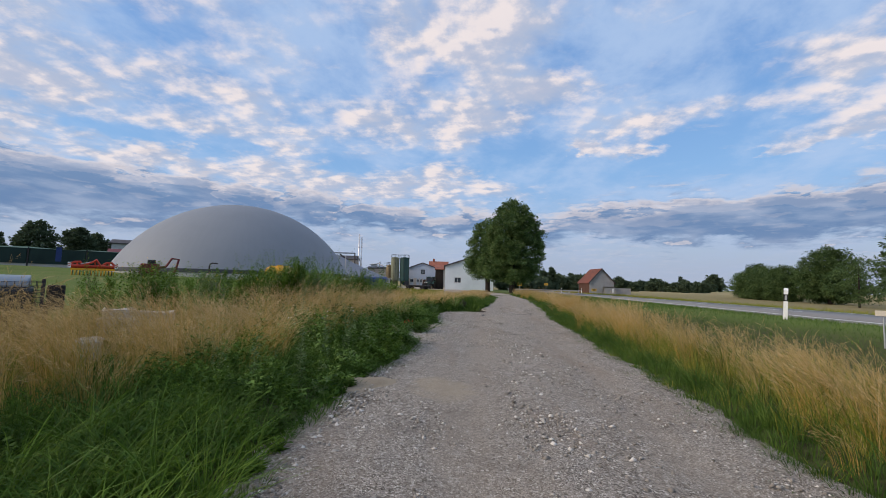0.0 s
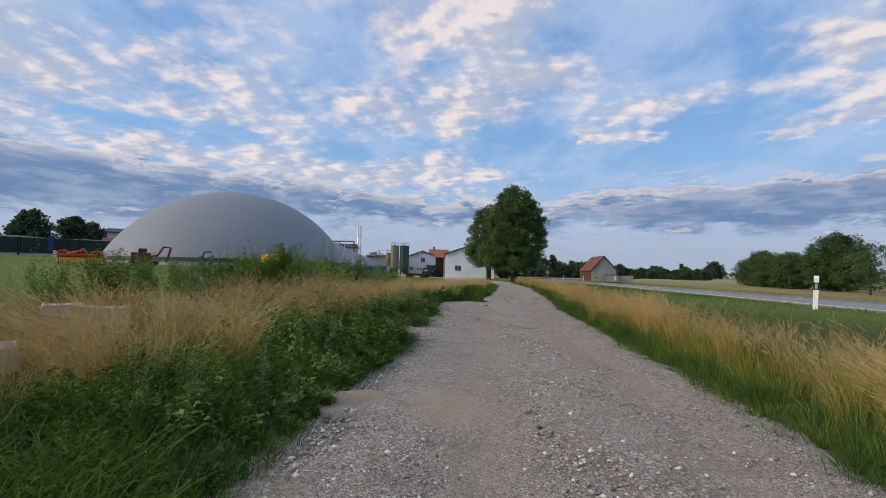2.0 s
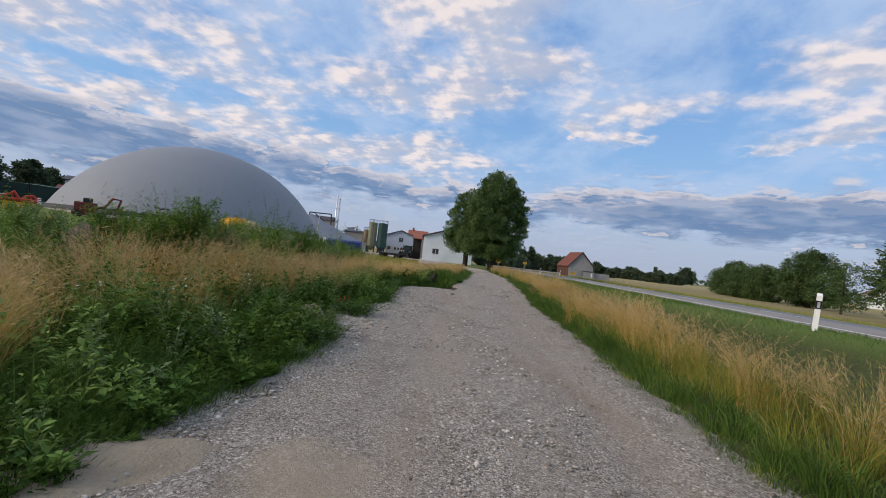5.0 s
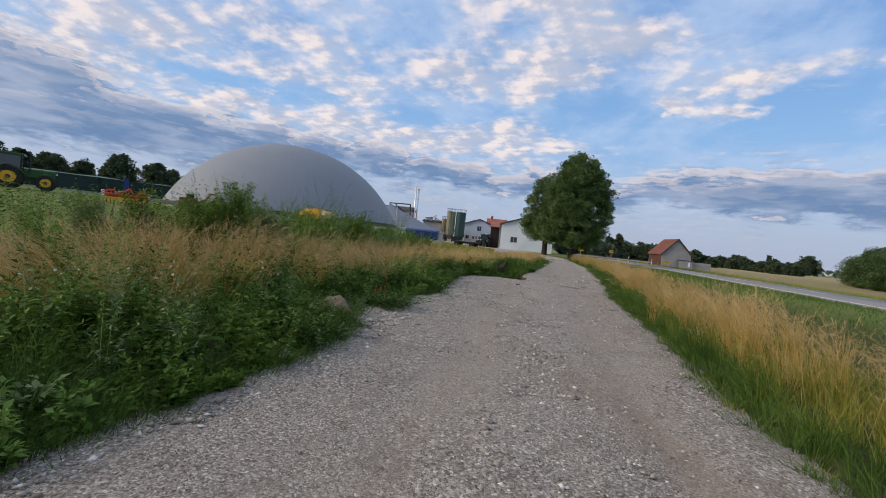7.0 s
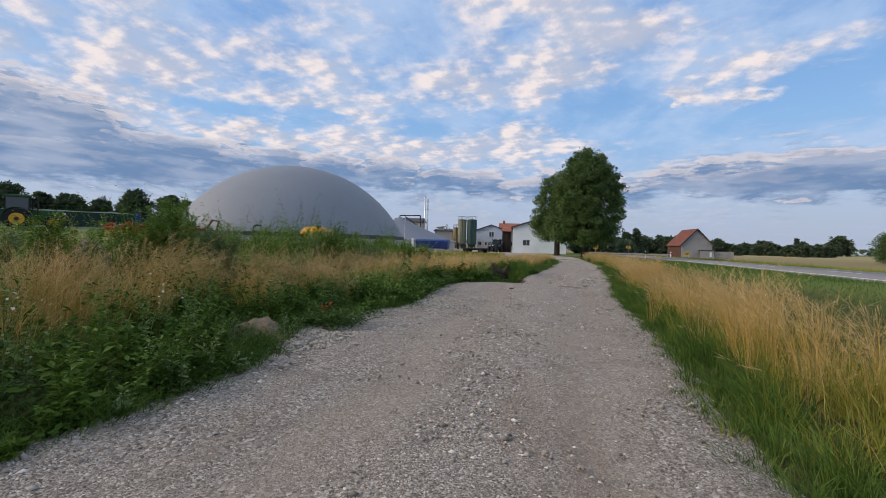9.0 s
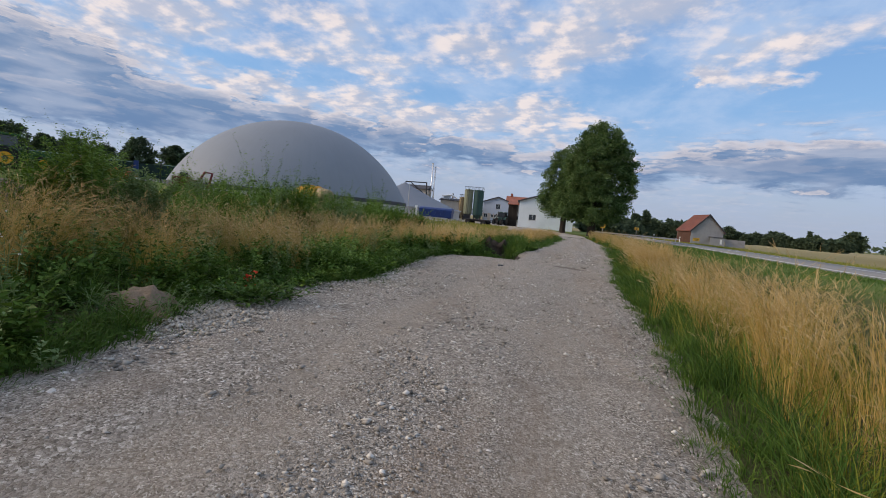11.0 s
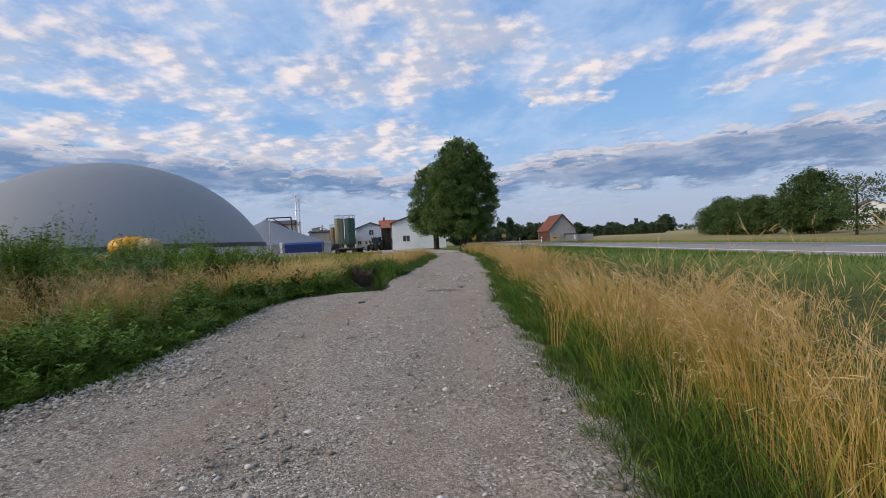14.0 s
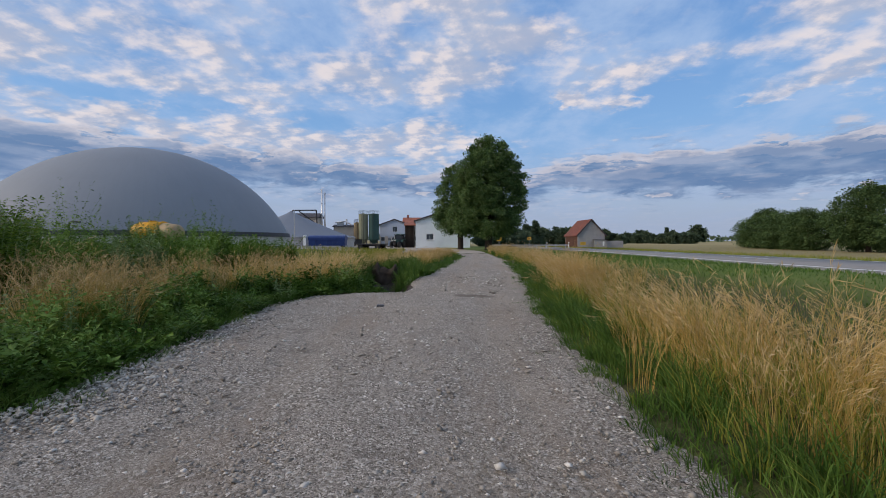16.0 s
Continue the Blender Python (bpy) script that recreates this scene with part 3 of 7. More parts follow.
def turned(profile, seg=48):
    """A turned body from (radius, height) pairs."""
    bm = bmesh.new()
    rings = []
    for r, z in profile:
        if r < 1e-4:
            rings.append([bm.verts.new((0, 0, z))])
        else:
            rings.append([bm.verts.new((r * math.cos(a), r * math.sin(a), z)) for a in (2 * math.pi * k / seg for k in range(seg))])
    for a, b in zip(rings, rings[1:]):
        for k in range(seg):
            l = (k + 1) % seg
            if len(a) == 1 and len(b) > 1:
                bm.faces.new((a[0], b[l], b[k]))
            elif len(b) == 1 and len(a) > 1:
                bm.faces.new((a[k], a[l], b[0]))
            elif len(a) > 1:
                bm.faces.new((a[k], a[l], b[l], b[k]))
    return bm


def wall_panel(bm, x0, x1, z0, z1, y, thick, holes):
    """A wall along x, pierced by holes (x0, x1, z0, z1); its outer face lies at y."""
    xs = sorted({x0, x1, *[h[0] for h in holes], *[h[1] for h in holes]})
    zs = sorted({z0, z1, *[h[2] for h in holes], *[h[3] for h in holes]})
    for xa, xb in zip(xs, xs[1:]):
        run = None
        for za, zb in zip(zs, zs[1:]):
            cx, cz = (xa + xb) / 2, (za + zb) / 2
            if any(h[0] < cx < h[1] and h[2] < cz < h[3] for h in holes):
                if run:
                    box(bm, xa, xb, y, y + thick, *run)
                run = None
            else:
                run = (run[0], zb) if run else (za, zb)
        if run:
            box(bm, xa, xb, y, y + thick, *run)


def window_part(parent, x0, x1, z0, z1, y, mullions=1, name="window"):
    """A framed window set back in its opening."""
    bm = bmesh.new()
    w = 0.07
    for s in ((x0, x1, z0, z0 + w), (x0, x1, z1 - w, z1), (x0, x0 + w, z0 + w, z1 - w), (x1 - w, x1, z0 + w, z1 - w)):
        box(bm, s[0], s[1], y + 0.06, y + 0.14, s[2], s[3])
    for i in range(mullions):
        xm = x0 + (x1 - x0) * (i + 1) / (mullions + 1)
        box(bm, xm - 0.025, xm + 0.025, y + 0.07, y + 0.13, z0 + w, z1 - w)
    win = part(name, bm, FRAMEWHITE, parent)
    part("pane", boxes((x0 + w, x1 - w, y + 0.09, y + 0.11, z0 + w, z1 - w)), GLASS, win)
    part("sill", boxes((x0 - 0.06, x1 + 0.06, y - 0.07, y + 0.05, z0 - 0.06, z0)), CONCRETE, win)
    return win


# ---- land, path, road ----
def smooth(a, b, v):
    t = np.clip((np.asarray(v, float) - a) / (b - a), 0, 1)
    return t * t * (3 - 2 * t)


def road_left(y):
    y = np.asarray(y, float)
    return 12.6 + 0.105 * np.minimum(y, 70.0) + 0.055 * np.maximum(y - 70.0, 0.0)


def road_z(y):
    return 0.34 - 0.0047 * np.clip(np.asarray(y, float) - 20, -10, 110)


def ground_z(x, y):
    """Height of the land."""
    x, y = np.asarray(x, float), np.asarray(y, float)
    left = np.clip(-x - 1.0, 0, 75)
    z = (0.048 * left - 0.02 * np.clip(left - 26, 0, 60)) * (1 - 0.8 * smooth(62, 92, y) * (1 - smooth(30, 60, left)))
    path = -0.024 * np.clip(x, -1, 5) * (1 - smooth(12, 32, y)) + 0.14 * smooth(30, 55, y) * (1 - smooth(60, 85, y))
    rl, rz = road_left(y), road_z(y)
    to_road = smooth(0, 1, (x - 6.5) / np.maximum(rl - 0.8 - 6.5, 1))
    z = z + path * (1 - to_road) + rz * to_road
    z = z - (rz - 0.02) * smooth(6.6, 14, x - rl)
    pit = np.exp(-(((x - 1.42 + 0.09 * (y - 23)) / 0.71) ** 2) ** 2 - (((y - 25.2) / 3.1) ** 2) ** 2)
    # the low bank beside the road
    bank = 0.16 * np.exp(-((x - 11.0 - 0.08 * (y - 14)) / 1.7) ** 2) * smooth(-6, 3, y) * (1 - smooth(20, 40, y))
    return z - 0.75 * pit + bank


EDGE_L = [(-6, -1.3), (2.7, -1.14), (4.6, -1.06), (5.8, -1.0), (8.3, -0.5), (9.3, -0.45), (10.2, -0.65), (11, -0.85), (11.8, -0.8), (13, -0.5), (13.8, -0.05),
          (15.3, -0.1), (18.7, -0.25), (20.1, 0.2), (21.2, 1.7), (24.1, 2.3), (27, 3.0), (34, 4.2), (41, 5.25), (48, 5.6)]
EDGE_R = [(-6, 2.65), (3.2, 2.83), (4.3, 2.93), (6.9, 3.36), (8.5, 3.45), (10.5, 3.76), (12.5, 4.08), (16.3, 4.48), (19.5, 4.9), (26, 6.1), (37, 7.35), (43, 7.6), (48, 7.9)]


def edge_left(y):
    return np.interp(y, [p[0] for p in EDGE_L], [p[1] for p in EDGE_L])


def edge_right(y):
    return np.interp(y, [p[0] for p in EDGE_R], [p[1] for p in EDGE_R])


def grid_mesh(name, xx, yy, zz, mat):
    rows, cols = xx.shape
    verts = np.stack([xx, yy, zz], -1).reshape(-1, 3)
    i = np.arange(rows * cols).reshape(rows, cols)
    a, b, c, d = i[:-1, :-1].ravel(), i[:-1, 1:].ravel(), i[1:, 1:].ravel(), i[1:, :-1].ravel()
    tris = np.concatenate([np.stack([a, b, c], 1), np.stack([a, c, d], 1)])
    ob = array_mesh(name, verts, tris, mat)
    ob.data.polygons.foreach_set("use_smooth", [True] * len(ob.data.polygons))
    return ob


def make_ground():
    near_x, near_y = np.arange(-12, 26.01, 0.3), np.arange(-4, 62.01, 0.45)
    out = np.concatenate([np.arange(2, 40, 3.0), np.arange(42, 130, 9.0), np.geomspace(140, 2600, 14)])
    xs = np.concatenate([near_x[0] - out[::-1], near_x, near_x[-1] + out])
    ys = np.concatenate([near_y[0] - out[::-1][:24], near_y, near_y[-1] + out])
    yy, xx = np.meshgrid(ys, xs, indexing="ij")
    zz = ground_z(xx, yy)
    rng = np.random.default_rng(3)
    inside = (xx > edge_left(yy) - 0.2) & (xx < edge_right(yy) + 0.2) & (yy < 50)
    zz = zz + np.where(inside, -0.05, rng.normal(0, 0.012, zz.shape) * (np.abs(xx) < 30))
    on_road = (xx > road_left(yy) - 0.6) & (xx < road_left(yy) + 6.6)
    zz = np.where(on_road, zz - 0.12, zz)
    tagged(grid_mesh("ground", xx, yy, zz, LAND), "grassy verges, lawn and distant farm fields", "ground", kind="structure")


make_ground()


def fbm(x, y, seed=0, octaves=((0.6, 1.0), (1.7, 0.5), (4.1, 0.25))):
    out = np.zeros(np.broadcast(x, y).shape)
    for k, (f, a) in enumerate(octaves):
        s = seed * 7.3 + k * 3.1
        out += a * (np.sin(x * f * 2.1 + s + 1.7 * np.sin(y * f * 1.3 + s)) * np.sin(y * f * 1.9 - s + 1.3 * np.sin(x * f * 1.7 - s)))
    return out


def make_path():
    ys = np.concatenate([np.arange(-6, 26, 0.07), np.arange(26, 48.01, 0.25)])
    l = edge_left(ys) + 0.07 * fbm(ys * 2.3, ys * 0, 1) - 0.30
    r = edge_right(ys) + 0.07 * fbm(ys * 2.1, ys * 0, 2) + 0.28
    s = np.linspace(0, 1, 64)
    xx = l[:, None] + (r - l)[:, None] * s
    yy = np.repeat(ys[:, None], 64, 1)
    # two wheel tracks and a stony crown, worn and uneven
    track = np.exp(-((s - 0.36) / 0.1) ** 2) + np.exp(-((s - 0.77) / 0.09) ** 2)
    zz = ground_z(xx, yy) * 1.0 + 0.02 - 0.03 * track + 0.012 * fbm(xx * 1.3, yy * 1.1, 3) - 0.045 * (np.exp(-(s / 0.04)) + np.exp(-((1 - s) / 0.04)))
    rng = np.random.default_rng(5)
    zz = np.maximum(zz, ground_z(xx, yy) - 0.03) + rng.normal(0, 0.004, zz.shape)
    path = tagged(grid_mesh("path", xx, yy, zz, GRAVEL), "crushed limestone gravel farm track", "path", kind="structure")
    corner = np.empty(len(path.data.loops), np.int32)
    path.data.loops.foreach_get("vertex_index", corner)
    flat = np.stack([np.repeat(s[None], len(ys), 0), yy], -1).reshape(-1, 2)
    path.data.uv_layers.new(name="along_track").data.foreach_set("uv", flat[corner].astype(np.float32).ravel())
    # the far bend, into the farmyard
    a = np.array([(5.6, 48), (5.3, 51), (3.6, 54.5), (0, 57), (-6, 59.5), (-14, 61)])
    b = np.array([(7.9, 48), (8.3, 53), (8.0, 58), (6.2, 64), (2, 75), (-2, 89.3)])
    k = np.linspace(0, 5, 60)
    pa = np.stack([np.interp(k, range(6), a[:, i]) for i in (0, 1)], 1)
    pb = np.stack([np.interp(k, range(6), b[:, i]) for i in (0, 1)], 1)
    xx = pa[:, :1] + (pb - pa)[:, :1] * np.linspace(0, 1, 16)
    yy = pa[:, 1:] + (pb - pa)[:, 1:] * np.linspace(0, 1, 16)
    tagged(grid_mesh("yard_entrance", xx, yy, ground_z(xx, yy) + 0.03, YARD), "pale gravel bend into the farmyard", "path", kind="structure")
    yy, xx = np.meshgrid(np.linspace(51, 64, 12), np.linspace(-12.5, 4.5, 16), indexing="ij")
    tagged(grid_mesh("yard_front", xx, yy, ground_z(xx, yy) + 0.02, YARD), "pale gravel ground before the farmyard", "yard", kind="structure")
    yy, xx = np.meshgrid(np.linspace(64, 118, 28), np.linspace(-24, 8, 28), indexing="ij")
    xx = xx - 0.15 * (yy - 64)
    tagged(grid_mesh("yard", xx, yy, ground_z(xx, yy) + 0.015, YARD), "pale gravel farmyard", "yard", kind="structure")


make_path()


def make_road():
    ys = np.concatenate([np.arange(-120, 160, 2.0), np.arange(160, 420, 10.0)])
    s = np.array([0, 0.02, 0.5, 0.98, 1])
    xx = road_left(ys)[:, None] + 6.2 * s
    yy = np.repeat(ys[:, None], 5, 1)
    zz = road_z(ys)[:, None] + np.array([-0.15, 0.02, 0.06, 0.02, -0.15])
    tagged(grid_mesh("road", xx, yy, zz, ASPHALT), "grey asphalt country road", "road", kind="structure")
    for k, off in enumerate((0.28, 5.8)):
        xx = road_left(ys)[:, None] + np.array([off, off + 0.22])
        zz = road_z(ys)[:, None] + 0.02 + 0.04 * (1 - np.abs(np.array([off, off + 0.22]) / 3.1 - 1)) + 0.012
        tagged(grid_mesh("edge_line", xx, np.repeat(ys[:, None], 2, 1), zz, ROADPAINT), "white painted road edge line", "road marking", kind="structure")
    for y0 in np.arange(-60, 150, 9.0):
        yy = np.array([[y0, y0], [y0 + 3, y0 + 3]])
        xx = road_left(yy) + np.array([2.92, 3.14])
        tagged(grid_mesh("lane_dash", xx, yy, road_z(yy) + 0.075, ROADPAINT), "white painted lane dash", "road marking", kind="structure")


make_road()


# ---- the biogas plant ----
def make_dome():
    t = thing("gas_dome", "large grey membrane gas dome on a low concrete ring", "biogas dome", -27.9, 58.0, 0)
    c, r = -4.8, 16.0
    prof = [(r * math.sin(a), c + r * math.cos(a)) for a in np.linspace(0, math.acos(6.95 / r), 40)]
    prof[0] = (0.0, c + r)
    part("membrane", turned(prof[::-1], 128), SKIN, t, smooth_faces=True)
    rw = math.sqrt(r * r - 6.95 ** 2)
    part("clamp_rail", turned([(rw - 0.1, 1.75), (rw + 0.14, 1.75), (rw + 0.14, 2.17), (rw - 0.1, 2.17)], 128), DARKRAIL, t)
    part("ring_wall", turned([(rw + 0.06, -0.6), (rw + 0.06, 1.76), (rw - 0.3, 1.76)], 128), CONCRETE, t)


make_dome()


def make_cone():
    t = thing("digester", "grey conical membrane roof on a round concrete digester", "digester", -23.5, 92.6, 0)
    prof = [(0.0, 7.15), (0.25, 7.0)] + [(12.0 * s, 2.0 + 5.0 * (1 - s) ** 1.15) for s in np.linspace(0.06, 1, 14)]
    part("roof", turned(prof[::-1], 64), TENT, t, smooth_faces=True)
    part("wall", turned([(11.8, -0.5), (11.8, 1.95), (11.5, 1.95)], 64), CONCRETE, t)
    part("rim", turned([(11.7, 1.88), (12.08, 1.88), (12.08, 2.08), (11.7, 2.08)], 64), GALV, t)


make_cone()


def make_container():
    t = thing("tarpaulin_container", "open container covered with a blue tarpaulin", "container", -13.7, 80.6)
    part("body", boxes((-2.9, 2.9, -1.1, 1.1, 0.25, 1.3), bevel=0.03), BLUETARP, t)
    bm = bmesh.new()
    prism(bm, [(-1.16, 1.15), (1.16, 1.15), (1.18, 1.6), (0.7, 1.85), (0, 1.95), (-0.7, 1.85), (-1.18, 1.6)], -2.96, 2.96)
    part("cover", bm, BLUETARP, t)
    for x in np.linspace(-2.7, 2.7, 7):
        part("rib", boxes((x - 0.04, x + 0.04, -1.15, -1.1, 0.25, 1.3)), BLUETARP, t)
    for x in (-2.4, 2.4):
        part("skid", boxes((x - 0.15, x + 0.15, -1.0, 1.0, 0, 0.25)), DARKMETAL, t)


make_container()
P = thing("lamp_post", "slim galvanised steel yard post", "post", -17.6, 75.6)
part("shaft", tubes(([(0, 0, 0), (0, 0, 5.4)], [0.09, 0.06])), GALV, P)
part("cap", tubes(([(0, 0, 5.4), (0, 0, 5.47)], 0.09)), GALV, P)
P = thing("wall_post", "short white concrete post beside the blue container", "post", -17.3, 80.0)
part("shaft", boxes((-0.22, 0.22, -0.2, 0.2, 0, 1.9), bevel=0.02), WHITEWALL, P)


def make_stack(x, y, h):
    t = thing("exhaust_stack", "tall shiny stainless steel exhaust chimney", "chimney", x, y, 0, group="exhaust stacks")
    part("pipe", tubes(([(0, 0, 0), (0, 0, h)], 0.2), seg=16), STEEL, t, smooth_faces=True)
    part("cap", turned([(0.2, h - 0.05), (0.26, h), (0.26, h + 0.1), (0.0, h + 0.22)], 16), STEEL, t)
    part("foot", turned([(0.42, 0), (0.42, 3.2), (0.2, 3.6)], 16), GALV, t)
    for z in (4.5, 7.5, 10.5):
        part("collar", turned([(0.2, z), (0.24, z), (0.24, z + 0.12), (0.2, z + 0.12)], 16), GALV, t)


make_stack(-23.4, 115.6, 14.0)
make_stack(-22.75, 116.0, 13.2)


def make_pipe_frame():
    t = thing("pipe_frame", "dark steel pipe frame over the plant", "pipework", -25.5, 110, 0)
    part("beam", tubes(([(-3.2, 0, 8.5), (2.2, 0, 8.55)], 0.14)), DARKMETAL, t)
    part("downpipe", tubes(([(2.2, 0, 8.55), (2.35, 0, 5.4), (2.3, 0, 0)], 0.16)), DARKMETAL, t)
    part("brace", tubes(([(-1.8, 0.2, 8.3), (1.9, 0.2, 5.6)], 0.13)), DARKMETAL, t)
    part("post", tubes(([(-3.2, 0, 0), (-3.2, 0, 8.5)], 0.14)), DARKMETAL, t)


make_pipe_frame()


def make_plant_house(x, y, w, h, roof, label, wallmat):
    t = thing("plant_building", label, "building", x, y, 0)
    part("wall", boxes((-w / 2, w / 2, 0, 5, 0, h)), wallmat, t)
    bm = bmesh.new()
    prism(bm, [(-0.4, h), (5.4, h), (5.4, h + 0.12), (2.5, h + roof), (-0.4, h + 0.12)], -w / 2 - 0.3, w / 2 + 0.3)
    part("roof", bm, SLATE, t)
    part("door", boxes((-0.6, 0.6, -0.04, 0, 0, 2.1)), DARKMETAL, t)
    return t


make_plant_house(-27.5, 113, 7.5, 7.0, 1.2, "dark-roofed plant building behind the digester", BEIGEWALL)
T = make_plant_house(-18.6, 118, 5.0, 4.9, 0.7, "small engine house with pipes on its roof", BEIGEWALL)
part("vent_pipe", tubes(([(0.6, 1, 5), (0.6, 1, 6.9)], 0.22)), GALV, T)
part("cooler", boxes((-1.8, -0.2, 0.4, 2.2, 5.2, 6.2), bevel=0.04), GALV, T)
part("duct", tubes(([(-2.2, 0.3, 6.0), (0.3, 0.3, 6.4), (1.9, 0.3, 5.6)], 0.18)), STEEL, T)
T = thing("tank_trailer", "grey steel tank among the plant pipework", "tank", -16.2, 112)
part("vessel", tubes(([(-1.5, 0, 1.6), (-1.3, 0, 1.6), (1.3, 0, 1.6), (1.5, 0, 1.6)], [0.5, 0.75, 0.75, 0.5]), seg=18), GALV, T, smooth_faces=True)
for X in (-0.9, 0.9):
    part("saddle", boxes((X - 0.12, X + 0.12, -0.6, 0.6, 0, 1.0)), DARKMETAL, T)


def make_silo(x, y, r, top, bottom, mat, label):
    t = thing("feed_silo", label, "silo", x, y, 0, group="silos")
    part("barrel", turned([(r * 0.25, bottom - 1.2), (r, bottom), (r, top), (r * 0.9, top + 0.12), (0.0, top + 0.35)], 32), mat, t, smooth_faces=False)
    for z in np.linspace(bottom + 0.3, top - 0.1, 5):
        part("hoop", turned([(r, z), (r + 0.05, z), (r + 0.05, z + 0.1), (r, z + 0.1)], 32), mat, t)
    for a in (0.8, 2.4, 3.9, 5.5):
        ca, sa = math.cos(a) * r * 0.92, math.sin(a) * r * 0.92
        part("leg", boxes((ca - 0.08, ca + 0.08, sa - 0.08, sa + 0.08, -0.1, bottom + 0.2)), DARKMETAL, t)
    rail = []
    for k in range(8):
        a, b = 2 * math.pi * k / 8, 2 * math.pi * (k + 1) / 8
        p, q = (math.cos(a) * r, math.sin(a) * r), (math.cos(b) * r, math.sin(b) * r)
        rail += [([(p[0], p[1], top), (p[0], p[1], top + 0.9)], 0.03), ([(p[0], p[1], top + 0.9), (q[0], q[1], top + 0.9)], 0.03)]
    part("guard_rail", tubes(*rail, seg=5), DARKMETAL, t)
    part("ladder", tubes(([(-0.2, -r - 0.12, 0.5), (-0.2, -r - 0.12, top + 0.9)], 0.03), ([(0.2, -r - 0.12, 0.5), (0.2, -r - 0.12, top + 0.9)], 0.03), seg=5), DARKMETAL, t)


make_silo(-13.3, 116, 1.13, 7.9, 1.9, SILO_OLIVE, "faded olive steel feed silo on legs")
make_silo(-10.7, 116, 1.28, 7.9, 1.7, SILO_GREEN, "dark green steel feed silo on legs")
make_silo(-15.1, 117.5, 0.78, 5.8, 1.6, SILO_TAN, "short tan steel feed silo on legs")


# ---- the farmhouses ----
def gable_house(name, label, x, y, w, d, eave, ridge, wall, roof, windows=(), doors=(), over=0.35, turn=0, thick=0.3):
    """A house with its gable to the front; x runs along the front from 0 to w, depth along y."""
    t = thing(name, label, "house" if name != "barn" else "barn", x, y, turn=turn)
    bm = bmesh.new()
    holes = [*windows, *doors]
    low = [h for h in holes if h[3] <= eave]
    wall_panel(bm, 0, w, -0.4, eave, 0, thick, low)
    box(bm, 0, w, d - thick, d, -0.4, eave)
    box(bm, 0, thick, thick, d - thick, -0.4, eave)
    box(bm, w - thick, w, thick, d - thick, -0.4, eave)
    for yy in (0, d - thick):
        a = [bm.verts.new(p) for p in ((0, yy, eave), (w, yy, eave), (w / 2, yy, ridge))]
        b = [bm.verts.new(p) for p in ((0, yy + thick, eave), (w, yy + thick, eave), (w / 2, yy + thick, ridge))]
        bm.faces.new(a)
        bm.faces.new(b[::-1])
        for i in range(3):
            bm.faces.new((a[i], b[i], b[(i + 1) % 3], a[(i + 1) % 3]))
    body = part("wall", bm, wall, t)
    slope = (ridge - eave) / (w / 2)
    for side in (0, 1):
        bm = bmesh.new()
        xo, zo = -over, eave - over * slope
        pts = [(xo, zo), (w / 2, ridge), (w / 2, ridge + 0.18), (xo, zo + 0.18)]
        if side:
            pts = [(w - p[0], p[1]) for p in pts]
        a = [bm.verts.new((px, -over, pz)) for px, pz in pts]
        b = [bm.verts.new((px, d + over, pz)) for px, pz in pts]
        for i in range(4):
            bm.faces.new((a[i], a[(i + 1) % 4], b[(i + 1) % 4], b[i]))
        bm.faces.new(a)
        bm.faces.new(b)
        rp = part("roof", bm, roof, t)
        bm = bmesh.new()
        a = [bm.verts.new((px, -over - 0.05, pz + (0.05 if i > 1 else -0.06))) for i, (px, pz) in enumerate(pts)]
        b = [bm.verts.new((px, -over - 0.005, pz + (0.05 if i > 1 else -0.06))) for i, (px, pz) in enumerate(pts)]
        for i in range(4):
            bm.faces.new((a[i], a[(i + 1) % 4], b[(i + 1) % 4], b[i]))
        bm.faces.new(a)
        bm.faces.new(b)
        part("bargeboard", bm, SLATE, rp)
    for h in windows:
        if h[3] <= eave:
            window_part(t, *h, 0.0)
        else:
            window_part(t, *h, -0.12)
    for h in doors:
        door = part("door", boxes((h[0], h[1], 0.1, 0.16, h[2], h[3])), BROWNBOARD, t)
        part("handle", boxes((h[1] - 0.15, h[1] - 0.1, 0.04, 0.1, 1.0, 1.12)), GALV, door)
    return t


gable_house("white_hall", "white plastered farm hall with a dark gable edge", 0.45, 89.6, 10.2, 24, 5.0, 6.7, WHITEWALL, SLATE, windows=((1.95, 3.35, 1.5, 2.65),))
H = gable_house("farmhouse", "pale blue farmhouse with a beige ground floor", -9.75, 120, 7.8, 14, 5.35, 6.75, BLUEWALL, SLATE,
                windows=((3.3, 4.6, 3.6, 5.0), (0.35, 1.35, 1.25, 2.3), (2.2, 2.9, 1.3, 2.2), (3.1, 3.75, 1.3, 2.2), (6.3, 7.2, 1.3, 2.3)), doors=((4.0, 4.9, 0, 2.1),))
part("ground_floor_plaster", boxes((-0.02, 0.34, -0.025, -0.005, -0.3, 2.45), (1.36, 2.19, -0.025, -0.005, -0.3, 2.45), (2.91, 3.09, -0.025, -0.005, -0.3, 2.45),
                                  (3.76, 3.99, -0.025, -0.005, -0.3, 2.45), (4.91, 6.29, -0.025, -0.005, -0.3, 2.45), (7.21, 7.82, -0.025, -0.005, -0.3, 2.45)), BEIGEWALL, H)
R = thing("red_roofed_house", "farmhouse with a red tiled roof behind the hall", "house", -4.6, 130)
part("wall", boxes((0.4, 5.8, 0.6, 9.4, -0.3, 5.7)), BEIGEWALL, R)
B = bmesh.new()
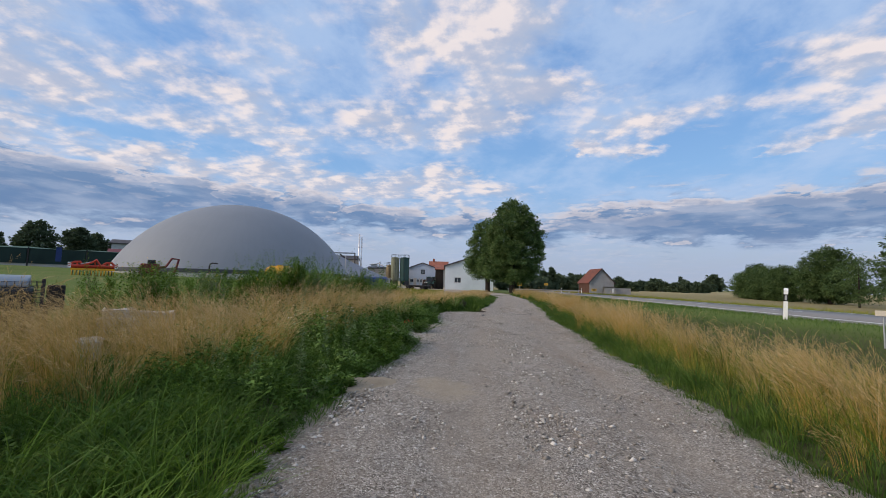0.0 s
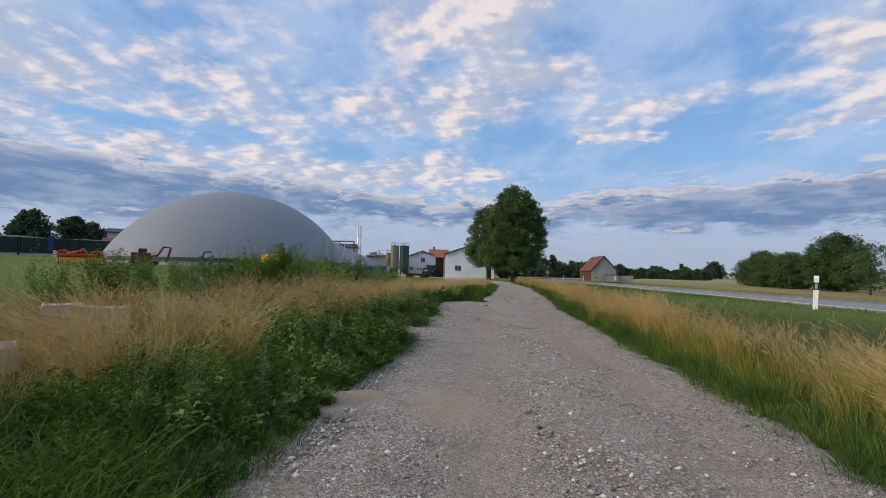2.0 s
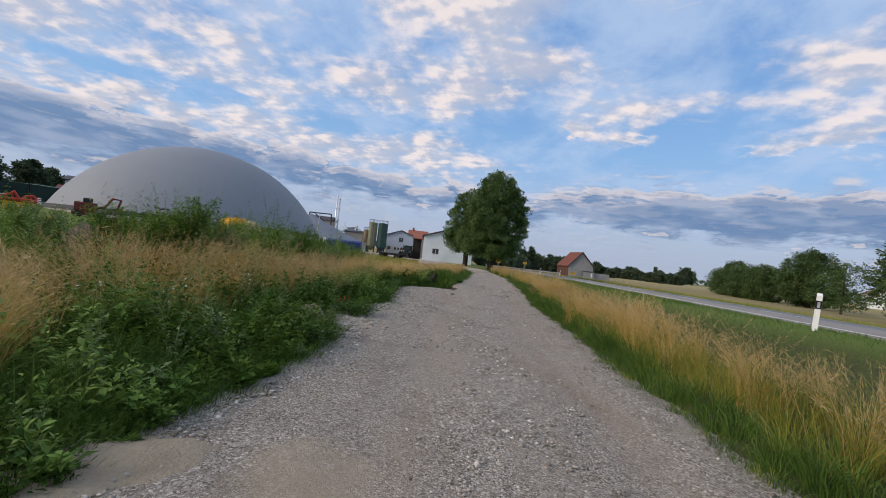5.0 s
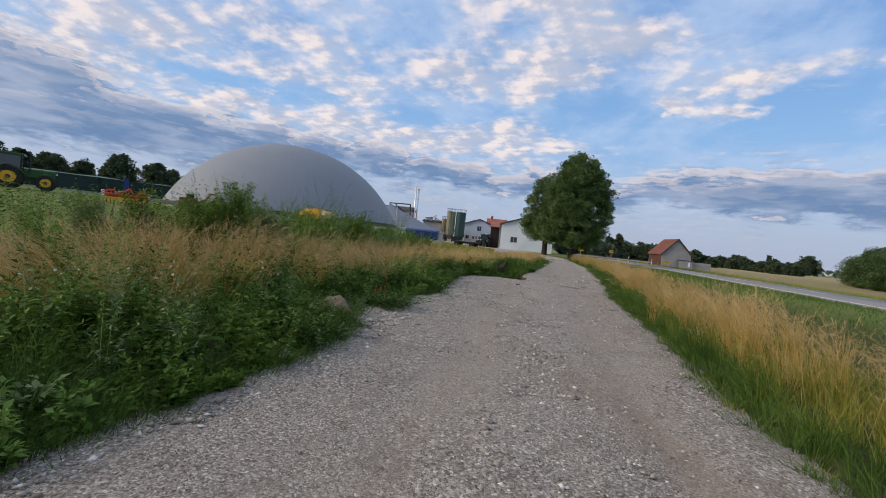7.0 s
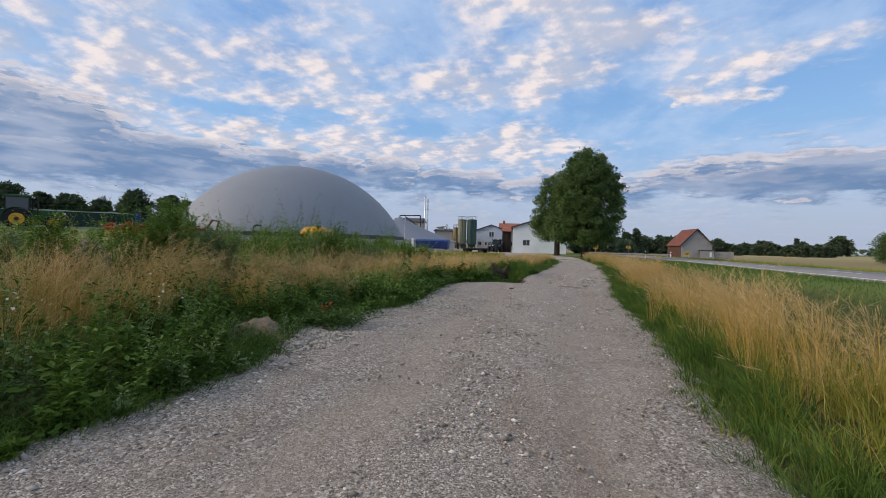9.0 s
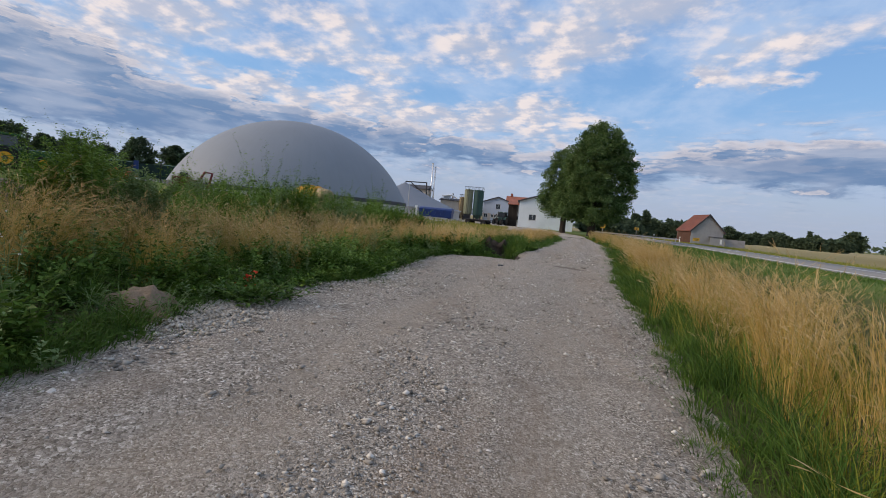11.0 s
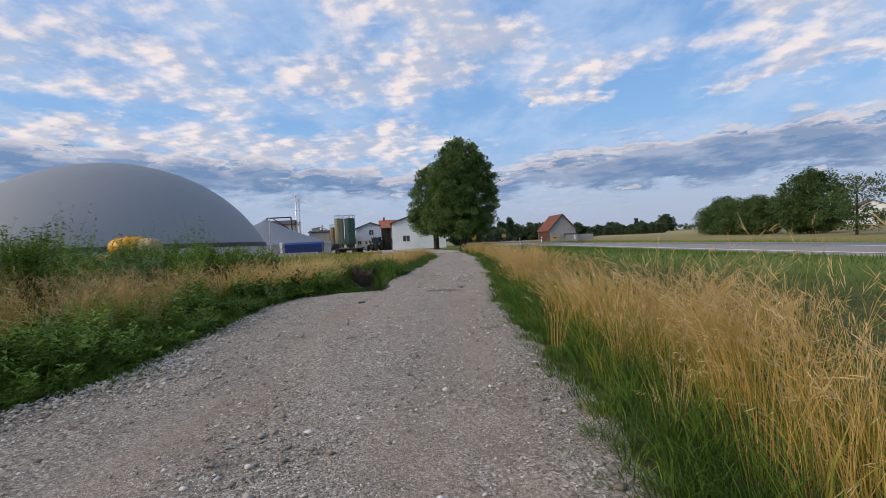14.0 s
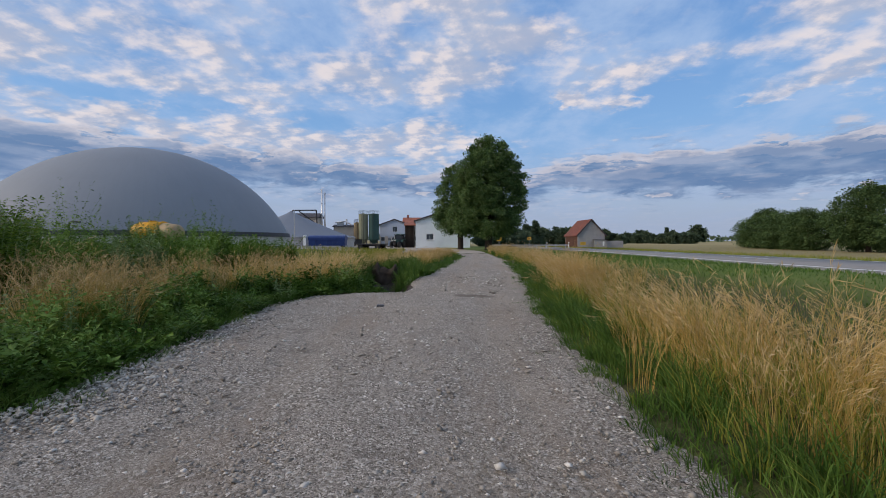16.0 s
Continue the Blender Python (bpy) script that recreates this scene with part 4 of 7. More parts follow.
prism(B, [(0.0, 5.55), (5.0, 8.0), (10.0, 5.55), (10.0, 5.75), (5.0, 8.2), (0.0, 5.75)], 0, 6.2)
part("roof", B, REDTILE, R)
B = bmesh.new()
prism(B, [(0.5, 5.4), (9.5, 5.4), (5.0, 7.9)], 5.4, 5.75)
part("gable", B, BROWNBOARD, R)
part("chimney", boxes((1.2, 1.8, 4.6, 5.3, 7.6, 9.0)), REDTILE, R)
part("window", boxes((3.0, 4.2, 0.55, 0.6, 1.4, 2.6)), GLASS, R)


def make_porch():
    t = thing("timber_porch", "dark boarded timber lean-to with a red tiled roof beside the hall", "shed", -0.95, 93.0)
    part("wall", boxes((-0.75, 0.95, 0.6, 5.0, -0.2, 4.3)), DARKBOARD, t)
    for k in range(9):
        part("board", boxes((-0.75 + k * 0.19, -0.58 + k * 0.19, 0.56, 0.597, 2.3, 4.3)), DARKBOARD, t)
    for x in (-0.7, 0.1, 0.9):
        part("post", boxes((x - 0.08, x + 0.08, -0.1, 0.06, -0.2, 4.2)), DARKBOARD, t)
    part("beam", boxes((-0.85, 1.05, -0.12, 0.08, 4.2, 4.4)), DARKBOARD, t)
    bm = bmesh.new()
    prism(bm, [(-0.5, 4.3), (5.2, 5.5), (5.2, 5.65), (-0.5, 4.45)], -0.95, 1.15)
    part("roof", bm, REDTILE, t)


make_porch()


def make_wheel(parent, x, y, r, w, rim, name="wheel"):
    bm = tubes(([(x - w / 2, y, r), (x - w * 0.42, y, r), (x + w * 0.42, y, r), (x + w / 2, y, r)], [r * 0.86, r, r, r * 0.86]), seg=24)
    wh = part(name, bm, BLACK, parent, smooth_faces=False)
    part("rim", tubes(([(x - w * 0.53, y, r), (x + w * 0.53, y, r)], [r * 0.55, r * 0.55]), seg=20), rim, wh)
    part("hub", tubes(([(x - w * 0.58, y, r), (x + w * 0.58, y, r)], [r * 0.2, r * 0.2]), seg=10), DARKMETAL, wh)
    return wh


def make_tractor(label, x, y, turn, paint, rim, z=None):
    """A farm tractor; its nose points along its own +y."""
    t = thing("tractor", label, "tractor", x, y, z, turn)
    bm = boxes((-0.42, 0.42, 0.2, 2.35, 0.95, 1.75), bevel=0.12)
    hood = part("bonnet", bm, paint, t)
    part("grille", boxes((-0.35, 0.35, 2.34, 2.4, 1.0, 1.6)), BLACK, hood)
    for s in (-0.25, 0.25):
        part("headlight", boxes((s - 0.1, s + 0.1, 2.36, 2.43, 1.45, 1.6)), WHITEPLASTIC, hood)
    part("chassis", boxes((-0.28, 0.28, -1.0, 2.3, 0.55, 1.0), bevel=0.03), DARKMETAL, t)
    cab = part("cab_frame", boxes((-0.8, -0.72, -1.35, -1.27, 1.0, 2.75), (0.72, 0.8, -1.35, -1.27, 1.0, 2.75), (-0.8, -0.72, 0.12, 0.2, 1.0, 2.75), (0.72, 0.8, 0.12, 0.2, 1.0, 2.75),
                                  (-0.8, 0.8, -1.35, 0.2, 0.95, 1.2)), BLACK, t)
    part("cab_glass", boxes((-0.77, 0.77, -1.32, 0.17, 1.2, 2.74)), GLASS, cab)
    part("cab_roof", boxes((-0.88, 0.88, -1.47, 0.32, 2.74, 2.95), bevel=0.06), paint, cab)
    for x in (-0.6, 0.6):
        part("work_light", boxes((x - 0.12, x + 0.12, 0.32, 0.36, 2.8, 2.9)), WHITEPLASTIC, cab)
    for s in (-1, 1):
        make_wheel(t, s * 0.88, -0.55, 0.9, 0.52, rim, "rear_wheel")
        make_wheel(t, s * 0.85, 1.75, 0.66, 0.42, rim, "front_wheel")
        bm = bmesh.new()
        prism(bm, [(-0.55 + 1.02 * math.cos(a), 0.9 + 1.02 * math.sin(a)) for a in np.linspace(0.35, 2.8, 8)]
              + [(-0.55 + 0.97 * math.cos(a), 0.9 + 0.97 * math.sin(a)) for a in np.linspace(2.8, 0.35, 8)], s * 0.88 - 0.3, s * 0.88 + 0.3)
        part("mudguard", bm, paint, t)
        part("mirror", boxes((s * 1.05 - 0.1, s * 1.05 + 0.1, 0.5, 0.56, 2.0, 2.35)), BLACK, t)
    part("exhaust", tubes(([(0.55, 0.7, 1.4), (0.55, 0.7, 2.9)], 0.06)), DARKMETAL, t)
    return t


make_tractor("green tractor parked beside the white hall", -2.9, 92.0, 160, SILO_GREEN, DARKMETAL).scale = (0.9, 0.9, 0.9)
make_tractor("green tractor with yellow wheels beyond the lawn", -42.9, 36.9, -42, GREENPAINT, YELLOWPAINT).scale = (1.06, 1.06, 1.06)


def make_wagon():
    t = thing("forage_wagon", "tall dark forage wagon behind the tractor", "trailer", -46.6, 32.9, None, 48)
    part("body", boxes((-3.4, 3.4, -1.2, 1.2, 1.2, 3.6), bevel=0.05), DARKMETAL, t)
    part("label_bar", boxes((0.9, 2.9, -1.225, -1.2, 2.7, 3.1)), WHITEPLASTIC, t, "pale bar of lettering")
    part("side_board", boxes((-3.4, 3.4, -1.26, -1.2, 1.2, 2.1)), LIMEPAINT, t)
    for x in (-0.9, 0.9):
        for s in (-1, 1):
            w = part("wheel", tubes(([(x, s * 0.95, 0.6), (x, s * 1.25, 0.6)], 0.6), seg=20), BLACK, t)
            part("rim", tubes(([(x, s * 1.0, 0.6), (x, s * 1.27, 0.6)], 0.3), seg=14), YELLOWPAINT, w)
    part("drawbar", tubes(([(3.4, 0, 0.9), (5.2, 0, 0.7)], 0.1)), DARKMETAL, t)


make_wagon()


# ---- beside the dome ----
def make_harrow():
    t = thing("disc_harrow", "red and yellow folding disc harrow on the lawn", "farm implement", -26.2, 31.5, None, 42)
    part("frame", tubes(([(-2.1, 0, 0.95), (2.1, 0, 0.95)], 0.12), ([(-2.1, 0.8, 0.85), (2.1, 0.8, 0.85)], 0.12), ([(-1.5, 0, 0.95), (-1.5, 0.8, 0.85)], 0.08), ([(1.5, 0, 0.95), (1.5, 0.8, 0.85)], 0.08)), REDPAINT, t)
    for x in (-1.6, 1.5):
        part("wing", tubes(([(x - 0.7, 0.4, 0.95), (x - 0.25, 0.4, 1.32), (x + 0.3, 0.4, 1.36), (x + 0.75, 0.4, 0.95)], 0.12), ([(x, 0.4, 1.3), (x + 0.25, 0.4, 0.8)], 0.08), seg=6), REDPAINT, t)
    part("headstock", tubes(([(-0.9, -0.1, 1.0), (-0.1, -0.1, 1.35), (0.25, -0.1, 1.6), (0.75, -0.1, 0.95)], 0.11), ([(0.2, -0.1, 1.58), (0.15, 0.8, 1.0)], 0.08), seg=6), REDPAINT, t)
    part("ram", tubes(([(-1.2, 0.3, 1.15), (0.05, 0.3, 1.4)], 0.06)), GALV, t)
    part("beam", boxes((-2.15, 2.15, -0.42, -0.26, 0.52, 0.72)), YELLOWPAINT, t)
    for x in np.linspace(-2.0, 2.0, 14):
        part("roller_ring", tubes(([(x - 0.05, -0.5, 0.24), (x + 0.05, -0.5, 0.24)], 0.24), seg=14), YELLOWPAINT, t)
    for x in np.linspace(-1.9, 1.9, 12):
        part("disc", tubes(([(x - 0.03, 0.5, 0.3), (x + 0.03, 0.5, 0.3)], 0.3), seg=14), DARKMETAL, t)
    for x in (-2.25, 2.25):
        board = part("warning_board", boxes((x - 0.16, x + 0.16, -0.5, -0.46, 0.75, 1.3)), WHITEPLASTIC, t)
        bm = bmesh.new()
        for z in (0.82, 1.02):
            c = [bm.verts.new((x + dx, -0.503, z + dz)) for dx, dz in ((-0.15, 0.0), (0.15, 0.14), (0.15, 0.24), (-0.15, 0.10))]
            d = [bm.verts.new((v.co.x, -0.499, v.co.z)) for v in c]
            bm.faces.new(c)
            bm.faces.new(d)
            for i in range(4):
                bm.faces.new((c[i], c[(i + 1) % 4], d[(i + 1) % 4], d[i]))
        part("stripes", bm, REDPAINT, board, "slanting red stripes")


make_harrow()
bpy.data.objects["disc_harrow"].scale = (0.6, 0.6, 0.74)


def make_loader():
    t = thing("manure_grab", "dark red machine with a hooked arm beside the dome", "farm implement", -25.9, 37.5, None, 38)
    part("hopper", boxes((-0.9, 0.5, -0.5, 0.5, 0.45, 1.15), bevel=0.08), DARKRED, t)
    part("motor", boxes((-0.4, 0.2, -0.35, 0.35, 1.15, 1.5), bevel=0.08), DARKMETAL, t)
    part("base", boxes((-1.0, 1.1, -0.4, 0.4, 0.15, 0.45), bevel=0.04), DARKRED, t)
    part("arm", tubes(([(0.4, 0, 0.8), (1.0, 0, 0.95), (1.4, 0, 1.7), (1.95, 0, 1.65), (1.75, 0, 0.7), (1.6, 0, 0.35)], 0.1), seg=6), DARKRED, t)
    for x in (-0.6, 0.7):
        for s in (-1, 1):
            part("wheel", tubes(([(x, s * 0.35, 0.2), (x, s * 0.55, 0.2)], 0.25), seg=14), BLACK, t)


make_loader()
P = thing("standpipe", "black bent standpipe beside the concrete ring", "pipe", -23.7, 42.6)
part("pipe", tubes(([(0, 0, 0), (0, 0, 0.4), (0.02, 0, 1.3), (0.12, 0, 1.5), (0.3, 0, 1.58), (0.85, 0, 1.55)], 0.07)), DARKMETAL, P)
part("valve", boxes((-0.22, 0.1, -0.12, 0.12, 0.25, 0.5), bevel=0.03), GALV, P)


def make_tanker():
    t = thing("slurry_tanker", "yellow slurry tanker with a pale rear behind the weeds", "tanker", -14.3, 38.0, None, -12)
    z = 1.18
    part("barrel", tubes(([(-1.75, 0, z), (-1.65, 0, z), (-1.3, 0, z), (0.35, 0, z)], [0.3, 0.52, 0.64, 0.66]), seg=28), YELLOWPAINT, t, smooth_faces=True)
    part("rear", tubes(([(0.36, 0, z), (1.3, 0, z - 0.06), (1.5, 0, z - 0.08)], [0.58, 0.52, 0.38]), seg=28), SILO_TAN, t, smooth_faces=True)
    for x in (-1.2, -0.4, 0.3):
        part("hoop", tubes(([(x - 0.04, 0, z), (x + 0.04, 0, z)], 0.672), seg=28), YELLOWPAINT, t)
    part("hatch", tubes(([(-0.5, 0, z + 0.6), (-0.5, 0, z + 0.72)], 0.25), seg=14), YELLOWPAINT, t)
    for s in (-1, 1):
        w = part("wheel", tubes(([(0.2, s * 0.6, 0.5), (0.2, s * 1.0, 0.5)], 0.5), seg=20), BLACK, t)
        part("rim", tubes(([(0.2, s * 0.7, 0.5), (0.2, s * 1.02, 0.5)], 0.25), seg=14), YELLOWPAINT, w)
    part("drawbar", tubes(([(-1.6, 0, 0.8), (-2.9, 0, 0.5)], 0.08)), YELLOWPAINT, t)


make_tanker()


def make_flat_trailer():
    t = thing("flat_trailer", "low dark farm trailer parked before the silos", "trailer", -3.5, 57.5, None, -18)
    part("deck", boxes((-1.9, 1.9, -0.9, 0.9, 0.75, 0.9), bevel=0.02), DARKMETAL, t)
    part("chassis", boxes((-1.8, 1.8, -0.35, -0.2, 0.55, 0.75), (-1.8, 1.8, 0.2, 0.35, 0.55, 0.75)), DARKMETAL, t)
    part("headboard", boxes((-1.9, -1.82, -0.9, 0.9, 0.9, 1.5)), DARKMETAL, t)
    for x in (-1.2, 1.2):
        for s in (-1, 1):
            w = part("wheel", tubes(([(x, s * 0.65, 0.38), (x, s * 0.9, 0.38)], 0.38), seg=18), BLACK, t)
            part("rim", tubes(([(x, s * 0.7, 0.38), (x, s * 0.92, 0.38)], 0.2), seg=12), DARKMETAL, w)
    part("drawbar", tubes(([(1.8, 0, 0.6), (3.0, 0, 0.45)], 0.06)), DARKMETAL, t)


make_flat_trailer()
bpy.data.objects["flat_trailer"].scale = (0.85, 0.85, 0.8)


def make_clamp():
    """The long netted silage clamp left of the dome."""
    t = thing("silage_clamp", "long silage clamp hung with dark green netting", "silage clamp", -57, 55, 2.6, 38)
    part("wall", boxes((-46, 20, -0.2, 0.2, -1.2, -0.05)), CONCRETE, t)
    for i, x in enumerate(np.arange(-46, 19, 6.0)):
        part("netting", boxes((x, x + 5.7, -0.32, -0.2, -0.08, 1.95 - 0.03 * (i % 3))), GREENTARP, t)
        part("post", tubes(([(x + 5.85, -0.3, -1.2), (x + 5.85, -0.3, 2.05)], 0.09)), DARKMETAL, t)
    bm = bmesh.new()
    n = 34
    xs = np.linspace(-46, 12, n)
    rows = []
    for x in xs:
        w = 0.12 * math.sin(x * 0.9) + 0.1 * math.sin(x * 0.37 + 2)
        rows.append([bm.verts.new(p) for p in ((x, -0.35, 1.95), (x, 1.5, 2.12 + 0.6 * w), (x, 5, 2.25 + 0.6 * w), (x, 9, 2.0), (x, 9.2, -1))])
    for a, b in zip(rows, rows[1:]):
        for k in range(4):
            bm.faces.new((a[k], b[k], b[k + 1], a[k + 1]))
    part("sheeting", bm, GREENROOF, t, smooth_faces=True)
    part("blue_sheet", boxes((4.6, 5.2, -0.42, -0.33, 0.3, 2.25)), BLUETARP, t, "blue tarpaulin strip")


make_clamp()
S = thing("tool_shed", "low shed with a dull red roof beyond the clamp", "shed", -56, 74, None, 35)
part("wall", boxes((-2, 7, -3, 3, -0.5, 2.7)), BROWNBOARD, S)
B = bmesh.new()
prism(B, [(-3.5, 2.6), (3.5, 2.6), (3.5, 2.8), (0, 3.7), (-3.5, 2.8)], -2.5, 7.5)
part("roof", B, DARKRED, S)
S = thing("grey_hall", "low grey metal farm hall behind the shed", "hall", -64, 96, None, 30)
part("wall", boxes((-9, 11, -4, 4, -0.5, 5.6)), GALV, S)
B = bmesh.new()
prism(B, [(-4.5, 5.5), (4.5, 5.5), (4.5, 5.7), (0, 6.7), (-4.5, 5.7)], -9.5, 11.5)
part("roof", B, SLATE, S)
U = thing("utility_pole", "wooden utility pole behind the sheds", "pole", -58, 80)
part("shaft", tubes(([(0, 0, 0), (0, 0, 6.2)], [0.16, 0.11])), BARK, U)
part("crossarm", boxes((-0.7, 0.7, -0.07, 0.07, 5.6, 5.75)), BARK, U)


# ---- beside the grass, at the start of the walk ----
def make_crate():
    t = thing("wire_mesh_crate", "dark wire mesh pallet crate standing in the grass", "crate", -6.75, 6.05, None, 43)
    part("pallet", boxes((-0.75, 0.75, -0.5, 0.5, 0.02, 0.16), bevel=0.01), DARKMETAL, t)
    part("content", boxes((-0.68, 0.66, -0.42, 0.42, 0.16, 0.84), bevel=0.06), GLASS, t, "dark covered content")
    bm = bmesh.new()
    prism(bm, [(0.46 * math.cos(a), 0.84 + 0.17 * math.sin(a)) for a in np.linspace(0, math.pi, 12)], -0.72, 0.60)
    bmesh.ops.bevel(bm, geom=bm.edges[:], offset=0.02, segments=2, affect="EDGES")
    part("lid", bm, LIDGREY, t, "curved blue-grey lid")
    for y in (-0.47, 0.47):
        bars = [([(x, y, 0.14), (x, y, 0.92)], 0.006) for x in np.arange(-0.75, 0.76, 0.075)] + [([(-0.75, y, z), (0.75, y, z)], 0.006) for z in np.arange(0.16, 0.93, 0.075)]
        part("mesh_panel", tubes(*bars, seg=4), DARKMETAL, t)
    for x in (-0.75, 0.75):
        for y in (-0.47, 0.47):
            part("post", boxes((x - 0.02, x + 0.02, y - 0.02, y + 0.02, 0, 0.95)), DARKMETAL, t)
    part("corner_box", boxes((0.79, 1.0, -0.5, -0.3, 0.5, 0.87), bevel=0.02), BLACK, t)
    part("bracket", boxes((0.77, 0.83, -0.46, -0.42, 0.0, 0.6)), BLACK, t)
    part("pale_cloth", boxes((-0.55, -0.2, -0.48, -0.475, 0.5, 0.6), (0.05, 0.3, -0.48, -0.475, 0.52, 0.62)), WHITEPLASTIC, t)


make_crate()


def make_slab(x, y, w, d, h, turn, seed):
    rng = random.Random(seed)
    t = thing("stone_slab", "pale weathered stone slab lying in the grass", "stone", x, y, None, turn, "slabs in the grass")
    bm = boxes((-w / 2, w / 2, -d / 2, d / 2, -0.1, h), bevel=0.05)
    for v in bm.verts:
        v.co += Vector((rng.uniform(-0.05, 0.05), rng.uniform(-0.05, 0.05), rng.uniform(-0.04, 0.04)))
    part("slab", bm, PALESTONE, t)


for i, s in enumerate(((-5.35, 7.0, 0.5, 0.3, 0.42, 40), (-5.3, 7.75, 0.7, 0.3, 0.48, 45), (-5.75, 7.55, 0.45, 0.28, 0.5, 35), (-4.7, 5.6, 0.4, 0.3, 0.30, 44))):
    make_slab(*s, i)


# ---- the road side ----
def make_barn():
    t = gable_house("barn", "old barn with grey boarded gable and red roof", 29.9, 86.2, 5.0, 6.8, 2.3, 5.0, GREYBOARD, OLDTILE, over=0.25, thick=0.12)
    for k in range(33):
        x = 0.03 + k * 0.15
        h = 2.3 + 2.7 * (1 - abs(x + 0.07 - 2.5) / 2.5) - 0.12
        part("board", boxes((x, x + 0.138, -0.03, -0.004, -0.3, h)), GREYBOARD, t)
    for k in range(33):
        y = 0.05 + k * 0.2
        part("side_board", boxes((-0.03, -0.004, y, y + 0.19, -0.3, 2.2)), BROWNBOARD, t)
    part("lean_to_roof", boxes((2.7, 5.1, -0.9, -0.05, 1.35, 1.45)), SLATE, t)
    part("lean_to_wall", boxes((2.8, 5.0, -0.8, -0.7, -0.3, 1.35)), GREYBOARD, t)
    part("white_hatch", boxes((4.3, 4.6, -0.84, -0.8, 0.3, 1.1)), WHITEPLASTIC, t)


make_barn()
F = thing("board_fence", "grey weathered board fence beside the barn", "fence", 35.2, 86.0)
for K in range(18):
    part("board", boxes((K * 0.17, K * 0.17 + 0.155, 0, 0.03, -0.1, 1.25 - 0.02 * (K % 3))), GREYBOARD, F)
for K in (0.1, 1.5, 2.9):
    part("post", boxes((K - 0.05, K + 0.05, 0.03, 0.13, -0.2, 1.2)), GREYBOARD, F)


def make_delineator(x, y, lean=0.0):
    t = thing("delineator_post", "white plastic roadside post with a black band", "roadside post", x, y, None, -38, "roadside posts")
    t.matrix_basis = t.matrix_basis @ pose(0, 0, 0, 0, lean, 0)
    bm = bmesh.new()
    prism(bm, [(-0.05, -0.05), (0.05, -0.05), (0.05, 1.0), (-0.05, 0.93)], -0.06, 0.06)
    part("shaft", bm, WHITEPLASTIC, t)
    part("band", boxes((-0.063, 0.063, -0.053, 0.053, 0.58, 0.8)), BLACK, t)
    part("reflector", boxes((-0.03, 0.03, -0.06, -0.054, 0.61, 0.77)), GALV, t)
    return t


make_delineator(11.7, 14.5, 3).scale = (1.0, 1.0, 1.06)
for Y in (69.6, 84.0, 119.6):
    make_delineator(float(road_left(Y)) - 0.4 + (7.2 if Y == 84.0 else 0), Y, 1)


def make_sign(x, y, w, h, z0, label, kind_name="town_sign"):
    t = thing(kind_name, label, "road sign", x, y, None, -12)
    part("plate", boxes((-w / 2, w / 2, -0.02, 0.02, z0, z0 + h)), SIGNYELLOW, t)
    part("lettering", boxes((-w * 0.36, w * 0.36, -0.026, -0.021, z0 + h * 0.55, z0 + h * 0.75), (-w * 0.25, w * 0.25, -0.026, -0.021, z0 + h * 0.22, z0 + h * 0.36)), BLACK, t, "bars of dark lettering")
    for s in (-w * 0.35, w * 0.35) if w > 0.8 else (0,):
        part("pole", tubes(([(s, 0.05, -0.1), (s, 0.05, z0 + h)], 0.035)), GALV, t)
    return t


make_sign(13.9, 76.5, 0.75, 0.6, 1.2, "yellow town sign on grey poles")
make_sign(24.4, 100, 0.8, 0.55, 1.5, "small yellow road sign on a pole", "road_sign")
make_sign(28.6, 80.0, 0.9, 0.5, 0.5, "yellow direction sign before the barn", "direction_sign")
B = thing("marker_post", "pale board on a thin post in the verge", "marker post", 9.45, 9.1, None, -44)
part("board", boxes((-0.125, 0.125, -0.02, 0.02, 0.68, 0.80), bevel=0.006), PALEBOARD, B)
part("post", tubes(([(0, 0.03, -0.15), (0, 0.03, 0.79)], 0.016)), GALV, B)
F = thing("guard_rail", "low white and grey rail along the far verge", "guard rail", 12.5, 80, None, -6)
for K in range(9):
    part("post", boxes((K * 1.6 - 0.05, K * 1.6 + 0.05, 0, 0.08, -0.1, 0.7)), GALV, F)
part("rail", boxes((-0.3, 13.2, -0.05, 0.0, 0.45, 0.62)), GALV, F)


gable_house("distant_house", "distant white house with a brown roof beyond the fields", 129.0, 118.0, 9, 12, 4.2, 6.6, WHITEWALL, OLDTILE, windows=((1.5, 2.7, 1.2, 2.4), (5.6, 6.8, 1.2, 2.4)), turn=-40)


# ---- trees and hedges ----
def leaf_arrays(at, way, up, length, width):
    """Folded leaves: a corner at the stalk, two at the sides, one at the tip."""
    side = np.cross(way, up)
    side /= np.linalg.norm(side, axis=1, keepdims=True) + 1e-9
    lift = np.cross(side, way)
    l, w = length[:, None], width[:, None]
    mid = at + way * l * 0.45 + lift * l * 0.10
    v = np.stack([at, mid + side * w * 0.5, at + way * l - lift * l * 0.06, mid - side * w * 0.5], 1)
    n = len(at)
    k = np.arange(n)[:, None] * 4
    t = np.concatenate([k + np.array([0, 1, 2]), k + np.array([0, 2, 3])])
    return v.reshape(-1, 3), t


def unit(v):
    return v / (np.linalg.norm(v, axis=-1, keepdims=True) + 1e-9)


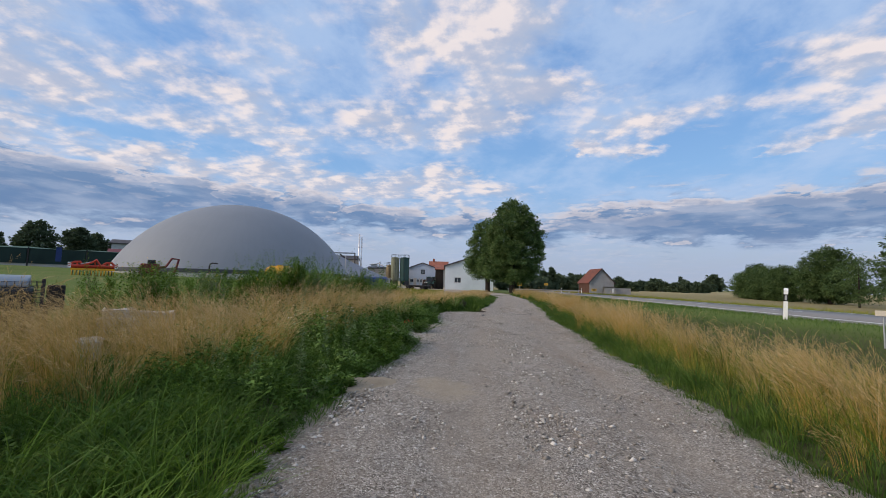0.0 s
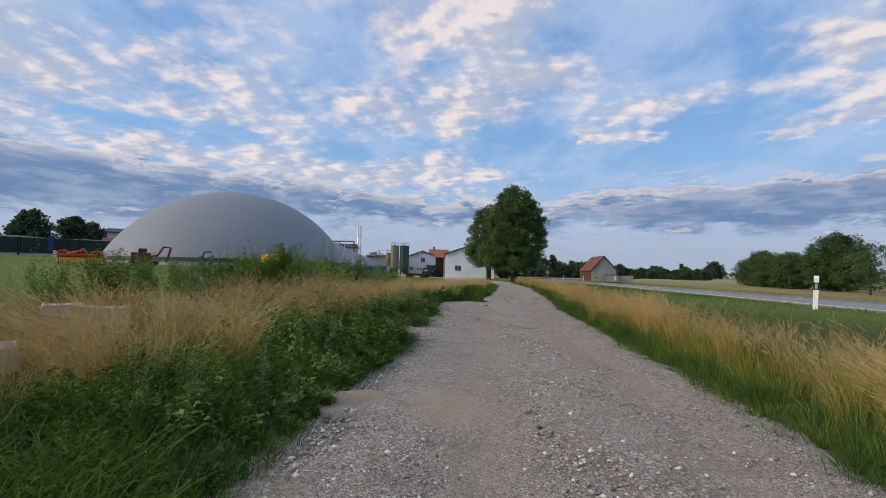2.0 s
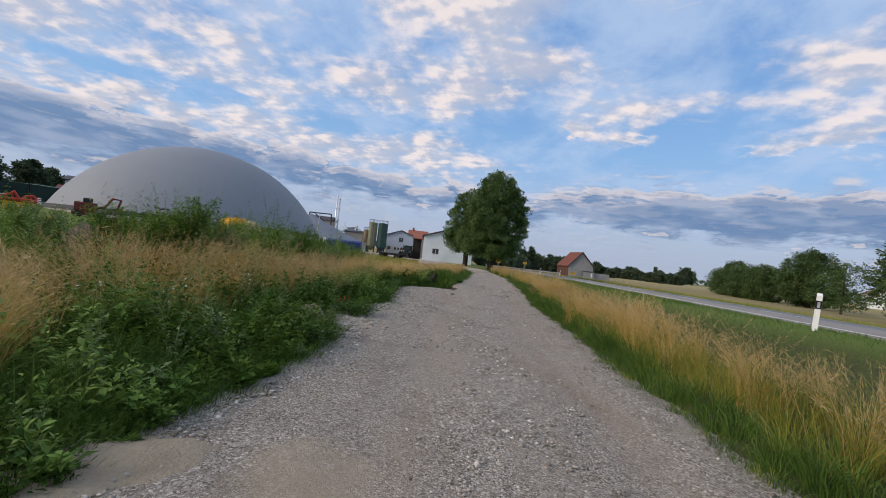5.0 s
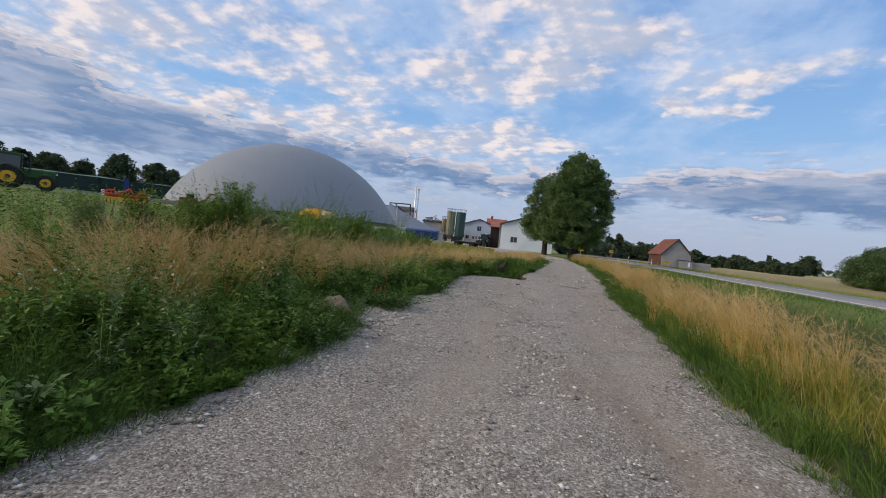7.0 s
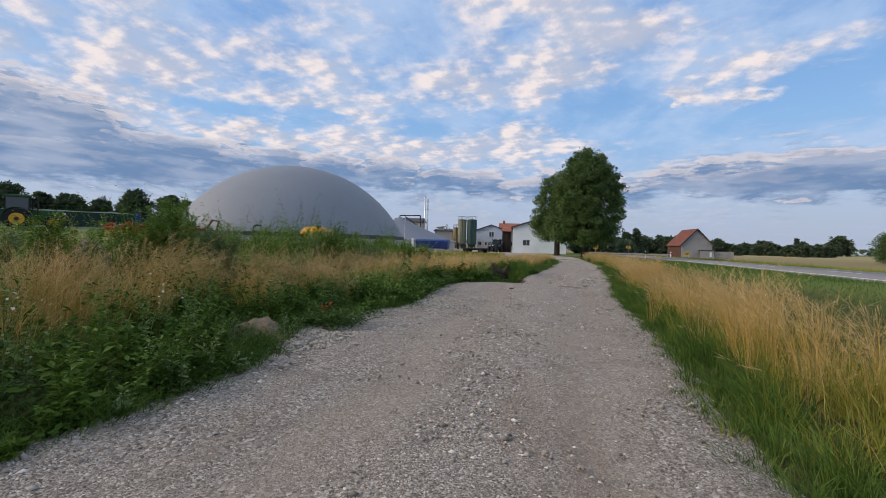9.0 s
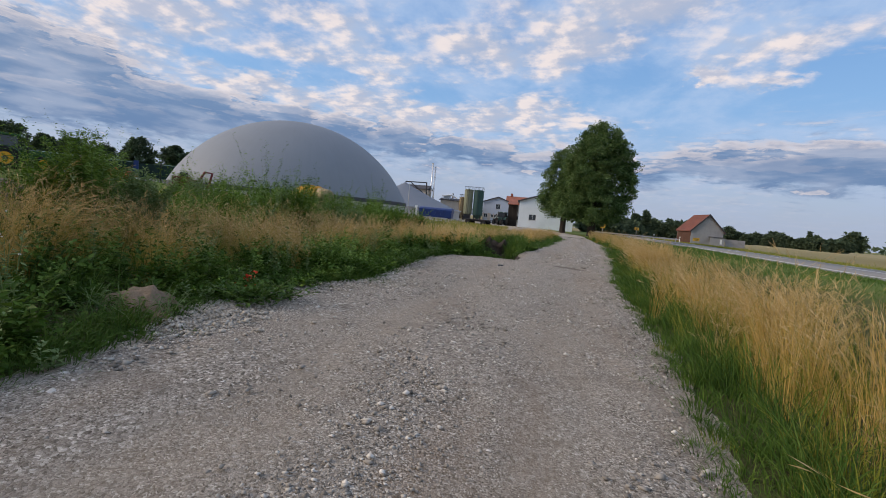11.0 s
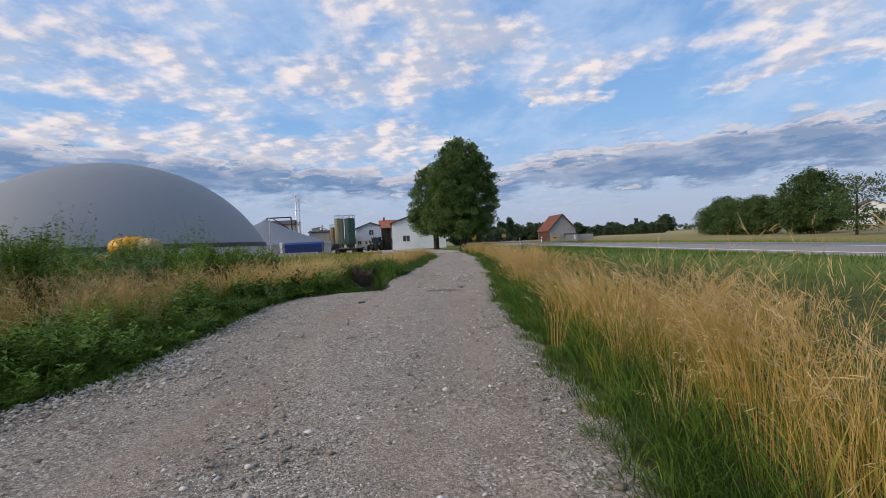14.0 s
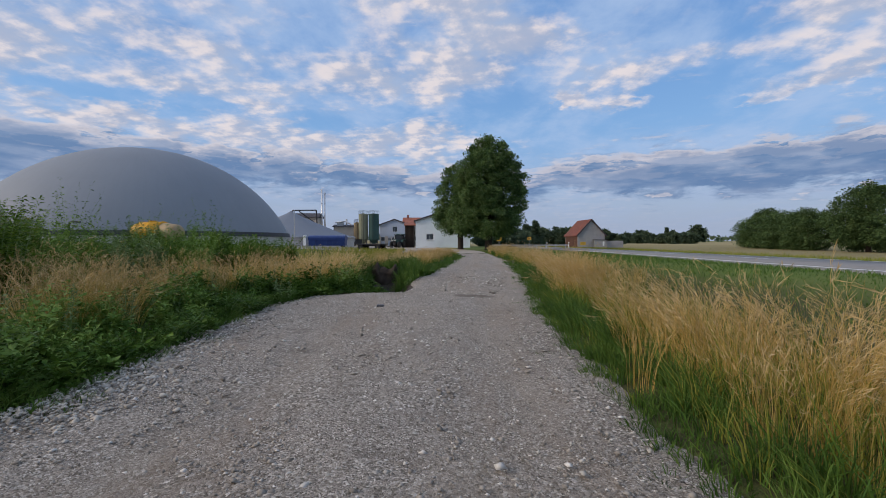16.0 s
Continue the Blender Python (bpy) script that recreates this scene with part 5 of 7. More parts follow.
def crown_mesh(name, parent, mat, z0, z1, radius, profile, clumps, per, leaf, seed, squash=1.0, spread=0.1, core=0.3):
    """A crown of many leaves in clumps round the outline given by the profile (share of height, share of radius)."""
    rng = np.random.default_rng(seed)
    ph, pr = [p[0] for p in profile], [p[1] for p in profile]
    f = rng.uniform(0, 1, clumps * 3)
    keep = rng.uniform(0, 1, clumps * 3) < np.interp(f, ph, pr)
    f = f[keep][:clumps]
    n = len(f)
    a = rng.uniform(0, 2 * np.pi, n)
    inner = rng.uniform(0, 1, n) < core
    depth = np.where(inner, rng.uniform(0.25, 0.75, n), rng.uniform(0.74, 1.05, n))
    lump = 1 + 0.09 * np.sin(3 * a + 5 * f + seed) + 0.08 * np.sin(7 * a - 11 * f + 2 * seed)
    r = radius * np.interp(f, ph, pr) * depth * lump
    c = np.stack([r * np.cos(a), r * np.sin(a) * squash, z0 + (z1 - z0) * f + rng.normal(0, 0.02 * (z1 - z0), n)], 1)
    size = spread * radius * rng.uniform(0.6, 1.5, n)
    out = unit(np.stack([np.cos(a), np.sin(a), f * 1.4 - 0.35], 1))
    k = np.repeat(np.arange(n), per)
    m = len(k)
    off = unit(rng.normal(0, 1, (m, 3))) * (rng.uniform(0, 1, (m, 1)) ** 0.45) * 1.7 * np.array([1, 1, 0.72])
    at = c[k] + off * size[k][:, None]
    way = unit(off + out[k] * 0.9 + rng.normal(0, 0.6, (m, 3)) + np.array([0, 0, -0.35]))
    up = unit(out[k] * 0.7 + off * 0.5 + rng.normal(0, 0.4, (m, 3)) + np.array([0, 0, 0.5]))
    ln = leaf * rng.uniform(0.6, 1.35, m)
    v, t = leaf_arrays(at, way, up, ln, ln * rng.uniform(0.55, 0.85, m))
    return array_mesh(name, v, t, mat, parent), c


def make_tree(label, x, y, h, radius, base, profile, clumps, per, leaf, mat, seed, trunk_r=0.25, squash=1.0, spread=0.1, name="tree", category="tree", core=0.3, group=""):
    t = thing(name, label, category, x, y, group=group)
    crown, c = crown_mesh("crown", t, mat, base, h, radius, profile, clumps, per, leaf, seed, squash, spread, core)
    rng = random.Random(seed)
    bm = bmesh.new()
    lean = (rng.uniform(-0.02, 0.02), rng.uniform(-0.02, 0.02))
    pts = [(lean[0] * z, lean[1] * z, z) for z in (-0.2, 0.25, base, h * 0.45, h * 0.75, h * 0.92)]
    tube(bm, pts, [trunk_r * 1.5, trunk_r * 1.12, trunk_r, trunk_r * 0.7, trunk_r * 0.35, trunk_r * 0.1], 10)
    for i in range(min(14, max(4, clumps // 30))):
        p = Vector(c[rng.randrange(len(c))])
        z = max(base * 0.8, min(p.z * 0.7, h * 0.7))
        q = Vector((lean[0] * z, lean[1] * z, z))
        tube(bm, [q, q.lerp(p, 0.5) + Vector((0, 0, 0.12 * h * 0.3)), p], [trunk_r * 0.45, trunk_r * 0.26, trunk_r * 0.07], 6)
    part("trunk", bm, BARK, t)
    return t


LINDEN_SHAPE = [(0.0, 0.4), (0.06, 0.82), (0.2, 1.0), (0.38, 0.99), (0.58, 0.89), (0.75, 0.73), (0.89, 0.5), (0.97, 0.27), (1.0, 0.12)]
ROUND_SHAPE = [(0.0, 0.55), (0.15, 0.9), (0.4, 1.0), (0.65, 0.92), (0.85, 0.62), (1.0, 0.12)]
CONE_SHAPE = [(0.0, 1.0), (0.3, 0.75), (0.6, 0.45), (1.0, 0.03)]
make_tree("tall dense linden tree beside the track", 10.0, 61.0, 13.2, 4.1, 1.9, LINDEN_SHAPE, 640, 170, 0.185, LINDEN, 11, 0.42, spread=0.094)
make_tree("smaller linden tree grown into its neighbour", 7.1, 67.0, 11.3, 3.35, 2.3, LINDEN_SHAPE, 380, 110, 0.20, LINDEN, 12, 0.36, spread=0.10)

for i, (x, y, h, r) in enumerate(((58.5, 80, 5.2, 3.2), (54.5, 73, 5.8, 3.3), (51.5, 66.5, 5.0, 2.8), (49.2, 60.5, 5.0, 2.6))):
    make_tree("dense dark hedge bush beyond the road", x, y, h, r, 0.1, ROUND_SHAPE, 280, 76, 0.185, HEDGE, 30 + i, 0.15, spread=0.12, name="hedge_bush", category="bush", core=0.45, group="hedge")
make_tree("broad dark hedge tree beyond the road", 46.9, 51.3, 6.7, 3.0, 0.4, ROUND_SHAPE, 420, 90, 0.18, HEDGE, 36, 0.2, spread=0.11, core=0.4)
make_tree("loose young hedge tree with sparse twigs", 41.3, 42.0, 5.2, 2.2, 0.6, ROUND_SHAPE, 100, 46, 0.16, HEDGE, 37, 0.09, spread=0.13)
make_tree("open-crowned tree beside the road", 36.6, 32.2, 7.1, 2.3, 0.8, ROUND_SHAPE, 230, 80, 0.16, HEDGE, 38, 0.22, spread=0.115)
make_tree("low dark roadside hedge bush", 40.8, 33.2, 2.6, 2.0, 0.1, ROUND_SHAPE, 170, 80, 0.16, HEDGE, 39, 0.1, spread=0.12, name="hedge_bush", category="bush", core=0.4, group="hedge")

rng = random.Random(8)
for az, d, h, r in ((-57.5, 132, 5.6, 2.3), (-54.0, 134, 6.9, 2.6), (-51.8, 140, 5.4, 1.9), (-49.7, 136, 5.2, 2.4), (-47.3, 140, 4.8, 2.0), (-44.2, 128, 6.6, 2.6), (-41.2, 132, 6.3, 2.5), (-39.7, 138, 5.4, 2.2)):
    X, Y = d * math.sin(radians(az)), d * math.cos(radians(az))
    make_tree("round-crowned dark tree behind the farm", X, Y, h + 3.1, r * 1.2, 1.6, ROUND_SHAPE, 170, 48, 0.5, HAZYLEAF, int(-az * 10), 0.3, spread=0.14, core=0.4, group="trees behind the farm")

# bearings from the start of the track, distances and sizes of the trees beyond the barn and the fields
for i in range(24):
    az = 22.3 + i * 0.42 + rng.uniform(-0.25, 0.25)
    d = rng.uniform(175, 260)
    h = rng.uniform(2.6, 5.4) * d / 200
    X, Y = d * math.sin(radians(az)), d * math.cos(radians(az))
    conifer = rng.random() < 0.18
    make_tree("dark conifer in the distant row" if conifer else "dark broadleaved tree in the distant row", X, Y, h * (1.2 if conifer else 1), h * (0.24 if conifer else 0.5), 0.5, CONE_SHAPE if conifer else ROUND_SHAPE, 80, 32, 0.85, HAZYLEAF,
              100 + i, 0.3, spread=0.17, core=0.45, group="distant trees")
for i, (az, d, h, r, cone) in enumerate(((13.3, 135, 8.8, 2.0, 1), (14.4, 140, 9.6, 2.1, 1), (15.3, 150, 7.2, 3.6, 0), (16.9, 160, 8.0, 2.1, 1), (17.9, 150, 7.2, 3.8, 0), (19.2, 155, 6.8, 4.0, 0), (11.6, 120, 5.2, 3.6, 0), (12.4, 128, 5.0, 3.6, 0), (20.3, 160, 5.6, 3.8, 0),
                                         (10.2, 112, 5.0, 3.4, 0), (8.9, 118, 4.8, 3.4, 0))):
    X, Y = d * math.sin(radians(az)), d * math.cos(radians(az))
    h *= 0.7
    make_tree("pointed dark conifer beyond the road" if cone else "dark broadleaved tree beyond the road", X, Y, h, r, 0.4, CONE_SHAPE if cone else ROUND_SHAPE, 110, 34, 0.75, HAZYLEAF, 150 + i, 0.25, spread=0.16, core=0.4,
              group="trees beyond the road")
make_tree("lone tree on the far fields", 206, 322, 12.0, 6.0, 0.8, ROUND_SHAPE, 90, 34, 1.5, HAZYLEAF, 171, 0.4, spread=0.16, core=0.4)


def make_far_wood():
    rng = np.random.default_rng(21)
    n = 5200
    az = np.radians(rng.uniform(-70, 78, n))
    d = rng.uniform(560, 720, n)
    top = 4 + 5 * np.abs(np.sin(az * 9)) * np.abs(np.sin(az * 23 + 1)) + 2 * np.sin(az * 41)
    z = rng.uniform(0, 1, n) ** 0.7 * top
    at = np.stack([d * np.sin(az), d * np.cos(az), z + ground_z(d * np.sin(az), d * np.cos(az))], 1)
    way = unit(rng.normal(0, 1, (n, 3)))
    up = unit(rng.normal(0, 1, (n, 3)))
    ln = rng.uniform(3, 6, n)
    v, t = leaf_arrays(at, way, up, ln, ln * 0.8)
    tagged(array_mesh("distant_wood", v, t, HAZYLEAF), "dark line of woods on the horizon", "woods", kind="stuff")


make_far_wood()


# ---- grass and weeds ----
def blade_arrays(base, h, lean, w, turn, droop, steps=(0.0, 0.4, 0.75, 1.0)):
    """Tapered, bending blades: pairs of corners and a tip each."""
    n, s = len(h), np.array(steps)
    m = len(s) - 1
    x = base[:, 0, None] + lean[:, 0, None] * h[:, None] * s ** 1.8
    y = base[:, 1, None] + lean[:, 1, None] * h[:, None] * s ** 1.8
    z = base[:, 2, None] + h[:, None] * s - droop[:, None] * h[:, None] * s ** 3
    c = np.stack([x, y, z], 2)
    side = np.stack([np.cos(turn), np.sin(turn), np.zeros(n)], 1)[:, None, :] * (w[:, None] * (1 - 0.8 * s[:m] ** 2) * 0.5)[:, :, None]
    v = np.empty((n, 2 * m + 1, 3))
    v[:, 0:2 * m:2] = c[:, :m] - side
    v[:, 1:2 * m:2] = c[:, :m] + side
    v[:, 2 * m] = c[:, m]
    k = np.arange(n)[:, None] * (2 * m + 1)
    faces = []
    for i in range(m - 1):
        faces += [(2 * i, 2 * i + 1, 2 * i + 3), (2 * i, 2 * i + 3, 2 * i + 2)]
    faces.append((2 * m - 2, 2 * m - 1, 2 * m))
    t = np.concatenate([k + np.array(f) for f in faces])
    return v.reshape(-1, 3), t, c[:, m], unit(c[:, m] - c[:, m - 1])


def head_arrays(tip, way, length, width, rng):
    """Feathery seed heads: a few short side sprays along the end of the stalk."""
    n, sprays = len(tip), 8
    a = unit(np.cross(way, np.array([0.31, 0.17, 0.93])))
    b = np.cross(way, a)
    vs = []
    for i in range(sprays):
        q = rng.uniform(0, 2 * np.pi, n)[:, None]
        out = a * np.cos(q) + b * np.sin(q)
        start = tip - way * (length * (0.98 - 0.125 * i))[:, None]
        end = start + (way + out * rng.uniform(0.1, 0.5, n)[:, None] + np.array([0, 0, -0.12])) * (length * rng.uniform(0.3, 0.6, n))[:, None]
        mid = (start + end) / 2 + np.cross(way, out) * (width * 0.5)[:, None]
        vs += [start, mid, end]
    v = np.stack(vs, 1)
    k = np.arange(n * sprays)[:, None] * 3
    return v.reshape(-1, 3), k + np.array([0, 1, 2])


def scatter(rng, n, y0, y1, off0, off1, side):
    """Places along the track, by distance from its edge."""
    y = rng.uniform(y0, y1, n)
    d = rng.uniform(off0, off1, n)
    x = edge_right(y) + d if side > 0 else edge_left(y) - d
    return x, y, d


def stack(pieces):
    vs, ts, k = [], [], 0
    for v, t in pieces:
        vs.append(v)
        ts.append(t + k)
        k += len(v)
    return np.concatenate(vs), np.concatenate(ts)


SHORT = (0.0, 0.55, 1.0)


def sward(name, label, mat, rng, x, y, h, lean, width, droop, heads=None):
    base = np.stack([x, y, ground_z(x, y) - 0.03], 1)
    v, t, tip, way = blade_arrays(base, h, lean, width, rng.uniform(0, np.pi, len(x)), droop, (0.0, 0.4, 0.75, 1.0) if heads is not None else SHORT)
    pieces = [(v, t)]
    if heads is not None:
        pieces.append(head_arrays(tip, unit(way + np.array([0, 0, -0.15])), heads[0], heads[1], rng))
    v, t = stack(pieces)
    return tagged(array_mesh(name, v, t, mat), label, "grass", kind="stuff")


def far_width(y, w):
    return w * (1 + np.clip(y - 9, 0, 60) / 15)


def fan(rng, x, y, per, radius):
    """Many roots round each clump's middle, and the way out from it."""
    k = np.repeat(np.arange(len(x)), per)
    a, r = rng.uniform(0, 2 * np.pi, len(k)), np.sqrt(rng.uniform(0, 1, len(k)))
    out = np.stack([np.cos(a), np.sin(a)], 1) * r[:, None]
    return k, x[k] + out[:, 0] * radius, y[k] + out[:, 1] * radius, out


def ripe_clumps(name, label, mat, head_mat, rng, cx, cy, h, lean, per, radius, width, head, splay=0.26, droop=0.18):
    """Ripe grass in clumps: stalks that share a lean and splay outwards, with feathery heads."""
    k, x, y, out = fan(rng, cx, cy, per, radius)
    n = len(x)
    wild = rng.uniform(0, 1, n) < 0.05
    bend = lean[k] + out * splay + rng.normal(0, 0.07, (n, 2)) + wild[:, None] * rng.normal(0, 0.25, (n, 2))
    tall = h[k] * np.clip(rng.normal(0.82, 0.16, n), 0.35, 1.18)
    base = np.stack([x, y, ground_z(x, y) - 0.03], 1)
    v, t, tip, way = blade_arrays(base, tall, bend, far_width(y, width), rng.uniform(0, np.pi, n), rng.uniform(0.0, droop, n) + wild * 0.15, (0.0, 0.38, 0.72, 1.0))
    tagged(array_mesh(name, v, t, mat), label, "grass", kind="stuff")
    ripe = rng.uniform(0, 1, n) < 0.8
    m = int(ripe.sum())
    hv, ht = head_arrays(tip[ripe], unit(way[ripe] + np.array([0, 0, -0.3])), head * rng.uniform(0.6, 1.6, m), far_width(y[ripe], 0.0056) * rng.uniform(0.6, 1.5, m), rng)
    return tagged(array_mesh("seed_heads", hv, ht, head_mat), "feathery ripe seed heads of the tall grass", "grass", kind="stuff")


def green_tufts(name, label, mat, rng, cx, cy, h, per, radius, width, splay=0.55, lean=(0.0, 0.0)):
    """Tussocks of broad arching blades."""
    k, x, y, out = fan(rng, cx, cy, per, radius)
    n = len(x)
    bend = out * splay + rng.normal(0, 0.18, (n, 2)) + np.array(lean)
    tall = h[k] * rng.uniform(0.5, 1.15, n)
    base = np.stack([x, y, ground_z(x, y) - 0.02], 1)
    v, t, tip, way = blade_arrays(base, tall, bend, far_width(y, width) * rng.uniform(0.6, 1.3, n), rng.uniform(0, np.pi, n), rng.uniform(0.05, 0.5, n), (0.0, 0.45, 0.78, 1.0))
    return tagged(array_mesh(name, v, t, mat), label, "grass", kind="stuff")


def leafy_plants(name, label, mat, rng, cx, cy, h, stems, leaves, lo, hi, splay=0.35, slender=(0.24, 0.5)):
    """Upright leafy plants, several stems each, the leaves shrinking towards the tips."""
    k, x, y, out = fan(rng, cx, cy, stems, 0.05)
    n = len(x)
    tall = h[k] * rng.uniform(0.55, 1.1, n)
    bend = out * splay + rng.normal(0, 0.12, (n, 2))
    base = np.stack([x, y, ground_z(x, y) - 0.02], 1)
    v, t, tip, way = blade_arrays(base, tall, bend, far_width(y, 0.006), rng.uniform(0, np.pi, n), rng.uniform(0, 0.1, n), SHORT)
    j = np.repeat(np.arange(n), leaves)
    m = len(j)
    s = rng.uniform(0.1, 0.98, m)
    at = np.stack([x[j] + bend[j, 0] * tall[j] * s ** 1.8, y[j] + bend[j, 1] * tall[j] * s ** 1.8, base[j, 2] + tall[j] * s * 0.97], 1)
    a = rng.uniform(0, 2 * np.pi, m)
    way = unit(np.stack([np.cos(a), np.sin(a), rng.normal(0.35, 0.4, m)], 1))
    ln = rng.uniform(lo, hi, m) * (1.25 - 0.75 * s) * (1 + np.clip(y[j] - 12, 0, 20) / 25) * np.interp(y[j], [3, 8], [0.85, 1.0])
    up = unit(np.stack([rng.normal(0, 0.35, m), rng.normal(0, 0.35, m), np.ones(m)], 1))
    lv, lt = leaf_arrays(at + way * 0.01, way, up, ln, ln * rng.uniform(slender[0], slender[1], m))
    v, t = stack([(v, t), (lv, lt)])
    return tagged(array_mesh(name, v, t, mat), label, "weeds", kind="stuff")


def right_verge():
    rng = np.random.default_rng(41)
    for y0, y1, dens, per in ((-3, 24, 16, 32), (24, 52, 7, 22)):
        n = int((y1 - y0) * 3.3 * dens)
        x, y, d = scatter(rng, n, y0, y1, 0.28, 3.6, 1)
        drift = fbm(x * 0.5, y * 0.35, 8)
        tuft = fbm(x * 0.9, y * 0.9, 4)
        outer = np.interp(y, [5.5, 8.5, 10.5], [3.0, 2.0, 1.5]) + 0.35 * drift
        keep = (rng.uniform(0, 1, n) < 0.05 + 0.95 * smooth(0.4, 1.0, d + 0.3 * tuft - np.interp(y, [4, 9, 24], [0.0, 0.28, 0.1]))) & (rng.uniform(0, 1, n) < 1 - 0.95 * smooth(outer - 0.4, outer + 0.35, d))
        stand = np.interp(y, [9.8, 10.6, 11.6, 12.6], [0.0, 0.6, 0.6, 0.0]) * (1 - smooth(0.9, 1.6, d))   # one taller stand
        h = (0.62 + 0.28 * smooth(0.4, 1.1, d) - 0.12 * smooth(1.5, 2.4, d)) * (1 + 0.13 * tuft + 0.1 * drift + stand) * rng.uniform(0.82, 1.12, n)
        lean = np.stack([np.interp(y, [7, 10], [-0.14, -0.24]) + np.interp(y, [7, 10], [0.13, 0.22]) * tuft + rng.normal(0, 0.09, n), 0.2 * fbm(x * 0.8, y * 0.8, 19) + rng.normal(-0.05, 0.09, n)], 1)
        golden = rng.uniform(0, 1, n) < 0.6 + 0.5 * drift
        for mat, head, label, pick in ((STRAW, PALEHEAD, "tall ripe golden grass leaning over the verge", golden), (RUSSET, BROWNHEAD, "tall russet ripe grass leaning over the verge", ~golden)):
            pick = pick & keep
            ripe_clumps("tall_grass", label, mat, head, rng, x[pick], y[pick], h[pick], lean[pick], per, 0.115, 0.0031, 0.15)
    for y0, y1, dens, per in ((-3, 24, 16, 28), (24, 52, 5, 18)):
        n = int((y1 - y0) * 3.0 * dens)
        x, y, d = scatter(rng, n, y0, y1, 0.05, 3.1, 1)
        h = (0.14 + 0.56 * smooth(0.05, 0.95, d) - 0.46 * smooth(1.5, 2.6, d) * smooth(6, 9.5, y)) * rng.uniform(0.65, 1.2, n)
        olive = rng.uniform(0, 1, n) < 0.15 + 0.7 * smooth(0.4, 1.0, d) - 0.8 * smooth(1.7, 2.3, d) * smooth(6, 9.5, y)
        for mat, pick in ((YELLOWGREEN, olive), (GREEN, ~olive)):
            green_tufts("green_grass", "green grass under the ripe stalks", mat, rng, x[pick], y[pick], h[pick], per, 0.12, 0.0062, 0.5, (-0.12, 0.0))
    # fresh tussocks along the gravel, and short grass creeping into it
    n = 640
    x, y, d = scatter(rng, n, -1, 30, -0.02, 0.75, 1)
    h = (0.10 + 0.36 * smooth(0.0, 0.65, d)) * rng.uniform(0.7, 1.25, n)
    green_tufts("edge_grass", "fresh green tussocks along the edge of the gravel", GREEN, rng, x, y, h, 34, 0.1, 0.0068, 0.75, (-0.1, 0.0))
    n = 420
    x, y, d = scatter(rng, n, -1, 34, -0.32, 0.25, 1)
    keep = rng.uniform(0, 1, n) < 0.12 + 0.9 * smooth(-0.25, 0.1, d + 0.12 * fbm(x * 2, y * 2, 9))
    green_tufts("edge_grass", "short green grass creeping into the gravel", GREEN, rng, x[keep], y[keep], (rng.uniform(0.04, 0.1, n) + 0.08 * smooth(-0.2, 0.2, d))[keep], 26, 0.11, 0.005, 1.1, (-0.15, 0.0))
    n = 42000
    y = rng.uniform(-1, 50, n)
    x = edge_right(y) + 2.2 + rng.uniform(0, 1, n) ** 1.2 * (road_left(y) - 0.3 - edge_right(y) - 2.2)
    h = rng.uniform(0.05, 0.17, n)
    sward("mown_grass", "short green mown grass beside the road", GREEN, rng, x, y, h, rng.normal(0, 0.45, (n, 2)), far_width(y, 0.010), rng.uniform(0.0, 0.3, n))
    n = 150
    x, y, d = scatter(rng, n, 3.5, 30, 0.6, 2.2, 1)
    sward("overtopping_stalks", "long bent stalks with pale seed heads", PALEHEAD, rng, x, y, rng.uniform(0.8, 1.25, n), np.stack([rng.normal(-0.35, 0.3, n), rng.normal(0, 0.3, n)], 1), np.full(n, 0.0038), rng.uniform(0.05, 0.25, n),
          (rng.uniform(0.15, 0.28, n), rng.uniform(0.006, 0.010, n)))
    # the far side of the road
    n = 12000
    y = rng.uniform(0, 110, n)
    x = road_left(y) + 6.6 + rng.exponential(2.5, n)
    sward("far_verge_grass", "dry grass on the far side of the road", YELLOWGREEN, rng, x, y, rng.uniform(0.08, 0.28, n), rng.normal(0, 0.3, (n, 2)), far_width(y, 0.009), rng.uniform(0, 0.1, n))


right_verge()


def in_pit(x, y):
    return np.exp(-(((x - 1.42 + 0.09 * (y - 23)) / 0.71) ** 2) ** 2 - (((y - 25.2) / 3.1) ** 2) ** 2)


def ripe_from(y):
    """How far from the left edge the ripe grass begins."""
    return np.interp(y, [0, 2.4, 3.4, 4.4, 5.2, 6.5, 8, 9.5, 11, 12.5, 14.5, 16, 20, 24, 40], [1.2, 1.2, 1.85, 1.75, 1.45, 1.6, 1.75, 1.75, 1.7, 1.55, 1.3, 1.1, 1.25, 1.5, 0.8])


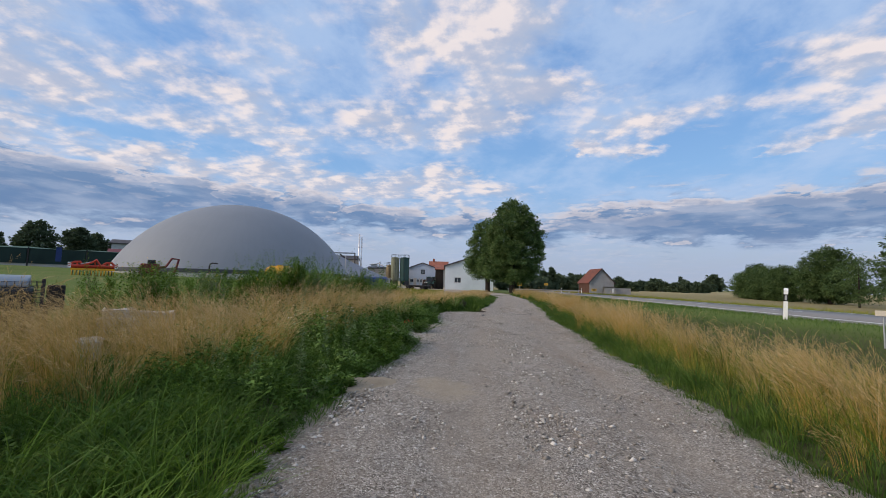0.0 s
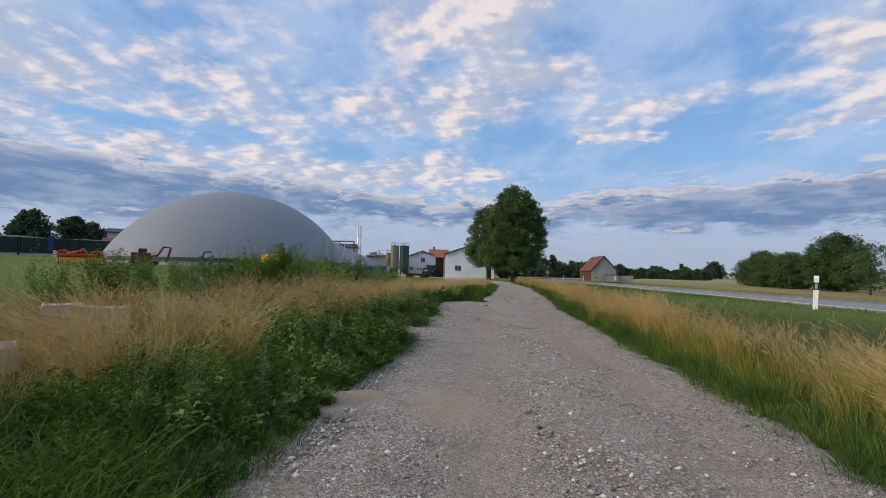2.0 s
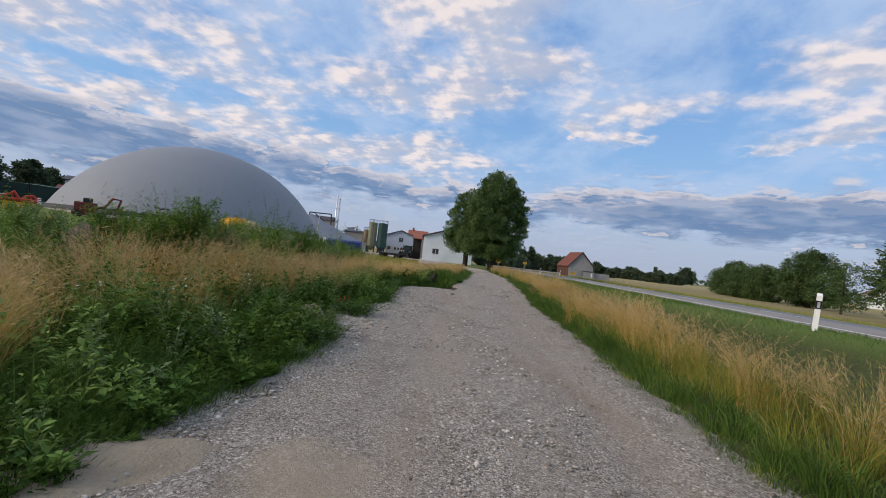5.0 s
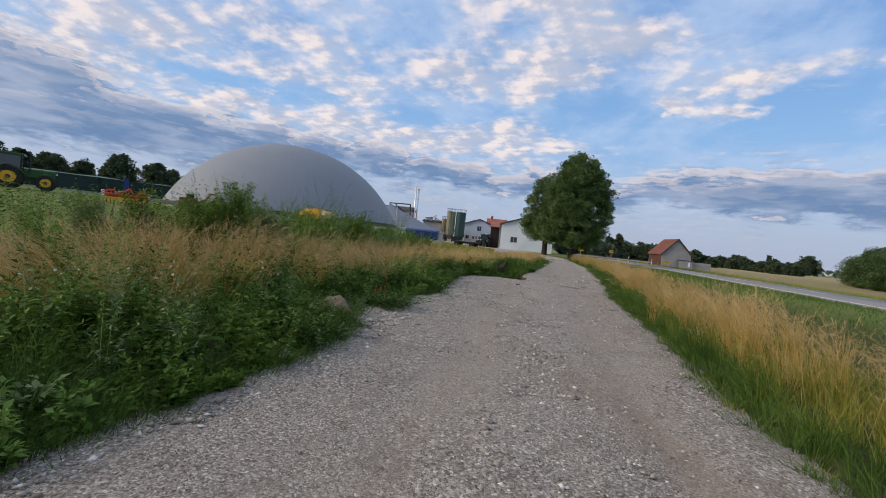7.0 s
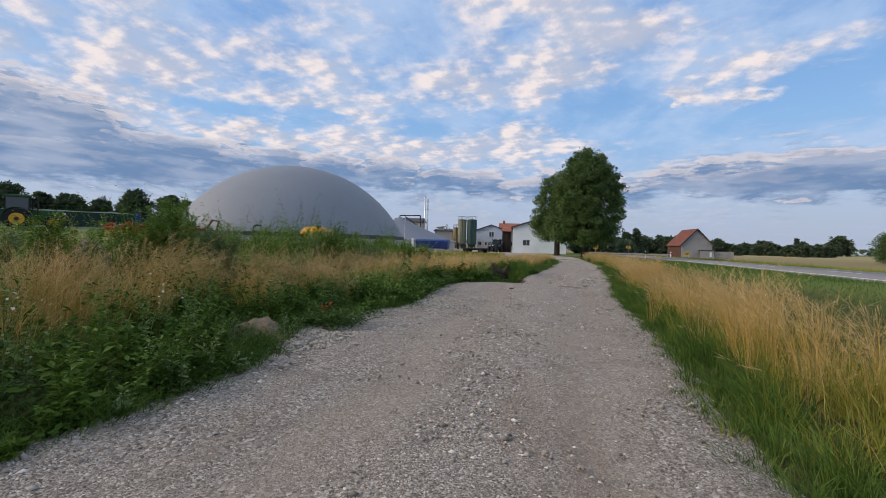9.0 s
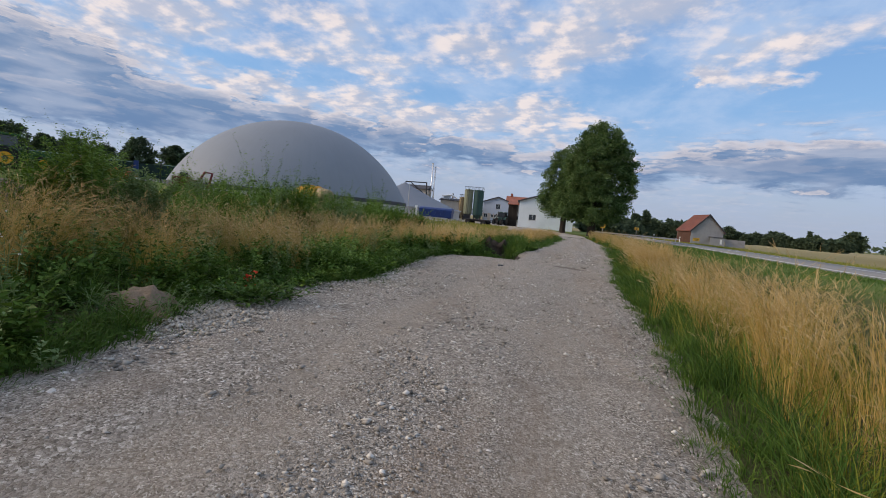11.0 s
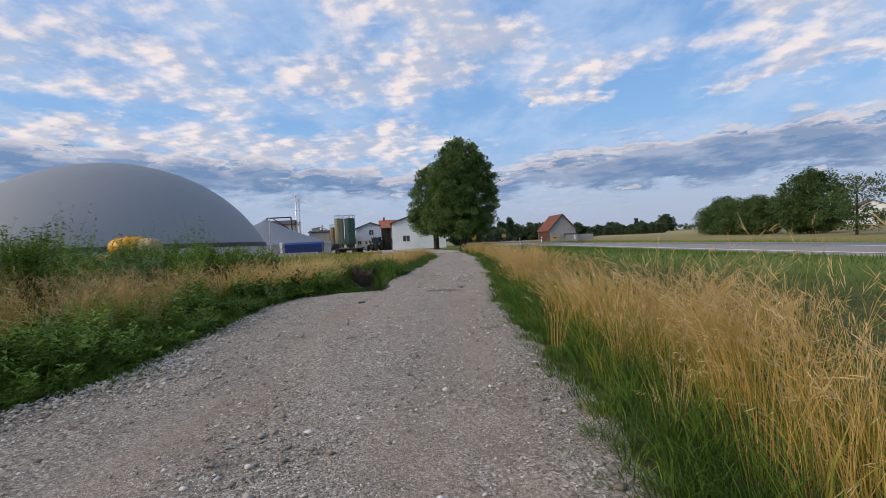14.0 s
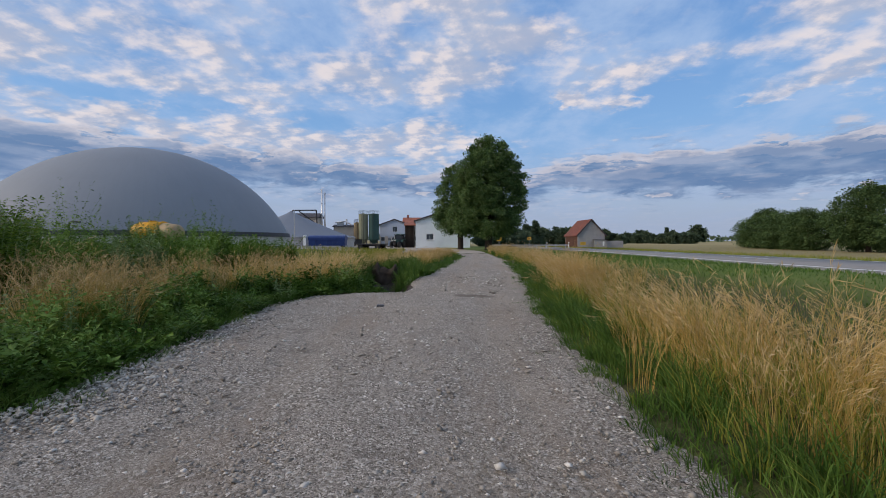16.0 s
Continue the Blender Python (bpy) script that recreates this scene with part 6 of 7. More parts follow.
def left_verge():
    rng = np.random.default_rng(43)
    # ripe grass in drifts, behind a belt of weeds
    for y0, y1, dens, per in ((0.3, 12, 12, 36), (12, 27, 12, 30), (27, 47, 6, 22)):
        n = int((y1 - y0) * 4.6 * dens)
        x, y, d = scatter(rng, n, y0, y1, 0.4, 5.0, -1)
        start = ripe_from(y)
        tuft = fbm(x * 0.9, y * 0.9, 14)
        drift = fbm(x * 0.4, y * 0.4, 15)
        reach = np.interp(y, [0, 8, 14], [2.9, 2.4, 2.0])
        keep = (rng.uniform(0, 1, n) < smooth(start - 0.2, start + 0.35, d + 0.3 * tuft) * (1 - 0.88 * smooth(start + reach - 0.5, start + reach + 0.6, d + 0.5 * drift))) & (in_pit(x, y) < 0.1)
        h = np.interp(y, [0, 8, 14, 25, 45], [1.08, 1.06, 1.05, 0.85, 0.6]) * (1 + 0.15 * tuft + 0.08 * drift) * rng.uniform(0.82, 1.1, n) * (0.8 + 0.2 * smooth(start - 0.1, start + 0.6, d))
        lean = np.stack([0.05 + 0.35 * tuft + rng.normal(0, 0.1, n), 0.3 * drift + rng.normal(-0.06, 0.1, n)], 1)
        golden = rng.uniform(0, 1, n) < 0.48 + 0.6 * drift + 0.3 * (1 - smooth(5, 9, y))
        for mat, head, label, pick in ((STRAW, PALEHEAD, "tall golden ripe grass above the weeds", golden), (RUSSET, BROWNHEAD, "tall russet ripe grass above the weeds", ~golden)):
            pick = pick & keep
            ripe_clumps("tall_grass", label, mat, head, rng, x[pick], y[pick], h[pick], lean[pick], per, 0.12, 0.0034, 0.14)
        pick = keep & (rng.uniform(0, 1, n) < 0.8) & ((y > 6) | (d > start + 0.35))
        green_tufts("green_grass", "olive grass among the ripe stalks", YELLOWGREEN, rng, x[pick], y[pick], h[pick] * 0.74, 16, 0.13, 0.0055, 0.4)
    for y0, y1, dens, per in ((0.0, 14, 9, 26), (14, 27, 9, 24), (27, 50, 4, 20)):
        n = int((y1 - y0) * 5.8 * dens)
        x, y, d = scatter(rng, n, y0, y1, 0.1, 5.9, -1)
        start = ripe_from(y)
        keep = (in_pit(x, y) < 0.15) & (rng.uniform(0, 1, n) < np.where(d < start, 0.75, 0.35))
        h = (0.16 + 0.42 * smooth(0.05, 1.1, d)) * rng.uniform(0.6, 1.3, n) * np.interp(y, [0, 26, 50], [1, 0.9, 0.6])
        green_tufts("green_grass", "green grass between the weeds", GREEN, rng, x[keep], y[keep], h[keep], per, 0.12, 0.0062, 0.6, (0.08, 0.0))
    n = 560
    x, y, d = scatter(rng, n, 0, 44, -0.25, 0.55, -1)
    keep = (in_pit(x, y) < 0.15) & (rng.uniform(0, 1, n) < 0.08 + 0.92 * smooth(-0.15, 0.2, d + 0.2 * fbm(x * 2, y * 2, 5)))
    h = (0.06 + 0.2 * smooth(-0.1, 0.5, d)) * rng.uniform(0.6, 1.4, n)
    green_tufts("edge_grass", "fresh green grass along the edge of the gravel", GREEN, rng, x[keep], y[keep], h[keep], 30, 0.11, 0.006, 0.9, (0.1, 0.0))
    n = 620
    x, y, d = scatter(rng, n, 5.5, 20, -0.18, 0.6, -1)
    keep = rng.uniform(0, 1, n) < 0.1 + 0.9 * smooth(-0.1, 0.25, d + 0.3 * fbm(x * 1.1, y * 1.1, 15))
    green_tufts("edge_grass", "bright green grass spilling over the edge of the gravel", GREEN, rng, x[keep], y[keep], ((0.07 + 0.16 * smooth(-0.1, 0.4, d)) * rng.uniform(0.7, 1.4, n))[keep], 30, 0.12, 0.0065, 0.95, (0.12, 0.0))
    n = 520
    x, y, d = scatter(rng, n, -0.5, 7, 0.02, 2.2, -1)
    green_tufts("near_grass", "fresh green grass among the weeds near the gravel", GREEN, rng, x, y, (0.14 + 0.3 * smooth(0.0, 0.9, d)) * rng.uniform(0.7, 1.3, n), 24, 0.12, 0.006, 0.75, (0.08, 0.0))
    # lank paler tussocks that fall over the darker grass at the start of the track
    n = 150
    x, y, d = scatter(rng, n, -0.5, 3.6, 0.15, 2.4, -1)
    green_tufts("lank_grass", "lank pale green tussocks fallen over the verge", WEED, rng, x, y, rng.uniform(0.34, 0.6, n), 34, 0.10, 0.009, 1.25, (0.12, -0.05))
    # leafy weeds on the bank, thinning out under the ripe grass
    for name, mat, n, tall, stems, leaves, lo, hi, y1 in (("bank_weeds", DARKWEED, 700, 0.5, 5, 24, 0.06, 0.13, 27), ("fresh_weeds", BUSHLEAF, 560, 0.52, 5, 24, 0.05, 0.12, 27), ("pale_weeds", GREYWEED, 230, 0.62, 4, 24, 0.03, 0.075, 27), ("near_weeds", WEED, 640, 0.36, 5, 28, 0.05, 0.11, 7.5)):
        x, y, d = scatter(rng, n, 0.0 if y1 < 10 else 4.2, y1, 0.08, 2.6, -1)
        tuft = fbm(x * 1.1, y * 1.1, len(name))
        keep = (in_pit(x, y) < 0.2) & (rng.uniform(0, 1, n) < np.interp(y, [4, 7], [0.3, 0.5]) + 0.9 * tuft) & (rng.uniform(0, 1, n) > 0.85 * smooth(0.1, 0.8, d - ripe_from(y)))
        h = tall * (0.28 + 0.85 * smooth(0.0, 1.0, d)) * (1 + 0.35 * tuft) * rng.uniform(0.6, 1.3, n) * np.interp(y, [3, 5.5, 7.5, 11, 15], [0.62, 0.75, 1.3, 1.3, 0.9])
        leafy_plants(name, "leafy broad-leaved weeds on the bank", mat, rng, x[keep], y[keep], h[keep], stems, leaves, lo, hi, slender=(0.17, 0.36) if y1 < 10 else (0.32, 0.62))
    # low cover that closes the bank
    n = 42000
    x, y, d = scatter(rng, n, 0.0, 27, 0.1, 2.6, -1)
    z = ground_z(x, y) + 0.03 + 0.2 * smooth(0.0, 0.8, d) * rng.uniform(0, 1, n)
    keep = (in_pit(x, y) < 0.2) & (rng.uniform(0, 1, n) > smooth(0.1, 0.7, d - ripe_from(y)) * 0.8)
    at = np.stack([x, y, z], 1)[keep]
    m = len(at)
    ln = rng.uniform(0.03, 0.075, m) * (1 + np.clip(at[:, 1] - 12, 0, 20) / 22)
    v, t = leaf_arrays(at, unit(np.stack([rng.normal(0, 1, m), rng.normal(0, 1, m), rng.normal(0.3, 0.4, m)], 1)), unit(np.stack([rng.normal(0, 0.5, m), rng.normal(0, 0.5, m), np.ones(m)], 1)), ln, ln * rng.uniform(0.3, 0.65, m))
    tagged(array_mesh("low_weeds", v, t, DARKWEED), "dense low broad-leaved weeds on the bank", "weeds", kind="stuff")
    # tall leafy belt behind the ripe grass
    for name, mat, n in (("weed_belt", BUSHLEAF, 260), ("dark_belt", WEED, 240), ("pale_belt", GREYWEED, 60)):
        x, y, d = scatter(rng, n, 8.5, 36, 2.7, 8.0, -1)
        tuft = fbm(x * 0.7, y * 0.7, 29)
        keep = (x < 2.0 - 0.42 * (y - 10)) & (np.hypot(x + 6.4, y - 12.5) > 0.9) & (rng.uniform(0, 1, n) < 0.7 + tuft)
        h = (0.85 + 0.6 * smooth(2.8, 4.2, d)) * (1 + 0.3 * tuft) * rng.uniform(0.75, 1.2, n) * np.interp(y, [8, 12, 16, 24], [0.78, 1.0, 1.0, 1.25]) * np.interp(x, [-9, -6.5, -5], [0.7, 0.92, 1.0])
        leafy_plants(name, "dense tall leafy weeds behind the ripe grass", mat, rng, x[keep], y[keep], h[keep], 8, 50, 0.045, 0.10, 0.2, (0.3, 0.55))
    # low bushy growth towards the dome
    for name, mat, n in (("bush_growth", WEED, 75), ("bush_growth", BUSHLEAF, 45)):
        y = rng.uniform(15, 33, n)
        x = -4.6 - 0.08 * (y - 15) - rng.exponential(2.2, n)
        h = np.clip(rng.normal(0.95, 0.18, n), 0.6, 1.35) * np.interp(y, [15, 33], [0.95, 1.25])
        leafy_plants(name, "dense bushy green weeds before the dome", mat, rng, x, y, h, 12, 55, 0.05, 0.10, 0.35, (0.35, 0.6))
    n = 46
    leafy_plants("bush_growth", "dense bushy green weeds before the dome", WEED, rng, rng.uniform(-5.4, -2.9, n), rng.uniform(21, 30, n), rng.uniform(1.0, 1.45, n), 12, 50, 0.05, 0.10, 0.3, (0.35, 0.6))
    # long grass round the drain
    n = 150
    a, r = rng.uniform(0, 2 * np.pi, n), rng.uniform(0.85, 1.9, n)
    x, y = 1.3 + np.cos(a) * r * 0.85, 25.5 + np.sin(a) * r * 1.8
    keep = (x < edge_left(y) - 0.1) & (in_pit(x, y) < 0.5) & (y > 22)
    keep &= (np.abs(x - 1.5 + 0.09 * (y - 23)) > 0.5) | (y > 28.0)
    green_tufts("drain_grass", "long green grass round the drain", GREEN, rng, x[keep], y[keep], rng.uniform(0.4, 0.8, n)[keep], 30, 0.12, 0.006, 0.4)
    n = 70
    x, y = np.concatenate([rng.uniform(-0.25, 0.3, n), rng.uniform(1.65, 2.3, n), rng.uniform(0.4, 2.0, n)]), np.concatenate([rng.uniform(24.5, 28.5, n), rng.uniform(25, 28.5, n), rng.uniform(28.2, 29.2, n)])
    green_tufts("drain_grass", "tall green grass overhanging the drain", GREEN, rng, x, y, rng.uniform(0.55, 0.95, 3 * n), 26, 0.13, 0.007, 0.45)
    # rough grass behind, out to the lawn
    n = 14000
    y = rng.uniform(0, 60, n)
    x = edge_left(y) - 5.5 - rng.exponential(3.2, n)
    keep = x > -17
    sward("rough_grass", "rough green grass between weeds and lawn", YELLOWGREEN, rng, x[keep], y[keep], rng.uniform(0.15, 0.5, n)[keep], rng.normal(0, 0.25, (n, 2))[keep], far_width(y, 0.011)[keep], rng.uniform(0, 0.25, n)[keep])


left_verge()


def make_weed(label, x, y, h, stems, leaves, leaf, mat, seed, spread=0.25, flower=None, flowers=0, name="tall_weed", category="weed", group="tall weeds", narrow=0.35, slim=False, bloom=(0.012, 0.026)):
    """A leafy upright plant: several stems, leaves getting smaller upwards, a flower head where it has one."""
    rng = np.random.default_rng(seed)
    t = thing(name, label, category, x, y, group=group)
    foot = rng.normal(0, spread * 0.35, (stems, 2))
    top = np.stack([foot[:, 0] + rng.normal(0, spread, stems), foot[:, 1] + rng.normal(0, spread, stems), h * rng.uniform(0.72, 1.0, stems)], 1)
    bm = bmesh.new()
    for f, p in zip(foot, top):
        tube(bm, [(f[0], f[1], -0.05), ((f[0] + p[0]) / 2 * 0.9, (f[1] + p[1]) / 2 * 0.9, p[2] * 0.5), tuple(p)], [0.0055, 0.004, 0.002], 4, False)
    tagged(part("stem_tangle", bm, GREYWEED, t), kind="stuff")
    k = rng.integers(0, stems, leaves)
    s = rng.uniform(0.08, 1.0, leaves)
    at = np.stack([foot[k, 0] + (top[k, 0] - foot[k, 0]) * s ** 1.2, foot[k, 1] + (top[k, 1] - foot[k, 1]) * s ** 1.2, top[k, 2] * s], 1)
    a = rng.uniform(0, 2 * np.pi, leaves)
    reach = (1.0 - 0.65 * s)[:, None] * leaf * rng.uniform(0.2, 0.9, (leaves, 1)) * (0.4 if slim else 1.5)
    way = unit(np.stack([np.cos(a), np.sin(a), rng.normal(0.25, 0.35, leaves)], 1))
    at = at + way * reach
    ln = leaf * (1.15 - 0.5 * s) * rng.uniform(0.6, 1.3, leaves)
    v, tr = leaf_arrays(at, way, unit(np.stack([rng.normal(0, 0.4, leaves), rng.normal(0, 0.4, leaves), np.ones(leaves)], 1)), ln, ln * narrow * rng.uniform(0.7, 1.3, leaves))
    array_mesh("foliage", v, tr, mat, t)
    if flowers:
        k = rng.integers(0, stems, flowers)
        at = top[k] + rng.normal(0, 1, (flowers, 3)) * np.array([0.06, 0.06, 0.07])
        ln = rng.uniform(bloom[0], bloom[1], flowers)
        v, tr = leaf_arrays(at, unit(rng.normal(0, 1, (flowers, 3))), unit(rng.normal(0, 1, (flowers, 3))), ln, ln)
        array_mesh("blossom", v, tr, flower, t)
    return t


# tall plants that stand out above the grass
BUSHY = "tall bushy green weed above the ripe grass"
for i, (x, y, h, n) in enumerate(((-4.2, 12.3, 1.85, 620), (-4.7, 12.0, 1.45, 420), (-3.9, 12.9, 1.4, 420), (-5.4, 12.8, 1.3, 380), (-3.3, 16.7, 1.55, 460), (-3.9, 17.2, 1.35, 380), (-5.0, 16.0, 1.3, 360), (-6.1, 14.2, 1.25, 360),
                                  (-7.0, 17.5, 1.35, 400), (-5.6, 19.8, 1.3, 400), (-7.4, 21.5, 1.5, 460), (-6.3, 24.0, 1.4, 420), (-4.9, 22.6, 1.25, 360), (-5.2, 27.0, 1.35, 420), (-7.6, 27.0, 1.4, 420), (-3.9, 26.5, 1.15, 340),
                                  (-6.8, 9.6, 1.2, 340), (-5.9, 10.8, 1.15, 340), (-8.4, 13.0, 1.1, 320), (-8.9, 17.0, 1.2, 340), (-2.9, 19.0, 1.1, 300), (-8.5, 31.0, 1.5, 420), (-4.9, 10.8, 1.25, 400))):
    make_weed(BUSHY, x, y, h * (1.0 if i < 3 else 1.14), 26 if i < 3 else 18, n * (20 if i < 3 else 11), 0.085, (BUSHLEAF, WEED, GREYWEED)[i % 3], 200 + i, 0.24, GOLDFLOWER if i in (7, 9, 12, 16, 17, 22) else None, 60 if i in (7, 9, 12, 16, 17, 22) else 0)
for i, (x, y, h) in enumerate(((-1.45, 9.5, 0.85), (-1.7, 6.3, 0.75), (-1.3, 14.6, 0.75), (-1.15, 15.3, 0.8), (-0.95, 15.9, 0.7), (-1.75, 13.4, 0.7), (-2.1, 7.6, 0.85), (-2.4, 10.9, 0.9), (-1.2, 16.8, 0.7), (-1.0, 18.1, 0.72), (-2.0, 4.6, 0.7), (-1.75, 5.3, 0.8))):
    make_weed("slim pale green spire with narrow leaves", x, y, h, 2, 130, 0.075, GREYWEED, 240 + i, 0.05, name="weed_spire", group="weed spires", slim=True, narrow=0.3)
for i, (x, y) in enumerate(((-12.9, 15.4), (-13.3, 16.0), (-15.2, 20.6), (-15.6, 21.3), (-14.4, 21.4), (-17.5, 24.5), (-12.3, 17.2), (-11.2, 13.6))):
    make_weed("withered brown dock plant on the lawn", x, y, 1.0, 4, 190, 0.05, BROWNSEED, 260 + i, 0.12, name="dock_plant", group="dock plants", slim=True, narrow=0.6)
for i, (x, y) in enumerate(((-0.93, 11.72), (-0.82, 11.66), (-1.0, 11.8))):
    make_weed("red poppy flowering in the weeds", x, y, 0.25, 2, 16, 0.06, GREYWEED, 270 + i, 0.04, POPPY, 5, "poppy", "flower", "poppies", bloom=(0.03, 0.055))
for i, (x, y) in enumerate(((-2.6, 7.6), (-2.3, 8.3), (-2.1, 9.9))):
    make_weed("small white-flowered weed on the bank", x, y, 0.68, 4, 60, 0.05, GREYWEED, 280 + i, 0.12, WHITEFLOWER, 10, "daisy_weed", "flower", "white flowers", bloom=(0.02, 0.035))
make_weed("large-leaved pale weed at the gravel edge", -1.42, 6.4, 0.26, 6, 44, 0.095, GREYWEED, 290, 0.12, name="broadleaf_weed", narrow=0.55)
make_weed("bright green leafy clump at the gravel edge", -0.62, 11.3, 0.3, 16, 420, 0.085, GREEN, 291, 0.24, name="broadleaf_weed", narrow=0.5)
make_weed("bright green leafy clump at the gravel edge", -0.5, 11.75, 0.26, 14, 320, 0.08, GREEN, 292, 0.22, name="broadleaf_weed", narrow=0.5)
rng = random.Random(77)
for i in range(20):
    Y = rng.uniform(10.9, 19.8)
    make_weed("bright green leafy plant at the gravel edge", float(edge_left(Y)) - rng.uniform(0.05, 0.4), Y, rng.uniform(0.16, 0.34), 8, 130, 0.085, GREEN if i % 2 else WEED, 300 + i, 0.15, name="broadleaf_weed", group="edge plants", narrow=0.45)
make_weed("small green plant on the bare earth", -1.25, 5.45, 0.16, 6, 60, 0.09, GREEN, 293, 0.12, name="broadleaf_weed", narrow=0.5)
make_weed("small green plant on the bare earth", -1.35, 5.0, 0.2, 6, 60, 0.10, GREEN, 294, 0.12, name="broadleaf_weed", narrow=0.5)


# ---- stones and earth on the track ----
def stone_arrays(at, size, rng):
    """Broken stones: eight-sided lumps, each bent its own way."""
    n = len(at)
    p = np.array([(1, 0, 0), (-1, 0, 0), (0, 1, 0), (0, -1, 0), (0, 0, 1), (0, 0, -1)], float)
    v = p[None] * rng.uniform(0.55, 1.25, (n, 6, 1)) + rng.normal(0, 0.16, (n, 6, 3))
    a = rng.uniform(0, 2 * np.pi, n)
    ca, sa = np.cos(a)[:, None], np.sin(a)[:, None]
    x, y = v[:, :, 0] * ca - v[:, :, 1] * sa, v[:, :, 0] * sa + v[:, :, 1] * ca
    v = np.stack([x, y * rng.uniform(0.6, 1, (n, 1)), v[:, :, 2] * rng.uniform(0.4, 0.75, (n, 1))], 2)
    v = at[:, None] + v * size[:, None, None]
    k = np.arange(n)[:, None] * 6
    t = np.concatenate([k + np.array(f) for f in ((0, 2, 4), (2, 1, 4), (1, 3, 4), (3, 0, 4), (2, 0, 5), (1, 2, 5), (3, 1, 5), (0, 3, 5))])
    return v.reshape(-1, 3), t


def make_stones():
    m, g, b = material("loose_gravel", 0.9, 0.0, 0.25)
    island = g.tree.nodes.new("ShaderNodeNewGeometry").outputs["Random Per Island"]
    col = g.ramp(island, [(0.0, (0.13, 0.115, 0.095)), (0.4, (0.31, 0.28, 0.24)), (0.75, (0.46, 0.43, 0.375)), (1.0, (0.86, 0.82, 0.75))])
    g.put(b.inputs["Base Color"], g.mix(g.math("MULTIPLY", g.noise(coords(g), 90.0, 3), 0.5), col, (0.25, 0.22, 0.18)))
    rng = np.random.default_rng(51)
    n = 135000
    y = 0.8 + 26.2 * rng.uniform(0, 1, n) ** 1.15
    s = rng.uniform(0, 1, n)
    l, r = edge_left(y), edge_right(y)
    x = l + (r - l) * s
    # thick on the crown and along the edges, thin in the wheel tracks
    dens = 0.26 + 0.22 * smooth(9, 14, y) + 0.62 * np.exp(-((s - 0.55) / 0.10) ** 2) + 0.8 * np.exp(-(s / 0.10) ** 2) + 0.45 * np.exp(-((1 - s) / 0.07) ** 2) - 0.33 * np.exp(-((s - 0.34) / 0.08) ** 2) - 0.3 * np.exp(-((s - 0.79) / 0.07) ** 2) + 0.35 * fbm(x * 1.2, y * 1.2, 31)
    keep = rng.uniform(0, 1.2, n) < dens * (1 - 0.92 * smooth(13, 23, y))
    x, y, s = x[keep], y[keep], s[keep]
    n = len(x)
    size = 0.0075 * np.exp(rng.normal(0, 0.55, n)) * (1 + 0.6 * np.exp(-(s / 0.1) ** 2) + 0.35 * np.exp(-((s - 0.55) / 0.1) ** 2))
    size = np.clip(size, 0.004, 0.036) 
    at = np.stack([x, y, ground_z(x, y) + 0.012 + size * 0.25], 1)
    v, t = stone_arrays(at, size, rng)
    tagged(array_mesh("loose_gravel", v, t, m), "loose broken limestone lying on the track", "gravel", kind="stuff")
    # coarse rubble heaped at the edge beside the earth mound
    n = 4600
    y = np.concatenate([rng.normal(10.9, 0.45, n // 2), rng.normal(13.9, 1.1, n // 2)])
    x = edge_left(y) + np.abs(rng.normal(0.0, 0.42, n)) - 0.22
    size = np.clip(0.0135 * np.exp(rng.normal(0, 0.55, n)), 0.004, 0.042)
    at = np.stack([x, y, ground_z(x, y) + 0.008 + rng.uniform(0, 0.02, n)], 1)
    v, t = stone_arrays(at, size, rng)
    tagged(array_mesh("edge_rubble", v, t, RUBBLE), "coarse broken limestone heaped along the edge", "rubble", kind="stuff")
    # coarse stone laid open in the middle of the track
    n = 1500
    y = rng.normal(24.0, 1.9, n)
    x = 4.1 + 0.17 * (y - 23.0) + rng.normal(0, 0.42, n)
    size = np.clip(0.021 * np.exp(rng.normal(0, 0.45, n)), 0.01, 0.045)
    at = np.stack([x, y, ground_z(x, y) + 0.008 + rng.uniform(0, 0.012, n)], 1)
    v, t = stone_arrays(at, size, rng)
    tagged(array_mesh("coarse_gravel", v, t, m), "coarse broken stone worn open on the track", "gravel", kind="stuff")


make_stones()


def lump(name, label, category, x, y, rx, ry, h, mat, seed, z=-0.05, piece="mound"):
    """A low uneven heap."""
    t = thing(name, label, category, x, y)
    n = 28
    u = np.linspace(-1, 1, n)
    yy, xx = np.meshgrid(u, u, indexing="ij")
    rr = np.sqrt(xx ** 2 + yy ** 2) * (1 + 0.12 * np.sin(3 * np.arctan2(yy, xx) + seed))
    zz = h * (1 - smooth(0.0, 1.0, rr)) + 0.16 * h * fbm(xx * 4, yy * 4, seed) * (rr < 0.95) + z
    i = np.arange(n * n).reshape(n, n)
    a, b, c, d = i[:-1, :-1].ravel(), i[:-1, 1:].ravel(), i[1:, 1:].ravel(), i[1:, :-1].ravel()
    ob = array_mesh(piece, np.stack([xx * rx, yy * ry, zz], -1), np.concatenate([np.stack([a, b, c], 1), np.stack([a, c, d], 1)]), mat, t)
    ob.data.polygons.foreach_set("use_smooth", [True] * len(ob.data.polygons))


